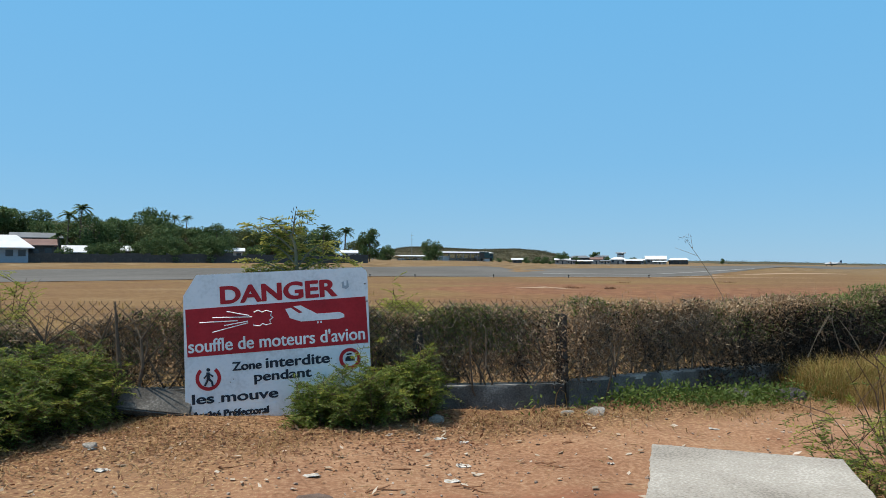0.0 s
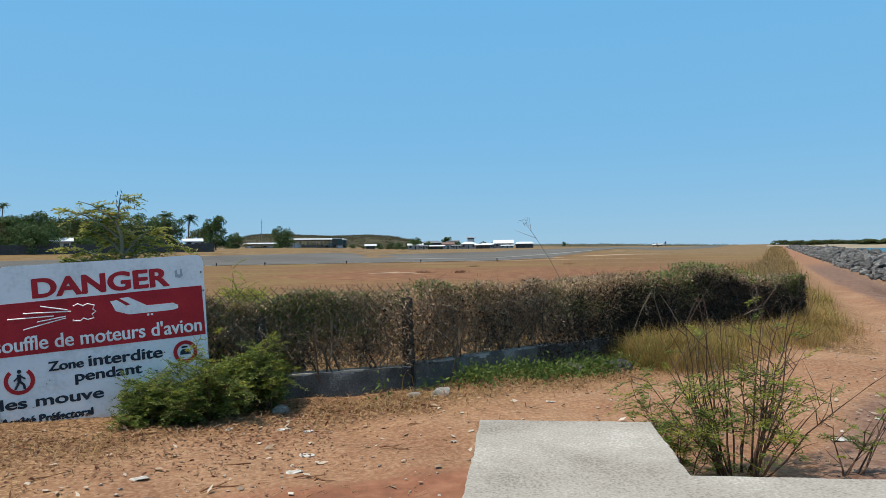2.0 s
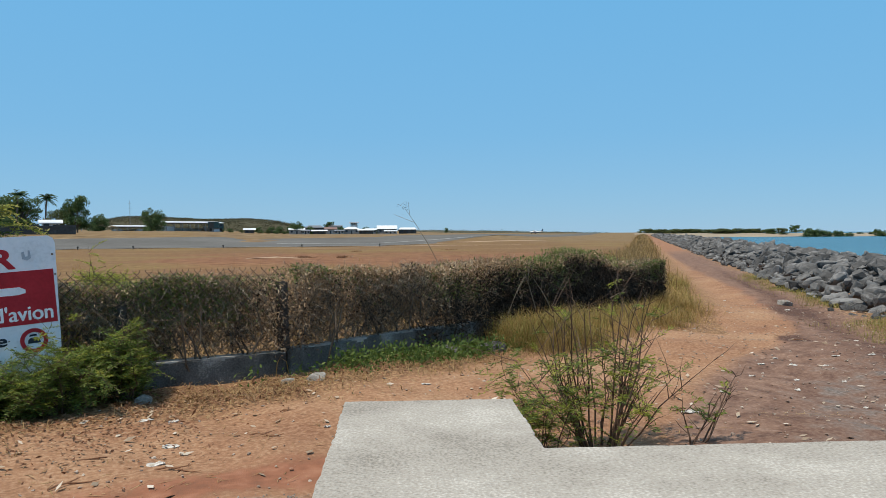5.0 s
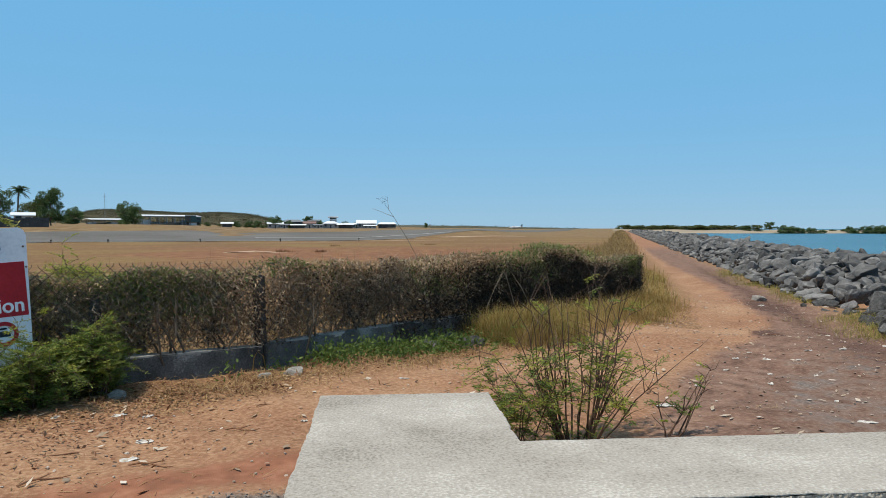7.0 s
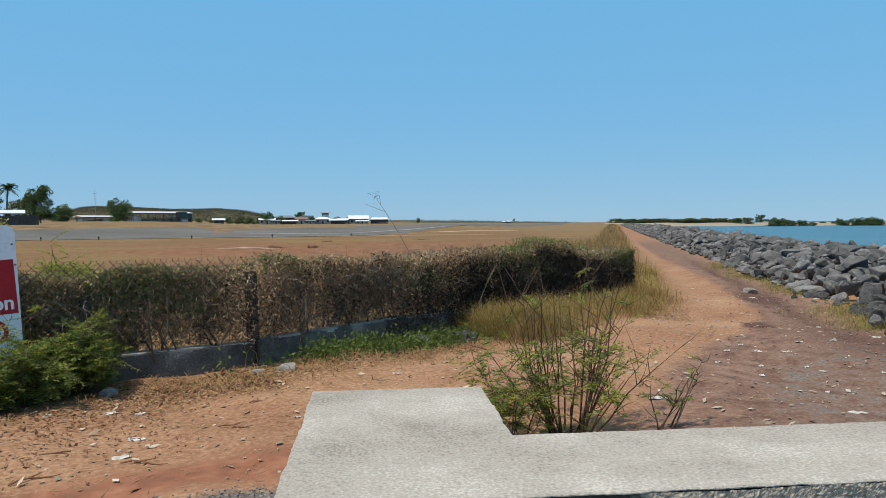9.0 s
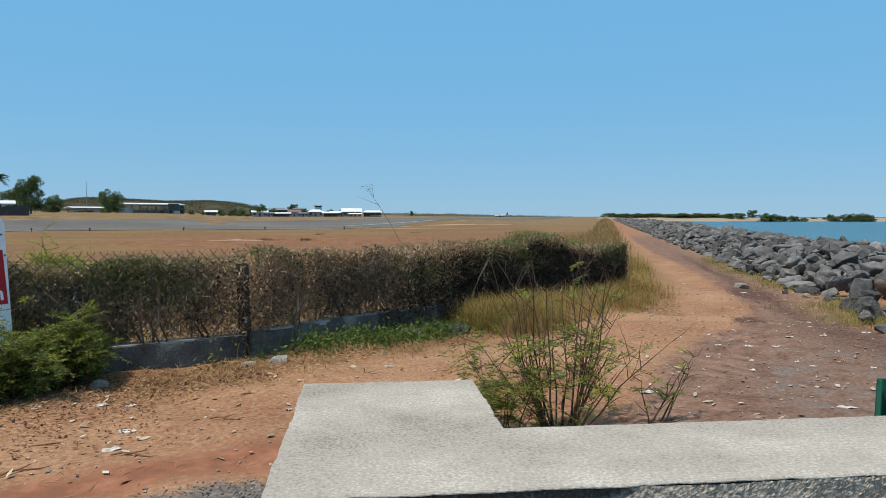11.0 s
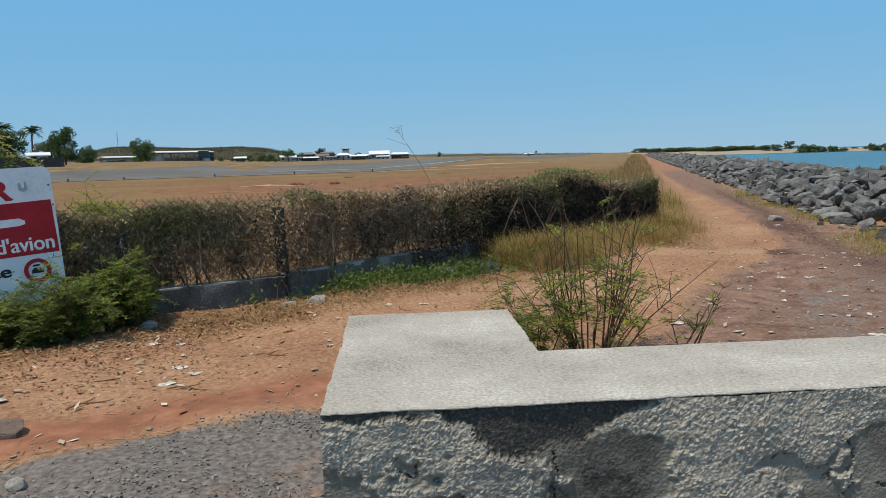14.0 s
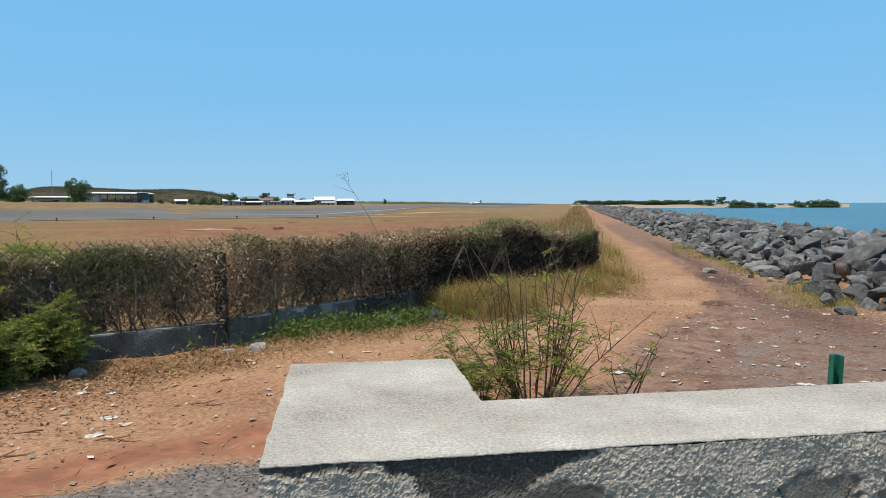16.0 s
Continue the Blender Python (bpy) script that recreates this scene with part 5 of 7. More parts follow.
scatter_blades("verge_tufts", "taller golden tufts before the hedge", p + rng.normal(0, 0.08, p.shape), rng.uniform(0.12, 0.58, len(p)), rng.uniform(0.1, 1.1, len(p)), rng.uniform(0.003, 0.006, len(p)), GRASS_GOLD)
# the overgrown fence line beyond the hedge's end
p = np.concatenate([strip(9000, plan(-0.25, 15.6), plan(-0.1, 38), 0.3), strip(5000, plan(-0.9, 16.5), plan(-0.7, 40), 0.5), strip(7000, plan(-0.1, 38), plan(0.0, 120), 0.4), strip(2500, plan(0.1, 120), plan(0.1, 300), 0.6)])
far_k = np.hypot(p[:, 0], p[:, 1])
tall = 0.75 + 0.3 * np.array([noise.noise(Vector((q[0] * 0.35, q[1] * 0.35, 6))) for q in p])
half_ = rng.random(len(p)) < 0.65
for mat, pick, label in ((DRYGRASS, half_, "tall dry grass along the track's fence line"), (GRASS_GOLD, ~half_, "golden grass along the track's fence line")):
    scatter_blades("track_grass", label, p[pick] + rng.normal(0, 0.06, (pick.sum(), 2)), tall[pick] * rng.uniform(0.55, 1.2, pick.sum()), rng.uniform(0.1, 0.7, pick.sum()), 0.008 + 0.0004 * far_k[pick], mat)
# green creeping weeds by the kerb
p = np.concatenate([strip(3400, (2.0, 7.35), (4.3, 8.15), 0.17), strip(130, (0.9, 7.2), (1.9, 7.2), 0.08), strip(1500, (3.6, 7.9), (6.4, 9.0), 0.25)])
g = Geo()
p = clumped(p, 0.09)
pz = np.column_stack([p, level(p[:, 0], p[:, 1]) + np.abs(rng.normal(0.05, 0.07, len(p)))])
g.leaves(pz, rng.normal(0, 1, (len(p), 3)) + np.array([0, 0, 0.5]), rng.uniform(0.03, 0.075, len(p)), rng.uniform(0.015, 0.03, len(p)))
tagged(part("creeping_weeds", g, GRASS_GREEN), "low green weeds creeping along the kerb", "weeds", kind="stuff")
# straw, upright and lying
p = np.concatenate([strip(4600, (-6, 6.35), (1.4, 7.0), 0.26), strip(3600, (1.2, 6.9), (6.0, 8.1), 0.28), strip(1500, (-5.5, 5.2), (-0.6, 5.9), 0.5)])
p = cleared(clumped(p, 0.12))
scatter_blades("straw_tufts", "dry flattened straw tufts beside the kerb", p, rng.uniform(0.02, 0.1, len(p)), rng.uniform(0.9, 3.2, len(p)), rng.uniform(0.004, 0.009, len(p)), STRAW)
n = 9000
p = np.column_stack([rng.uniform(-5.5, 5.5, n), 8.2 - np.minimum(4.2, rng.exponential(1.5, n))])
p = p[(p[:, 1] < 7.0 + 0.35 * np.maximum(p[:, 0] - 1.4, 0)) & (rng.random(n) < np.where(p[:, 0] < 0.8, 0.8, 0.4))]
a = rng.uniform(0, 2 * math.pi, len(p))
g = Geo()
g.leaves(np.column_stack([p, level(p[:, 0], p[:, 1]) + 0.006]), np.column_stack([np.cos(a), np.sin(a), rng.normal(0, 0.06, len(p))]), rng.uniform(0.03, 0.17, len(p)), rng.uniform(0.003, 0.009, len(p)), np.tile((0, 0, 1.0), (len(p), 1)))
tagged(part("loose_straw", g, STRAW), "loose straw strewn over bare earth", "straw", kind="stuff")
n = 7500
p = np.concatenate([strip(n, (-6, 6.1), (1.4, 6.9), 0.32), strip(1300, (1.2, 6.9), (6.0, 8.2), 0.25), strip(3200, (-5, 5.3), (0.4, 6.0), 0.45)])
p = cleared(p)
g = Geo()
g.leaves(np.column_stack([p, level(p[:, 0], p[:, 1]) + rng.uniform(0.002, 0.03, len(p))]), rng.normal(0, 1, (len(p), 3)) * np.array([1, 1, 0.3]), rng.uniform(0.02, 0.06, len(p)), rng.uniform(0.01, 0.025, len(p)), np.tile((0, 0, 1.0), (len(p), 1)) + rng.normal(0, 0.4, (len(p), 3)))
tagged(part("leaf_litter", g, LITTER), "dead brown leaves lying along the fence", "leaf litter", kind="stuff")
# airfield grass just behind the fence
n = 9000
p = np.column_stack([rng.uniform(-14, 16, n), 7.7 + rng.exponential(5.0, n)])
keep = fence_side(p[:, 0], p[:, 1]) > 0.2
p = p[keep]
scatter_blades("field_grass", "dry golden airfield grass behind the fence", clumped(p, 0.15), rng.uniform(0.12, 0.4, len(p)), rng.uniform(0.2, 0.9, len(p)), rng.uniform(0.008, 0.014, len(p)), GRASS_GOLD)
p = np.concatenate([strip(500, (-0.9, 7.75), (0.3, 7.9), 0.12)])
scatter_blades("field_weeds", "yellow-green weeds showing over the fence", p, rng.uniform(0.8, 1.25, len(p)), rng.uniform(0.05, 0.25, len(p)), 0.014, LEAF_YOUNG)
p = np.concatenate([np.array([polar(b, d).x, polar(b, d).y]) + rng.normal(0, w, (n, 2)) for b, d, n, w in ((12.2, 45, 160, 0.3), (15.2, 44, 200, 0.22), (16.3, 58, 100, 0.25), (24, 62, 100, 0.35))])
scatter_blades("field_tufts", "dark brown dry tufts standing in the airfield grass", p, rng.uniform(0.06, 0.26, len(p)), rng.uniform(0.4, 2.0, len(p)), 0.02, LITTER)
# dry stalks standing out of the hedge
p = np.concatenate([strip(70, FENCE[2], FENCE[3], 0.06, 0.3), strip(30, (-1, 7.75), (1.4, 7.85), 0.06)])
scatter_blades("dry_stalks", "single dry stalks rising out of the hedge", p, rng.uniform(1.05, 1.4, len(p)), rng.uniform(0.02, 0.25, len(p)), 0.008, STRAW)
# weeds at the foot of the stone bank
p = np.concatenate([strip(2600, plan(3.7, 10.5), plan(3.7, 13), 0.3), strip(3500, plan(3.6, 15), plan(3.5, 26), 0.22), strip(500, plan(4.2, 15.5), plan(4.2, 17.5), 0.25)])
scatter_blades("bank_grass", "dry grass at the foot of the stone bank", clumped(p, 0.12), rng.uniform(0.03, 0.17, len(p)), rng.uniform(0.4, 1.8, len(p)), 0.005, GRASS_WEED)


# ---- stones ----
def hull(points, bevel=0.0):
    bm = bmesh.new()
    for q in points:
        bm.verts.new(q)
    res = bmesh.ops.convex_hull(bm, input=list(bm.verts))
    junk = list({e for e in res["geom_interior"] + res["geom_unused"] if isinstance(e, bmesh.types.BMVert)})
    bmesh.ops.delete(bm, geom=junk, context="VERTS")
    if bevel:
        bmesh.ops.bevel(bm, geom=list(bm.edges), offset=bevel, segments=1, affect="EDGES", clamp_overlap=True)
    bmesh.ops.recalc_face_normals(bm, faces=list(bm.faces))
    return bm


def rock_shape(count, sx, sy, sz, bevel):
    q = rng.normal(size=(count, 3))
    q /= np.linalg.norm(q, axis=1, keepdims=True)
    q = np.sign(q) * np.abs(q) ** 0.75
    q /= np.abs(q).max()
    return hull(q * np.array([sx, sy, sz]) * rng.uniform(0.75, 1.0, (count, 1)), bevel)


ROCKS = []
for k in range(14):
    me = Geo().mesh(rock_shape(int(rng.integers(14, 26)), rng.uniform(0.8, 1.3), rng.uniform(0.6, 0.95), rng.uniform(0.42, 0.75), 0.09)).data("boulder", ROCK)
    ROCKS.append(me)
BROWN = ROCKS[3].copy()
BROWN.materials.clear()
BROWN.materials.append(STONE_RED)


def bank_height(r):
    """The stone bank across its width."""
    return 0.52 * float(smooth(3.4, 6.3, r)) - 2.7 * float(smooth(7.2, 11.0, r))


def stone_bank():
    # earth core under the boulders, coloured dark to paint shade in their gaps
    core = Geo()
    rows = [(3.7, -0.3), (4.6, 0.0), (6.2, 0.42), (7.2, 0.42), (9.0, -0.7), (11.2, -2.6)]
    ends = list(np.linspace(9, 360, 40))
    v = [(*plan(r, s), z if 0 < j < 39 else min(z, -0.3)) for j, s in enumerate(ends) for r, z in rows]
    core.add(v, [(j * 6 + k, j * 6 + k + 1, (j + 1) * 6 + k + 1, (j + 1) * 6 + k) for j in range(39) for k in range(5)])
    tagged(part("embankment", core, DARKWALL), "rubble core of the stone bank, darkened for its shaded gaps", "embankment", kind="structure")
    placed = 0
    far = Geo()
    s = 8.6
    while s < 330:
        grow = 1.0 if s < 40 else 1.0 + 0.012 * (s - 40)
        r = 3.75 + (0.7 if s < 10.3 else 0.0)
        while r < 10.5:
            rr_, ss_ = r + rng.normal(0, 0.14), s + rng.normal(0, 0.2) * grow
            size = rng.choice([0.16, 0.26, 0.38, 0.54], p=[0.3, 0.38, 0.22, 0.1] if r > 4.6 else [0.38, 0.42, 0.2, 0.0]) * 0.78 * (0.8 if r < 4.1 else 1.0) * min(grow, 1.5)
            z = bank_height(rr_) + rng.uniform(-0.08, 0.12)
            if r < 4.2:
                z = size * 0.22
            x, y = plan(rr_, ss_)
            turn = Euler((rng.normal(0, 0.45), rng.normal(0, 0.45), rng.uniform(0, 6.28))).to_matrix().to_4x4()
            sc = Matrix.Diagonal((size * rng.uniform(0.9, 1.3), size * rng.uniform(0.85, 1.15), size * rng.uniform(0.8, 1.1), 1))
            m = Matrix.Translation((x, y, z)) @ turn @ sc
            me = ROCKS[int(rng.integers(len(ROCKS)))]
            if placed < 300 and r < 8.6:
                brown = rng.random() < 0.05
                ob = new("boulder", BROWN if brown else me)
                ob.matrix_world = m
                tagged(ob, "brown angular boulder among the grey ones" if brown else "grey angular basalt boulder in the stone bank", "boulder", "boulders of the stone bank")
                placed += 1
            else:
                co = np.array([m @ q.co for q in me.vertices])
                far.add(co, [tuple(f.vertices) for f in me.polygons])
            r += size * rng.uniform(0.95, 1.3) / min(grow, 1.3)
        s += 0.46 * min(grow, 2.2)
    tagged(part("boulder_bank", far, ROCK_STUFF), "long bank of grey basalt boulders along the shore", "boulders", kind="stuff")


stone_bank()


def lone_stone(x, y, size, label, brown=False, flat=0.6):
    ob = new("stone", Geo().mesh(rock_shape(24, 1.1, 0.85, flat, 0.06)).data("stone", STONE_RED if brown else STONE_PALE if "pale" in label or "flat" in label else ROCK))
    flat = 0.38 if "flat" in label else flat
    ob.matrix_world = pose(x, y, ground_at(x, y) + size * flat * 0.35, rng.uniform(-8, 8), rng.uniform(-8, 8), rng.uniform(0, 360)) @ Matrix.Scale(size, 4)
    tagged(ob, label, "stone")


for x, y, size, label in ((4.16, 8.0, 0.2, "grey rounded stone in the grass"), (3.62, 8.05, 0.16, "grey stone among green weeds"), (1.64, 6.98, 0.12, "flat grey stone beside the kerb"),
                          (1.36, 7.06, 0.07, "small pale stone beside the kerb"), (0.03, 6.88, 0.1, "pale stone at the kerb's foot"), (12.4, 10.5, 0.16, "pale stone on the track"),
                          (-1.35, 3.1, 0.1, "grey stone on the gravel"), (0.25, 2.75, 0.07, "pale stone on the gravel"), (-1.15, 3.75, 0.11, "grey stone at the gravel's edge"),
                          (-2.8, 5.75, 0.07, "pale stone in the straw")):
    lone_stone(x, y, size, label)
# slab in the kerb's dark concrete, so that its colour carries the shade
slab = new("kerb_slab", Geo().bevelled((-0.34, -0.06, -0.12), (0.34, 0.06, 0.14), 0.015).data("kerb_slab", KERB))
slab.matrix_world = pose(-2.72, 6.92, ground_at(-2.72, 6.92) + 0.13, -38, 9, 12)
tagged(slab, "broken concrete slab tilted against the kerb, darkened for shade", "concrete slab")
lone_stone(-0.8, 4.4, 0.16, "low brown stone half sunk in red earth", True, 0.26)
lone_stone(-0.61, 3.62, 0.06, "pale stone on the gravel")


def strew(name, label, pts, lo, hi, material, category):
    """Many small stones in one mesh."""
    g = Geo()
    forms = []
    for _ in range(6):
        bm = rock_shape(9, 1, 0.8, 0.65, 0)
        bm.verts.index_update()
        forms.append((np.array([q.co for q in bm.verts]), [[q.index for q in f.verts] for f in bm.faces]))
        bm.free()
    zz = level(pts[:, 0], pts[:, 1])
    for (x, y), z in zip(pts, zz):
        v, f = forms[rng.integers(6)]
        k = lo + (hi - lo) * rng.random() ** 2.5
        a = rng.uniform(0, 6.28)
        c, s_ = math.cos(a), math.sin(a)
        q = v * k
        g.add(np.column_stack([q[:, 0] * c - q[:, 1] * s_ + x, q[:, 0] * s_ + q[:, 1] * c + y, q[:, 2] + z + k * 0.3]), f)
    tagged(part(name, g, material), label, category, kind="stuff")


n = 38000
p = np.column_stack([rng.uniform(-2.2, 1.9, n), rng.uniform(1.6, 4.15, n)])
p = p[(p[:, 1] - 0.08 * p[:, 0] < 3.9 + rng.normal(0, 0.13, n)) & (np.array([noise.noise(Vector((q[0] * 1.6, q[1] * 1.6, 3))) for q in p]) > rng.normal(-0.05, 0.22, n))]
strew("gravel", "loose grey gravel on the road's edge", p, 0.002, 0.014, PEBBLE, "gravel")
n = 4200
p = np.concatenate([np.column_stack([rng.uniform(3.0, 13, n), rng.uniform(2.5, 11, n)]), np.column_stack([rng.uniform(-4, 4, 700), rng.uniform(4, 7, 700)])])
rr_ = p[:, 0] * ACROSS[0] + p[:, 1] * ACROSS[1]
p = p[(rr_ < 4.2) & (fence_side(p[:, 0], p[:, 1]) < -0.6)]
strew("track_stones", "small stones and chips scattered on the earth", p, 0.003, 0.022, CHIP, "stones")


# ---- litter ----
def scrap(x, y, size, label, turn=0.0, curl=0.012):
    """A crumpled scrap of paper with thickness."""
    g, n = Geo(), 7
    edge = [size * (0.8 + 0.35 * noise.noise(Vector((math.cos(a) * 1.5 + x, math.sin(a) * 1.5 + y, 1)))) for a in np.linspace(0, 2 * math.pi, 15)[:-1]]
    v, f = [(0, 0, curl * 0.6)], []
    for ring in (0.5, 1.0):
        for k, a in enumerate(np.linspace(0, 2 * math.pi, 15)[:-1]):
            rad = edge[k] * ring
            v.append((rad * math.cos(a), rad * 0.6 * math.sin(a), 0.004 + curl * ring * abs(noise.noise(Vector((math.cos(a) * 2, math.sin(a) * 2, x + ring)))) * 1.6))
    f += [(0, 1 + k, 1 + (k + 1) % 14) for k in range(14)]
    f += [(1 + k, 15 + k, 15 + (k + 1) % 14, 1 + (k + 1) % 14) for k in range(14)]
    m = len(v)
    v += [(a, b, c - 0.004) for a, b, c in v]
    f += [tuple(q + m for q in reversed(face)) for face in list(f)]
    f += [(15 + k, m + 15 + k, m + 15 + (k + 1) % 14, 15 + (k + 1) % 14) for k in range(14)]
    g.add(v, f)
    ob = part("paper_scrap", g, PAPER)
    ob.matrix_world = pose(x, y, ground_at(x, y), 0, 0, turn)
    tagged(ob, label, "litter", "litter on the ground")


for x, y, size, turn in ((0.09, 5.03, 0.08, 10), (0.2, 5.46, 0.085, -20), (-0.9, 5.0, 0.1, 15), (-2.47, 5.23, 0.09, -10), (0.04, 6.18, 0.08, 5), (0.25, 6.13, 0.06, 30), (-2.79, 5.72, 0.07, 0), (2.6, 6.4, 0.06, -30),
                         (1.34, 5.35, 0.04, 0), (5.3, 3.5, 0.11, -35), (4.17, 4.48, 0.11, -15), (11.5, 9.7, 0.13, 10), (12.2, 11.95, 0.07, 60), (9.88, 9.55, 0.05, 0), (8.34, 7.67, 0.06, 20), (6.43, 5.78, 0.07, 5),
                         (6.94, 6.03, 0.05, 0), (6.75, 5.62, 0.07, -40), (5.83, 5.36, 0.06, 0), (6.21, 5.14, 0.06, 30), (7.01, 5.42, 0.06, 10), (7.46, 5.64, 0.08, -20), (7.83, 5.46, 0.09, 0), (9.18, 6.62, 0.08, 40), (8.32, 6.25, 0.06, 0),
                         (6.59, 4.89, 0.05, 15), (5.82, 4.81, 0.06, 70), (4.96, 4.9, 0.06, 0), (5.75, 4.07, 0.05, 30), (8.9, 5.6, 0.13, 10), (12.12, 8.78, 0.1, 0), (6.85, 4.25, 0.06, 0)):
    scrap(x, y, size * (0.78 if x > 4.5 else 0.92), "crumpled white paper scrap lying on dry earth", turn)


n = 420
p = np.concatenate([np.column_stack([rng.uniform(4, 12, n), rng.uniform(2.6, 9.5, n)]), np.column_stack([rng.uniform(-4, 3, 170), rng.uniform(4.1, 6.8, 170)])])
p = p[(p[:, 0] * ACROSS[0] + p[:, 1] * ACROSS[1] < 4.0) & (fence_side(p[:, 0], p[:, 1]) < -0.5)]
a = rng.uniform(0, 2 * math.pi, len(p))
g = Geo()
g.leaves(np.column_stack([p, level(p[:, 0], p[:, 1]) + 0.012]), np.column_stack([np.cos(a), np.sin(a), rng.normal(0, 0.15, len(p))]), rng.uniform(0.02, 0.1, len(p)), rng.uniform(0.015, 0.05, len(p)), np.tile((0, 0, 1.0), (len(p), 1)) + rng.normal(0, 0.25, (len(p), 3)))
tagged(part("litter_chips", g, CHIP_PALE), "pale chips of wood and paper scattered on the earth", "litter", kind="stuff")


def stick(x, y, length, turn):
    g = Geo()
    pts = [(length * q, 0.03 * math.sin(q * 5 + x), 0.012 + 0.006 * math.sin(q * 7)) for q in np.linspace(0, 1, 6)]
    g.tube(pts, [0.006, 0.006, 0.005, 0.005, 0.004, 0.002], 5)
    g.tube([pts[2], (pts[2][0] + 0.08, 0.07, 0.02)], [0.005, 0.002], 4)
    ob = part("stick", g, LITTER)
    ob.matrix_world = pose(x, y, ground_at(x, y), 0, 0, turn)
    tagged(ob, "dry dark stick lying on the earth", "stick", "sticks on the ground")


for x, y, length, turn in ((0.75, 5.35, 0.25, -12), (0.1, 4.85, 0.3, -25), (-0.5, 4.75, 0.28, 15), (1.1, 5.9, 0.18, 40), (-1.6, 5.2, 0.25, -8), (-0.2, 5.25, 0.22, 160), (4.4, 5.0, 0.3, 20), (8.2, 6.8, 0.22, -15)):
    stick(x, y, length, turn)


def green_post():
    x, y = 3.40, 2.12
    ob = thing("steel_post", "dark green painted steel channel post standing in the earth", "post", pose(x, y, ground_at(x, y), 0, 2, -30))
    part("web", Geo().bevelled((-0.026, -0.004, -0.3), (0.026, 0.004, 0.715), 0.002), GREENPAINT, ob)
    for u in (-0.026, 0.02):
        part("flange", Geo().bevelled((u, -0.045, -0.3), (u + 0.006, -0.0045, 0.715), 0.002), GREENPAINT, ob)


green_post()


# ---- far trees ----
def tree_mesh(height, spread, clumps, leaf, size, trunk_share=0.3):
    """Trunk, limbs and a crown of leaf clumps with gaps; the crown and the wood as two meshes."""
    wood, crown = Geo(), Geo()
    t0 = height * trunk_share
    wood.tube([(0, 0, -0.5), (0.1, 0, t0 * 0.6), (0.05, 0.1, t0), (0, 0, height * 0.7)], [height * 0.03, height * 0.024, height * 0.02, height * 0.006], 7)
    for _ in range(clumps):
        a, h = rng.uniform(0, 6.28), rng.uniform(0.0, 1.0)
        out = spread * math.sqrt(max(0.05, 1 - (1.6 * h - 0.7) ** 2 * 0.55)) * rng.uniform(0.25, 1.0)
        c = Vector((out * math.cos(a), out * math.sin(a), t0 + (height - t0) * h * rng.uniform(0.85, 1.0)))
        wood.tube([(0.05, 0.1, t0 * rng.uniform(0.8, 1.2)), tuple(Vector((0, 0, t0)).lerp(c, 0.55) + Vector((0, 0, 0.3))), tuple(c)], [height * 0.011, height * 0.007, height * 0.002], 4, cap=False)
        k = 170
        rad = spread * rng.uniform(0.26, 0.4)
        off = rng.normal(0, 1, (k, 3))
        off *= (rad * (0.55 + 0.45 * rng.random(k)) / np.linalg.norm(off, axis=1))[:, None] * np.array([1, 1, 0.75])
        crown.leaves(np.array(c) + off, rng.normal(0, 1, (k, 3)), rng.uniform(0.6, 1.3, k) * size, rng.uniform(0.4, 0.7, k) * size)
    return wood.data("trunk", BARK), crown.data("crown", leaf)


FORMS = [tree_mesh(9, 3.9, 40, TREE_DARK, 0.42, 0.2), tree_mesh(8, 3.5, 36, TREE_DARK, 0.4, 0.18), tree_mesh(7, 3.6, 36, TREE_OLIVE, 0.38, 0.14), tree_mesh(5, 3.1, 34, TREE_DARK, 0.34, 0.06)]


def tree(form, place, scale, label, group="trees beyond the airfield", wide=1.0):
    ob = thing("tree", label, "tree", group=group)
    wood, crown = FORMS[form]
    part("trunk", wood, BARK, ob)
    part("crown", crown, TREE_DARK, ob)
    ob.matrix_world = Matrix.Translation(place) @ pose(0, 0, 0, 0, 0, rng.uniform(0, 360)) @ Matrix.Diagonal((scale * wide, scale * wide, scale, 1))


def stood(bearing, far, sink=0.0):
    p = polar(bearing, far)
    return Vector((p.x, p.y, ground_at(p.x, p.y) - sink))


for b, d, f, k, w in ((-33, 165, 0, 1.25, 1.2), (-31, 172, 1, 1.4, 1.2), (-29.3, 178, 0, 1.2, 1.2), (-28, 160, 1, 1.0, 1.1), (-26.6, 165, 2, 1.1, 1.2), (-25, 152, 0, 1.0, 1.15), (-23.6, 158, 1, 1.1, 1.1), (-22.3, 168, 2, 1.15, 1.2),
                      (-21.3, 178, 0, 1.35, 1.0), (-20, 148, 0, 0.85, 1.1), (-18.8, 160, 2, 1.0, 1.1), (-17.5, 150, 1, 0.85, 1.2), (-16.4, 147, 0, 0.8, 1.2), (-15, 165, 2, 1.0, 1.2), (-13.5, 160, 2, 0.95, 1.2), (-12, 158, 1, 0.9, 1.2),
                      (-10.5, 155, 2, 0.85, 1.2), (-9.2, 158, 0, 0.85, 1.0), (-7.7, 156, 1, 0.85, 1.0), (-5.4, 160, 2, 0.65, 1.2), (-4.3, 155, 1, 0.92, 0.85), (-3.0, 215, 3, 0.85, 1.05), (-36, 160, 0, 1.2, 1.2), (-39, 170, 1, 1.3, 1.2), (-43, 165, 0, 1.2, 1.3)):
    tree(f, stood(b, d), k, ("dark green broad tree beyond the airfield", "dark green round tree beyond the airfield", "olive green bushy tree beyond the airfield", "low dark green shrub tree beyond the airfield")[f], wide=w)
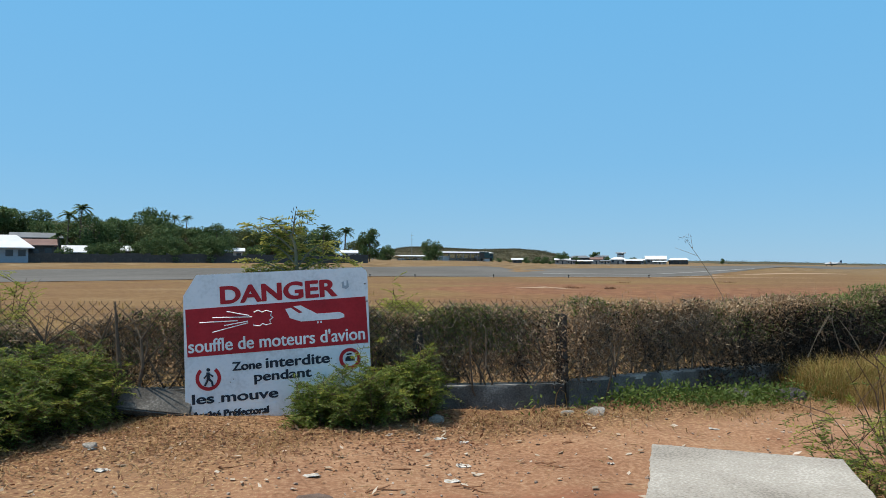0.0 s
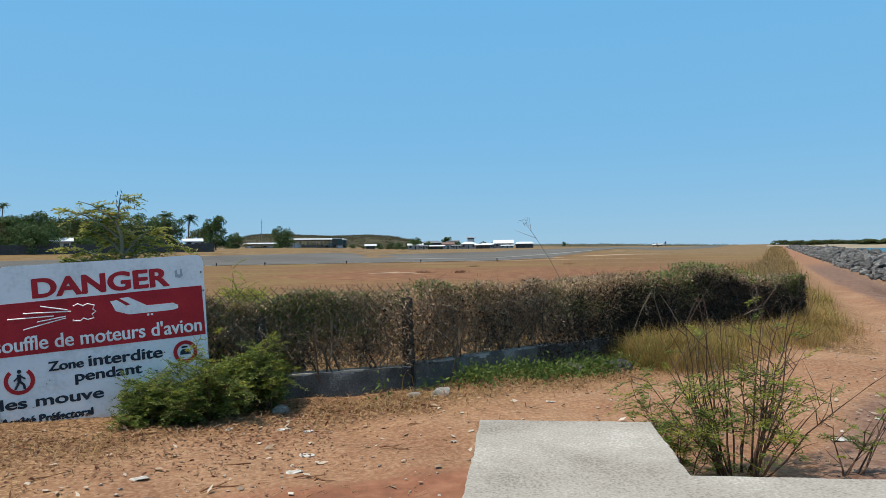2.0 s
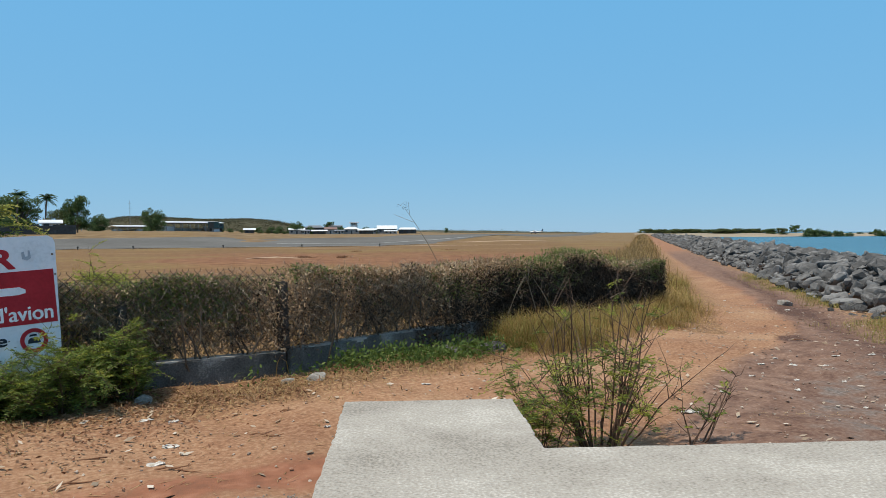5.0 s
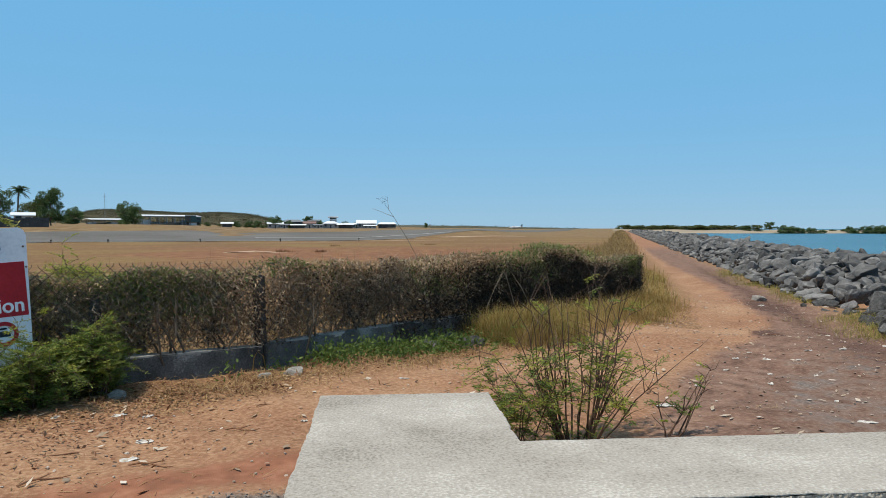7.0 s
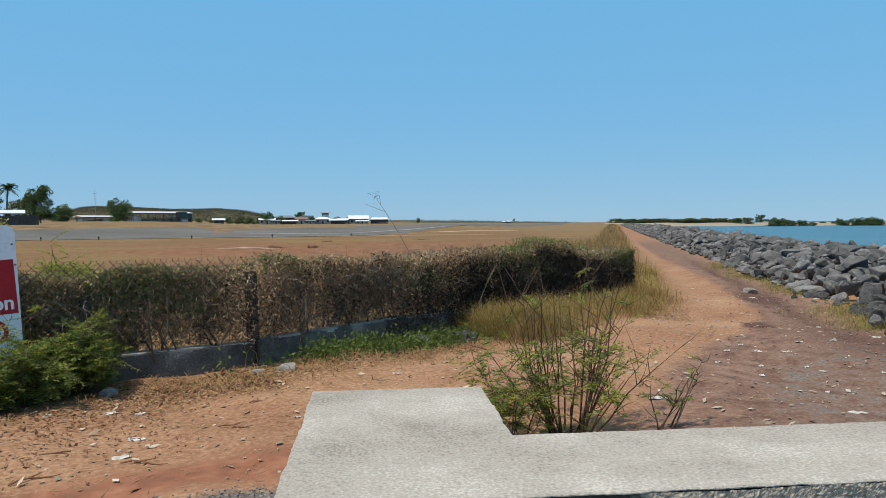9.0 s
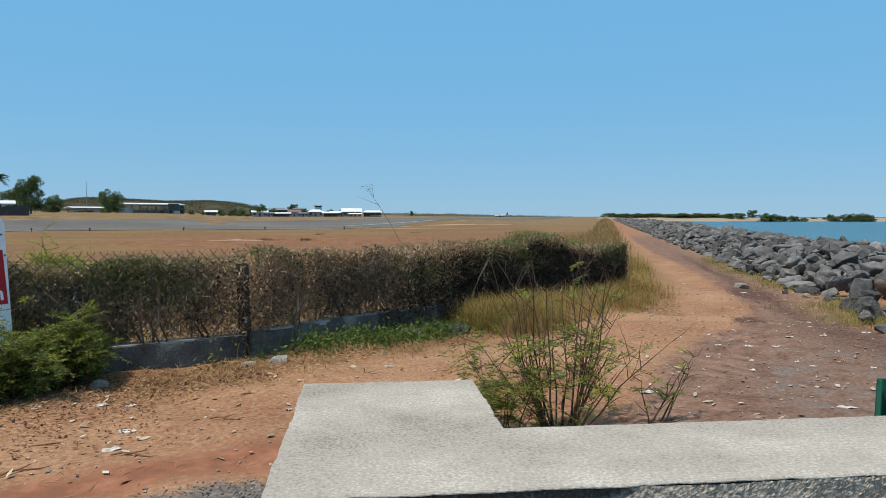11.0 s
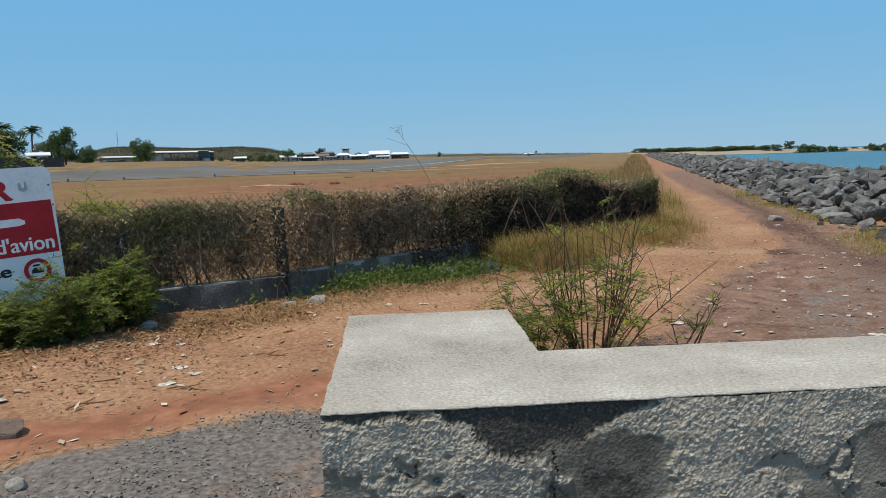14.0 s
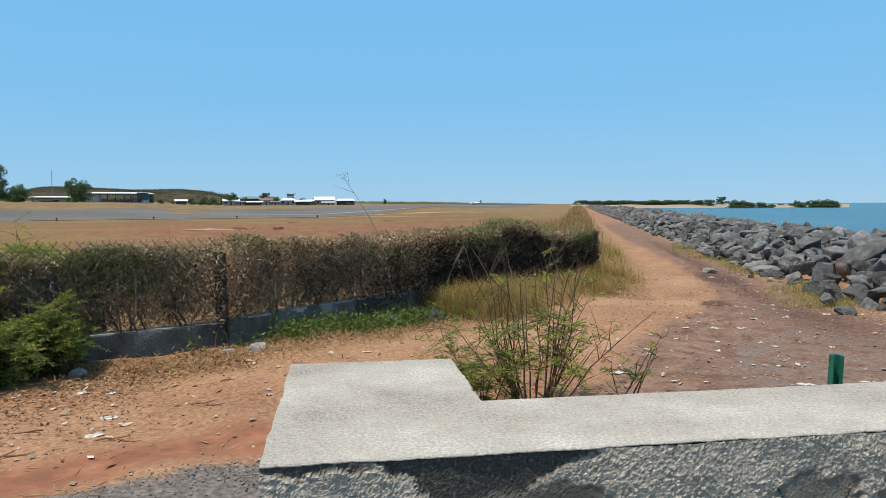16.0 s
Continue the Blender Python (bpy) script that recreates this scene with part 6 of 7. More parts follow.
for b, k in ((-24.9, 0.62), (-23.7, 0.7), (-21.5, 0.78), (-20.0, 0.95), (-17.4, 1.0), (-16.4, 0.9), (-13.6, 0.6), (-26.9, 0.5), (-9.0, 0.6)):
    tree(3, stood(b, 138.2), k, "dark rounded shrub tree before the boundary wall")
tree(3, stood(0.7, 205), 1.12, "dark round tree beside the hangar", wide=0.95)
tree(3, stood(11.6, 470), 1.5, "dark green tree beside the airport buildings")
tree(1, stood(14.2, 500), 1.1, "dark green tree behind the airport buildings")
tree(3, stood(12.6, 476), 1.0, "low dark tree beside the airport buildings")
tree(3, stood(15.1, 476), 0.95, "low dark tree between airport buildings")
tree(3, stood(17.2, 480), 0.9, "dark shrub tree behind airport roofs")
tree(1, stood(23.8, 620), 0.62, "lone dark tree on the far grass", wide=0.8)


for b, d, f, k in ((5.8, 250, 3, 0.28), (6.4, 300, 3, 0.35), (7.3, 310, 2, 0.25), (8.7, 330, 3, 0.4), (9.3, 350, 2, 0.32), (10.0, 380, 3, 0.42), (10.6, 400, 3, 0.36), (11.0, 480, 1, 0.62), (9.6, 540, 1, 0.7), (8.6, 560, 0, 0.6),
                   (10.2, 520, 0, 0.62), (13.6, 505, 1, 0.7), (12.1, 500, 3, 1.1), (18.2, 500, 3, 0.9)):
    tree(f, stood(b, d), k, "low dark scrub tree beside the airport ground", "scrub beside the airport ground", 1.2)


def palm(place, height, label, lean=0.05):
    ob = thing("palm_tree", label, "palm tree", pose(*place), "palm trees")
    wood, leaf = Geo(), Geo()
    top = Vector((height * lean, 0, height))
    wood.tube([(0, 0, -0.4), (height * lean * 0.2, 0, height * 0.4), (height * lean * 0.6, 0, height * 0.75), tuple(top)], [0.2, 0.15, 0.13, 0.12], 7)
    for k in range(26):
        a = 2.4 * k + rng.normal(0, 0.2)
        rise = rng.uniform(-0.7, 1.7)
        way = np.array([math.cos(a), math.sin(a), rise])
        way /= np.linalg.norm(way)
        L, q = rng.uniform(1.7, 2.5), np.linspace(0.08, 1, 12)
        spine = np.array(top) + np.outer(q * L, way) + np.outer(-0.24 * (q * L) ** 2, (0, 0, 1.0))
        side = np.array([-math.sin(a), math.cos(a), 0])
        leaf.tube([tuple(spine[0]), tuple(spine[5]), tuple(spine[11])], [0.05, 0.035, 0.015], 3, cap=False)
        for sgn in (1, -1):
            leaf.leaves(spine, np.tile(side * sgn, (12, 1)) + way * 0.5 + np.array([0, 0, -0.7]), 0.6 * (1 - 0.5 * q), 0.2, np.tile((0, 0, 1.0), (12, 1)) + rng.normal(0, 0.2, (12, 3)))
    part("trunk", wood, BARK, ob)
    part("crown", leaf, TREE_DARK, ob)


for b, d, h, label in ((-26.0, 150, 10.2, "tall dark palm above the tree line"), (-26.8, 152, 9.0, "dark palm beside the taller one"), (-8.1, 150, 7.2, "dark palm behind the airfield wall"), (-6.35, 150, 6.6, "slender palm behind the airfield wall"),
                       (-19.6, 235, 13.5, "small palm on the wooded ridge"), (-18.7, 238, 13.6, "small palm on the wooded ridge"), (-27.4, 146, 5.0, "low palm among the houses"), (-11.5, 152, 5.5, "low palm among the trees")):
    palm(stood(b, d), h, label)


# ---- wooded hills ----
def hill(name, label, b0, b1, far, deep, heights, cards, leaf):
    """A ridge between two bearings, covered with scrub."""
    hs = np.array(heights, float)
    g, n, rows = Geo(), 70, 12
    base = -1.0
    def top(k):
        return float(np.interp(k, np.linspace(0, 1, len(hs)), hs))
    def place(k, q):
        p = polar(b0 + (b1 - b0) * k, far + deep * q)
        h = top(k) * math.sin(math.pi * min(1, max(0, q))) ** 0.8
        return p.x, p.y, base + h + 0.6 * noise.noise(Vector((p.x * 0.04, p.y * 0.04, 0)))
    v = [place(k / n, j / rows) for k in range(n + 1) for j in range(rows + 1)]
    w = rows + 1
    g.add(v, [(k * w + j, k * w + j + 1, (k + 1) * w + j + 1, (k + 1) * w + j) for k in range(n) for j in range(rows)])
    tagged(part(name, g, HILL_LEAF, smooth=True), label, "hill", kind="structure")
    c = Geo()
    seeds = np.array([place(rng.random(), rng.uniform(0.02, 0.62)) for _ in range(cards // 40)])
    size = far / 300
    p = seeds[rng.integers(0, len(seeds), cards)] + rng.normal(0, 1.0, (cards, 3)) * np.array([1.9, 1.9, 0.8 if far < 400 else 0.22]) * size
    c.leaves(p, rng.normal(0, 1, (cards, 3)), rng.uniform(0.3, 0.65, cards) * size * (1 if far < 400 else 0.7), rng.uniform(0.25, 0.45, cards) * size * (1 if far < 400 else 0.7))
    tagged(part("hill_woods", c, leaf), "dense scrub and trees covering the hill", "woods", kind="stuff")


hill("hill_1", "wooded green ridge behind the village", -48, -11.5, 200, 130, [20.5, 22, 21.5, 19, 15.5, 16.5, 15, 12.5, 7], 120000, TREE_OLIVE)
hill("hill_2", "low olive scrub hill behind the airfield", -4.5, 12.8, 560, 240, [9, 14, 18.6, 18.6, 17.3, 16.4, 16.2, 17, 15.4, 11.5, 5], 90000, HILL_LEAF)
hill("hill_3", "very low distant rise beyond the runway", 14, 37, 1250, 600, [3, 8, 9.5, 9, 7.5, 5.5, 3.5, 1], 5000, HILL_LEAF)


# ---- houses, hangar, airport ----
def building(name, label, bearing, far, width, depth, wall_h, roof_h, wall_m, roof_m, face=None, windows=3, hip=0.0, over=0.5, base=None, door=True, group="", gable_side=False):
    """A house: four walls, pitched roof with eaves, door and windows set in frames."""
    p = polar(bearing, far)
    z = ground_at(p.x, p.y) if base is None else base
    turn = -bearing if face is None else face
    ob = thing(name, label, "building", pose(p.x, p.y, z, 0, 0, turn), group)
    hw, hd = width / 2, depth / 2
    for a, b in (((-hw, -hd, -0.5), (hw, -hd + 0.2, wall_h)), ((-hw, hd - 0.2, -0.5), (hw, hd, wall_h)), ((-hw, -hd + 0.2, -0.5), (-hw + 0.2, hd - 0.2, wall_h)), ((hw - 0.2, -hd + 0.2, -0.5), (hw, hd - 0.2, wall_h))):
        part("wall", Geo().box(a, b), wall_m, ob)
    rw, rd = hw + over, hd + over
    t = 0.14
    if gable_side:
        ridge = [(0, -rd + hip, wall_h + roof_h), (0, rd - hip, wall_h + roof_h)]
        e = [(-rw, -rd, wall_h - 0.05), (rw, -rd, wall_h - 0.05), (rw, rd, wall_h - 0.05), (-rw, rd, wall_h - 0.05)]
        faces = [(0, 4, 5, 3), (1, 2, 5, 4), (0, 1, 4), (2, 3, 5)]
    else:
        ridge = [(-rw + hip, 0, wall_h + roof_h), (rw - hip, 0, wall_h + roof_h)]
        e = [(-rw, -rd, wall_h - 0.05), (rw, -rd, wall_h - 0.05), (rw, rd, wall_h - 0.05), (-rw, rd, wall_h - 0.05)]
        faces = [(0, 1, 5, 4), (2, 3, 4, 5), (3, 0, 4), (1, 2, 5)]
    v = e + ridge
    v2 = [(a, b, c - t) for a, b, c in v]
    edge = [(0, 6, 7, 1), (1, 7, 8, 2), (2, 8, 9, 3), (3, 9, 6, 0)]
    part("roof", Geo().add(v + v2, faces + [tuple(q + 6 for q in reversed(f)) for f in faces] + edge), roof_m, ob)
    if windows:
        gap = width / (windows + (1 if door else 0))
        for k in range(windows + (1 if door else 0)):
            cx = -hw + gap * (k + 0.5)
            if door and k == windows // 2:
                part("door", Geo().box((cx - 0.45, -hd - 0.04, 0.0), (cx + 0.45, -hd - 0.003, min(2.1, wall_h - 0.2))), PANE, ob)
                continue
            w2, z0, z1 = min(0.7, gap * 0.3), wall_h * 0.35, wall_h * 0.8
            wn_ = part("window", Geo().box((cx - w2 - 0.08, -hd - 0.05, z0 - 0.08), (cx + w2 + 0.08, -hd - 0.003, z1 + 0.08)), wall_m, ob)
            part("pane", Geo().box((cx - w2, -hd - 0.07, z0), (cx + w2, -hd - 0.052, z1)), PANE, wn_)
    return ob


building("house", "pale house with a wide white sheet roof", -31.1, 140, 9.0, 9, 2.3, 2.2, PLASTER_BLUE, ROOF_WHITE, windows=4, hip=2.5, over=0.9, base=1.9)
building("house", "dark house with a brown sheet roof", -28.7, 144, 5.5, 6, 2.9, 1.1, DARKWALL, ROOF_BROWN, windows=2, base=1.9)
building("house", "grey house with a dark roof under trees", -28.7, 156, 8, 6, 4.6, 1.0, DARKWALL, ROOF_GREY, windows=3, base=1.9)
building("shed", "small shed with a white sheet roof", -26.3, 143, 3.2, 4, 2.0, 1.2, DARKWALL, ROOF_WHITE, windows=1, base=1.6)
building("shed", "low shed with a pale patched roof", -22.6, 146, 3.2, 4, 2.9, 0.9, DARKWALL, ROOF_WHITE, windows=2, base=1.1)
building("shed", "tiny pale shed between trees", -15.0, 146, 3.0, 3, 2.4, 0.6, PLASTER, ROOF_WHITE, windows=1, base=1.7)
building("shed", "white-roofed shed behind the airfield wall", -6.0, 142, 2.8, 3, 2.0, 0.5, PLASTER, ROOF_WHITE, windows=1, base=1.8)


def field_wall():
    wall = tagged(new("wall_field"), "long dark stained boundary wall behind the airfield", "wall", kind="structure")
    b = -44.0
    while b < -4.9:
        p, q = polar(b, 136), polar(b + 1.2, 136)
        w = q - p
        g = Geo().box((0, -0.12, -0.5), (w.length - 0.03, 0.12, 1.55 + 0.12 * rng.normal()))
        g.box((-0.15, -0.16, -0.5), (0.12, 0.16, 1.75))
        ob = part("wall_panel", g, DARKWALL, wall)
        ob.matrix_world = pose(p.x, p.y, ground_at(p.x, p.y), 0, 0, math.degrees(math.atan2(w.y, w.x)))
        b += 1.2


field_wall()


def hangar(name, label, bearing, far, width, depth, height, rise, posts, base, roof_m, closed=0.4, turn=20):
    p = polar(bearing, far)
    ob = thing(name, label, "hangar", pose(p.x, p.y, base, 0, 0, turn - bearing))
    hw, hd = width / 2, depth / 2
    for k in range(posts):
        x = -hw + width * k / (posts - 1)
        for y in (-hd, hd):
            part("post", Geo().bevelled((x - 0.12, y - 0.12, -0.6), (x + 0.12, y + 0.12, height), 0.02), STEEL, ob)
    v = [(-hw - 0.8, -hd - 0.8, height), (hw + 0.8, -hd - 0.8, height), (hw + 0.8, hd + 0.8, height), (-hw - 0.8, hd + 0.8, height), (-hw - 0.8, 0, height + rise), (hw + 0.8, 0, height + rise)]
    v2 = [(a, b, c - 0.16) for a, b, c in v]
    f = [(0, 1, 5, 4), (2, 3, 4, 5)]
    part("roof", Geo().add(v + v2, f + [tuple(q + 6 for q in reversed(t)) for t in f] + [(0, 6, 7, 1), (2, 8, 9, 3), (0, 4, 10, 6), (4, 3, 9, 10), (1, 7, 11, 5), (5, 11, 8, 2)]), roof_m, ob)
    part("back_wall", Geo().box((-hw, hd - 0.3, -0.6), (hw, hd - 0.15, height * 0.42)), PLASTER, ob)
    part("beam", Geo().box((-hw, -hd - 0.1, height - 0.36), (hw, -hd + 0.1, height - 0.18)), DARKWALL, ob)
    part("side_room", Geo().box((hw - width * closed * 0.5, -hd + 0.4, -0.6), (hw - 0.2, hd - 0.4, height * 0.6)), PLASTER, ob)
    part("side_room", Geo().box((-hw + 0.3, -hd + 0.6, -0.6), (-hw + width * 0.16, hd - 0.4, height * 0.6)), PLASTER, ob)


hangar("hangar", "open hangar with a white sheet roof on posts", 3.4, 220, 16.0, 8, 2.75, 0.42, 8, 2.3, ROOF_WHITE, 0.3)
hangar("hangar", "small low shed with a white roof on posts", -0.9, 222, 7.6, 5, 1.7, 0.35, 4, 2.3, ROOF_WHITE, 0.6)
building("shed", "tiny white-roofed hut on the far grass", 7.9, 240, 3.2, 2.5, 1.0, 0.45, DARKWALL, ROOF_WHITE, windows=1, base=2.1)


def truck():
    """A dark teal box truck parked at the hangar's end."""
    p = polar(5.25, 208)
    ob = thing("truck", "dark teal box truck parked beside the hangar", "truck", pose(p.x, p.y, ground_at(p.x, p.y), 0, 0, -5))
    body = part("box_body", Geo().bevelled((-1.7, -1.1, 0.8), (1.2, 1.1, 2.7), 0.06), TEAL, ob)
    part("rear_door", Geo().box((-1.5, -1.13, 1.0), (-0.2, -1.103, 2.5)), DARKWALL, body)
    cab = part("cab", Geo().bevelled((1.25, -1.05, 0.7), (2.5, 1.05, 2.2), 0.12), TEAL, ob)
    part("side_window", Geo().box((1.5, -1.08, 1.45), (2.2, -1.053, 2.0)), PANE, cab)
    part("chassis", Geo().box((-1.7, -0.5, 0.55), (2.4, 0.5, 0.8)), STEEL, ob)
    for x in (-1.0, 1.8):
        for y in (-0.95, 0.95):
            part("wheel", Geo().tube([(x, y - 0.14, 0.42), (x, y + 0.14, 0.42)], 0.42, 12), RUBBER, ob)


TEAL = surface("dark_teal_paint", [(0.015, 0.05, 0.06), (0.03, 0.08, 0.09)], 2, 12, 0.5, 0)
truck()


def runway_light(bearing, far):
    p = polar(bearing, far)
    ob = thing("runway_light", "small dark edge light on a stub beside the runway", "runway light", pose(p.x, p.y, ground_at(p.x, p.y)), "runway edge lights")
    part("stub", Geo().tube([(0, 0, -0.1), (0, 0, 0.22)], 0.045, 8), DARKWALL, ob)
    part("lamp_head", Geo().tube([(0, 0, 0.22), (0, 0, 0.27), (0, 0, 0.36)], [0.08, 0.1, 0.06], 8), DARKWALL, ob)


for b_, d_ in ((-4.3, 80), (-0.6, 79), (5.9, 79), (12.0, 79), (18.3, 81)):
    runway_light(b_, d_)

Z_AIR = 1.5
building("terminal_building", "airport building with a grey roof", 11.6, 470, 10, 10, 2.9, 1.2, HALL_WALL, ROOF_WHITE, windows=2, base=Z_AIR)
building("terminal_building", "two-storey airport building with a dark roof", 13.0, 490, 13, 12, 4.5, 1.5, DARKWALL, ROOF_GREY, windows=2, base=Z_AIR, hip=3)
building("terminal_building", "small pale airport building with a brown roof", 14.3, 480, 8, 9, 3.3, 1.4, HALL_WALL, ROOF_BROWN, windows=2, base=Z_AIR)
building("terminal_building", "airport building with a white roof", 16.0, 470, 10, 10, 3.2, 1.5, HALL_WALL, ROOF_WHITE, windows=2, base=Z_AIR, hip=3)
building("terminal_building", "pale airport building with a white roof", 17.6, 465, 7, 9, 2.7, 0.9, HALL_WALL, ROOF_WHITE, windows=2, base=Z_AIR)
building("terminal_building", "airport hall with a broad white roof", 18.9, 475, 13, 14, 3.3, 2.3, HALL_WALL, ROOF_WHITE, windows=2, base=Z_AIR, gable_side=False)
building("terminal_building", "airport shed with a long white roof", 20.6, 480, 12, 10, 2.9, 1.3, DARKWALL, ROOF_WHITE, windows=2, base=Z_AIR, hip=1.5)
building("terminal_building", "small grey airport hut", 12.3, 462, 5, 5, 2.2, 0.7, HALL_WALL, ROOF_GREY, windows=2, base=Z_AIR)
building("terminal_building", "low pale airport annex", 15.0, 462, 6, 5, 2.1, 0.6, HALL_WALL, ROOF_GREY, windows=2, base=Z_AIR)
building("terminal_building", "low white airport annex", 19.2, 460, 8, 4, 1.7, 0.5, HALL_WALL, ROOF_WHITE, windows=2, base=Z_AIR)
building("terminal_building", "tall grey airport block behind the halls", 14.7, 500, 9, 9, 5.4, 0.8, HALL_WALL, ROOF_GREY, windows=2, base=Z_AIR)
# closed walls in a dark colour stand for the shade under open roofs
building("terminal_building", "airport hall with a white roof, walls dark as shaded openings", 17.2, 455, 9, 6, 2.3, 0.9, DARKWALL, ROOF_WHITE, windows=0, base=Z_AIR, over=1.2)
building("terminal_building", "shelter with a pale roof, walls dark as shaded openings", 13.4, 455, 8, 6, 2.0, 0.7, DARKWALL, ROOF_WHITE, windows=0, base=Z_AIR, over=1.2)


def control_tower():
    p = polar(16.2, 485)
    ob = thing("control_tower", "squat control tower with a glazed cab and white roof", "tower", pose(p.x, p.y, Z_AIR, 0, 0, -16))
    part("shaft", Geo().bevelled((-2.4, -2.4, -0.6), (2.4, 2.4, 6.4), 0.1), PLASTER, ob)
    for k in range(4):
        part("pane", Geo().box((-2.2, -0.05, 6.4), (2.2, 0.05, 7.3), Matrix.Rotation(math.pi / 2 * k, 4, "Z") @ Matrix.Translation((0, -2.3, 0))), PANE, ob)
    part("roof", Geo().bevelled((-3.4, -3.4, 7.3), (3.4, 3.4, 8.2), 0.15), ROOF_WHITE, ob)


control_tower()


def mast(bearing, far, height, label):
    p = stood(bearing, far)
    ob = thing("antenna_mast", label, "mast", pose(*p), "antenna masts")
    part("pole", Geo().tube([(0, 0, -0.4), (0, 0, height)], [0.14, 0.07], 6), STEEL, ob)
    for k in (0.75, 0.9):
        part("crossbar", Geo().tube([(-0.6, 0, height * k), (0.6, 0, height * k)], 0.04, 4), STEEL, ob)


mast(-0.8, 300, 12.2, "thin grey antenna mast behind the hangar")
mast(-4.05, 260, 12.5, "thin grey antenna mast behind the trees")


# ---- the aircraft, rolled out far down the runway ----
def aircraft():
    p = polar(31.2, 640)
    ob = thing("light_aircraft", "white high-wing propeller aircraft with dark blue belly on the runway", "aircraft", pose(p.x, p.y, ground_at(p.x, p.y) + 0.04, 0, 0, 52))
    def lofted(rows, n=14):
        g = Geo()
        v = [(rx * math.cos(2 * math.pi * k / n), y, z + rz * math.sin(2 * math.pi * k / n)) for y, z, rx, rz in rows for k in range(n)]
        f = [(j * n + k, j * n + (k + 1) % n, (j + 1) * n + (k + 1) % n, (j + 1) * n + k) for j in range(len(rows) - 1) for k in range(n)]
        return g.add(v, f + [tuple(range(n))[::-1], tuple(range((len(rows) - 1) * n, len(rows) * n))])
    part("fuselage", lofted([(-6.2, 2.3, 0.12, 0.2), (-4.5, 2.1, 0.45, 0.5), (-2, 1.85, 0.75, 0.8), (2, 1.8, 0.8, 0.85), (4, 1.75, 0.65, 0.7), (5.6, 1.7, 0.4, 0.42)]), PLANE_WHITE, ob, smooth=True)
    part("belly", lofted([(-5.0, 1.75, 0.3, 0.2), (-2, 1.35, 0.72, 0.45), (2, 1.25, 0.76, 0.45), (5.0, 1.4, 0.42, 0.25)]), PLANE_BLUE, ob, "dark blue underside", smooth=True)
    for sgn in (1, -1):
        w = [(0, 2.2, 2.62), (0, 0.5, 2.62), (sgn * 7.9, 0.7, 2.95), (sgn * 7.9, 1.8, 2.95)]
        part("wing", Geo().add(w + [(a, b, c + 0.16) for a, b, c in w], [(0, 1, 2, 3), (7, 6, 5, 4), (0, 4, 5, 1), (1, 5, 6, 2), (2, 6, 7, 3), (3, 7, 4, 0)]), PLANE_WHITE, ob)
        part("strut", Geo().tube([(sgn * 0.7, 1.3, 1.2), (sgn * 3.3, 1.3, 2.7)], 0.07, 6), PLANE_WHITE, ob)
        part("tailplane", Geo().box((min(0, sgn * 3.1), -6.2, 2.5), (max(0, sgn * 3.1), -5.1, 2.62)), PLANE_WHITE, ob)
        part("gear_leg", Geo().tube([(sgn * 0.5, 0.6, 1.1), (sgn * 1.7, 0.6, 0.35)], 0.08, 6), STEEL, ob)
        part("wheel", Geo().tube([(sgn * 1.6, 0.6, 0.34), (sgn * 1.85, 0.6, 0.34)], 0.34, 12), RUBBER, ob)
    part("fin", Geo().add([(s_, y, z) for s_ in (-0.07, 0.07) for y, z in ((-6.3, 2.4), (-4.4, 2.4), (-5.6, 4.5), (-6.5, 4.5))], [(0, 1, 2, 3), (7, 6, 5, 4), (0, 4, 5, 1), (1, 5, 6, 2), (2, 6, 7, 3), (3, 7, 4, 0)]), PLANE_BLUE, ob)
    part("nose_leg", Geo().tube([(0, 4.3, 1.2), (0, 4.4, 0.3)], 0.07, 6), STEEL, ob)
    part("wheel", Geo().tube([(-0.1, 4.4, 0.3), (0.1, 4.4, 0.3)], 0.3, 12), RUBBER, ob)
    for a in (90, 210, 330):
        part("propeller_blade", Geo().tube([(0, 5.7, 1.7), (1.3 * math.cos(radians(a)), 5.7, 1.7 + 1.3 * math.sin(radians(a)))], [0.08, 0.04], 5), RUBBER, ob)
    part("spinner", lofted([(5.55, 1.7, 0.25, 0.25), (5.8, 1.7, 0.18, 0.18), (6.0, 1.7, 0.04, 0.04)], 10), PLANE_WHITE, ob)


aircraft()


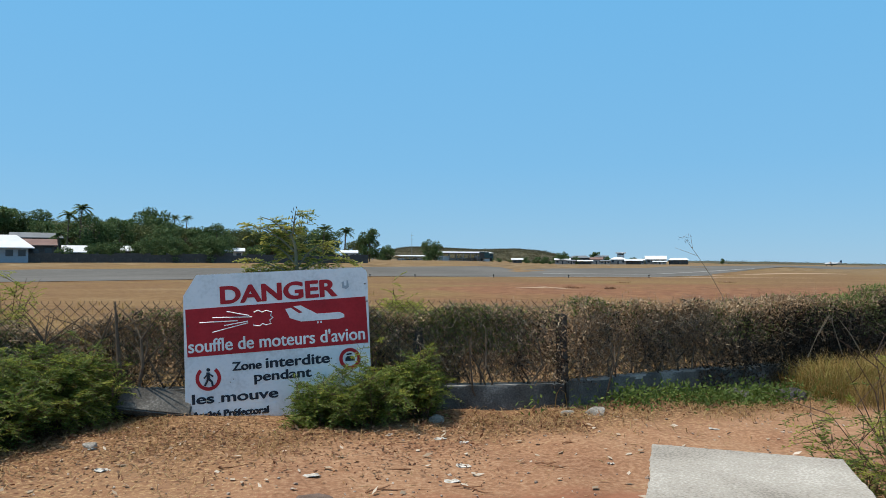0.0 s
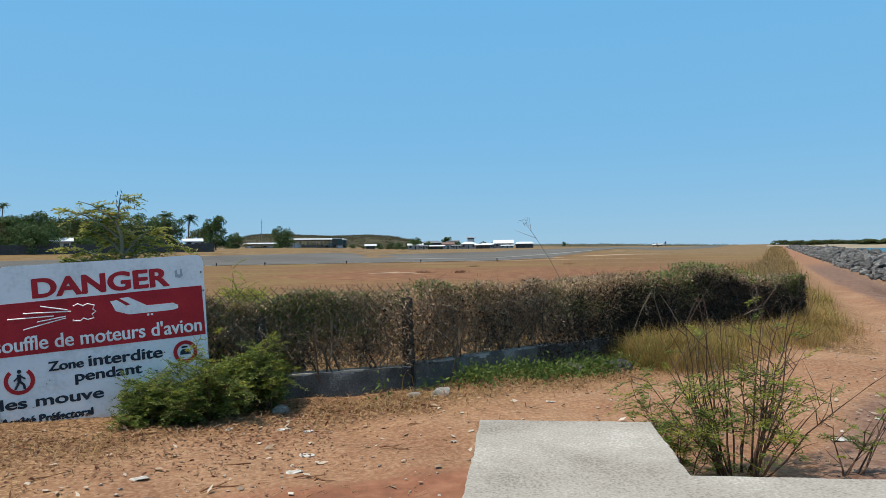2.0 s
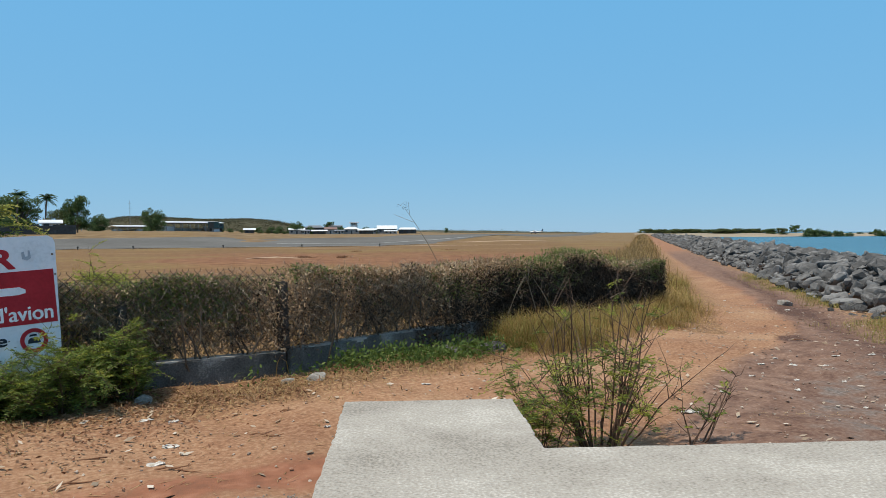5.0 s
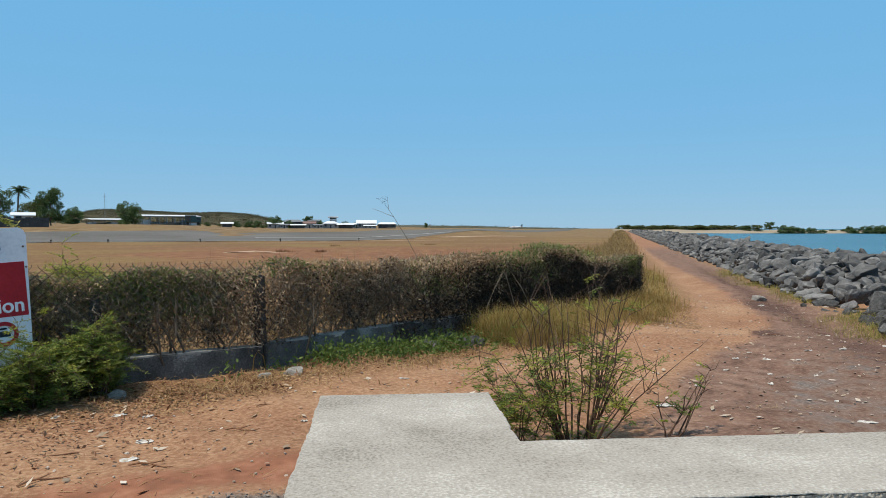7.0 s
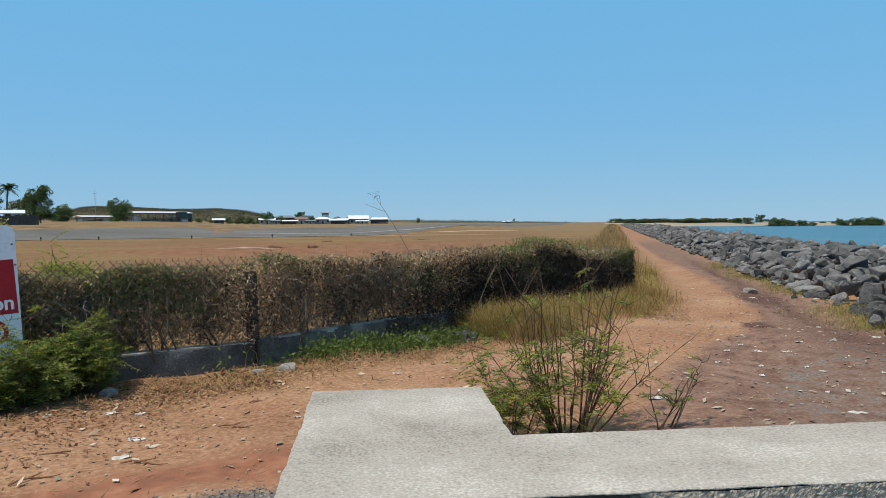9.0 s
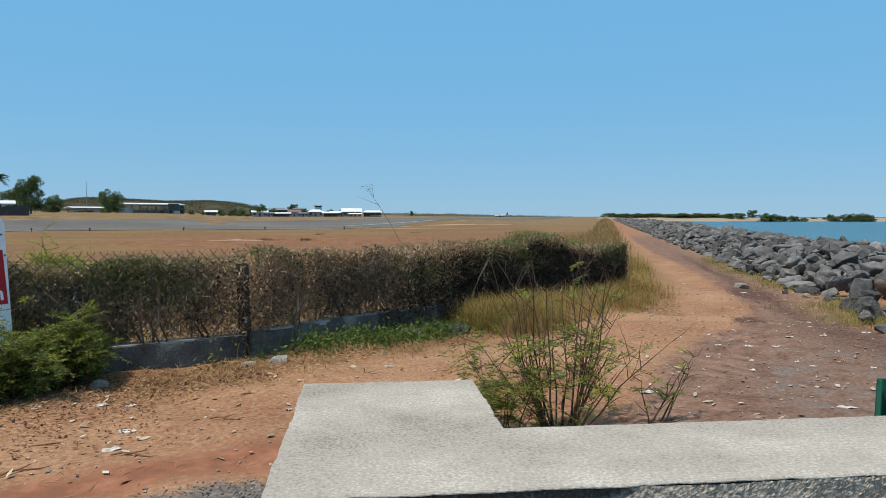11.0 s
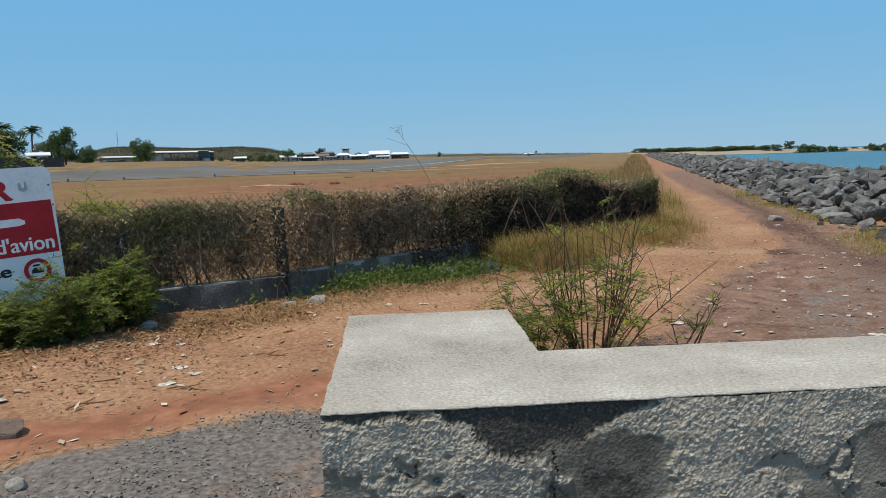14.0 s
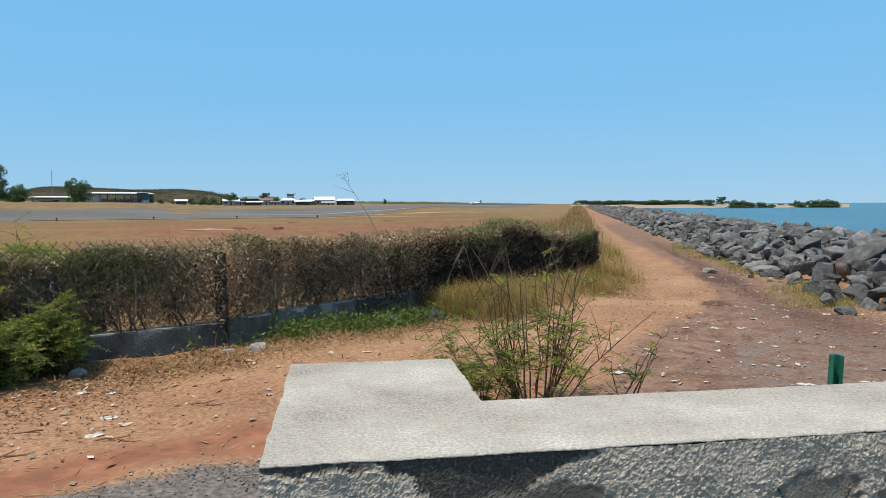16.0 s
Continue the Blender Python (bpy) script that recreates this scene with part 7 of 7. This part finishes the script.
# ---- far shore across the water ----
def far_shore():
    g = Geo()
    rows, n = 6, 60
    v = []
    for k in range(n + 1):
        b = 39.0 + 20.0 * k / n
        d0 = 440 + 60 * (k / n) + 10 * math.sin(k * 0.4)
        hgt = 0.75 - 0.5 * (k / n) + 0.15 * math.sin(k * 0.55)
        for j in range(rows + 1):
            p = polar(b, d0 + 22 * j)
            v.append((p.x, p.y, -2.3 + (hgt + 2.2) * math.sin(math.pi * min(1, (j + 0.001) / rows)) ** 0.7))
    w = rows + 1
    g.add(v, [(k * w + j, k * w + j + 1, (k + 1) * w + j + 1, (k + 1) * w + j) for k in range(n) for j in range(rows)])
    tagged(part("sandbank", g, SAND, smooth=True), "pale sand spit across the lagoon", "beach", kind="structure")
    spit = [(40.0 + 0.36 * k + rng.normal(0, 0.12), 520, 2, rng.uniform(0.5, 0.78), 1.7, -0.7) for k in range(25)]
    spit += [(48.9, 505, 1, 0.62, 1.5, -0.6), (49.6, 505, 2, 0.72, 1.3, -0.6), (50.5, 540, 1, 0.85, 1.0, 0.3), (51.3, 470, 3, 1.15, 1.2, -1.9), (51.9, 472, 3, 1.05, 1.2, -1.9), (52.6, 475, 3, 0.85, 1.3, -1.9),
             (53.3, 478, 3, 0.85, 1.3, -1.9), (53.9, 480, 3, 0.6, 1.3, -1.9), (54.6, 520, 2, 0.3, 1.8, -0.9), (55.3, 520, 2, 0.32, 1.8, -0.9), (55.7, 510, 3, 0.95, 0.9, -1.5), (56.1, 490, 3, 0.8, 1.2, -1.9),
             (56.6, 488, 3, 1.05, 1.0, -1.9), (57.1, 488, 3, 1.1, 1.1, -1.9), (57.6, 488, 3, 1.15, 1.0, -1.9), (58.1, 488, 3, 1.0, 0.9, -1.9)]
    for b, d, f, k, wide, z in spit:
        p = polar(b, d)
        tree(f, Vector((p.x, p.y, z - 0.3)), k * 0.88, ("dark green tree on the far sand spit", "round green tree on the far sand spit", "olive scrub on the far sand spit", "dark mangrove bush at the water's edge")[f], "bushes on the far shore", wide * 1.3)


far_shore()
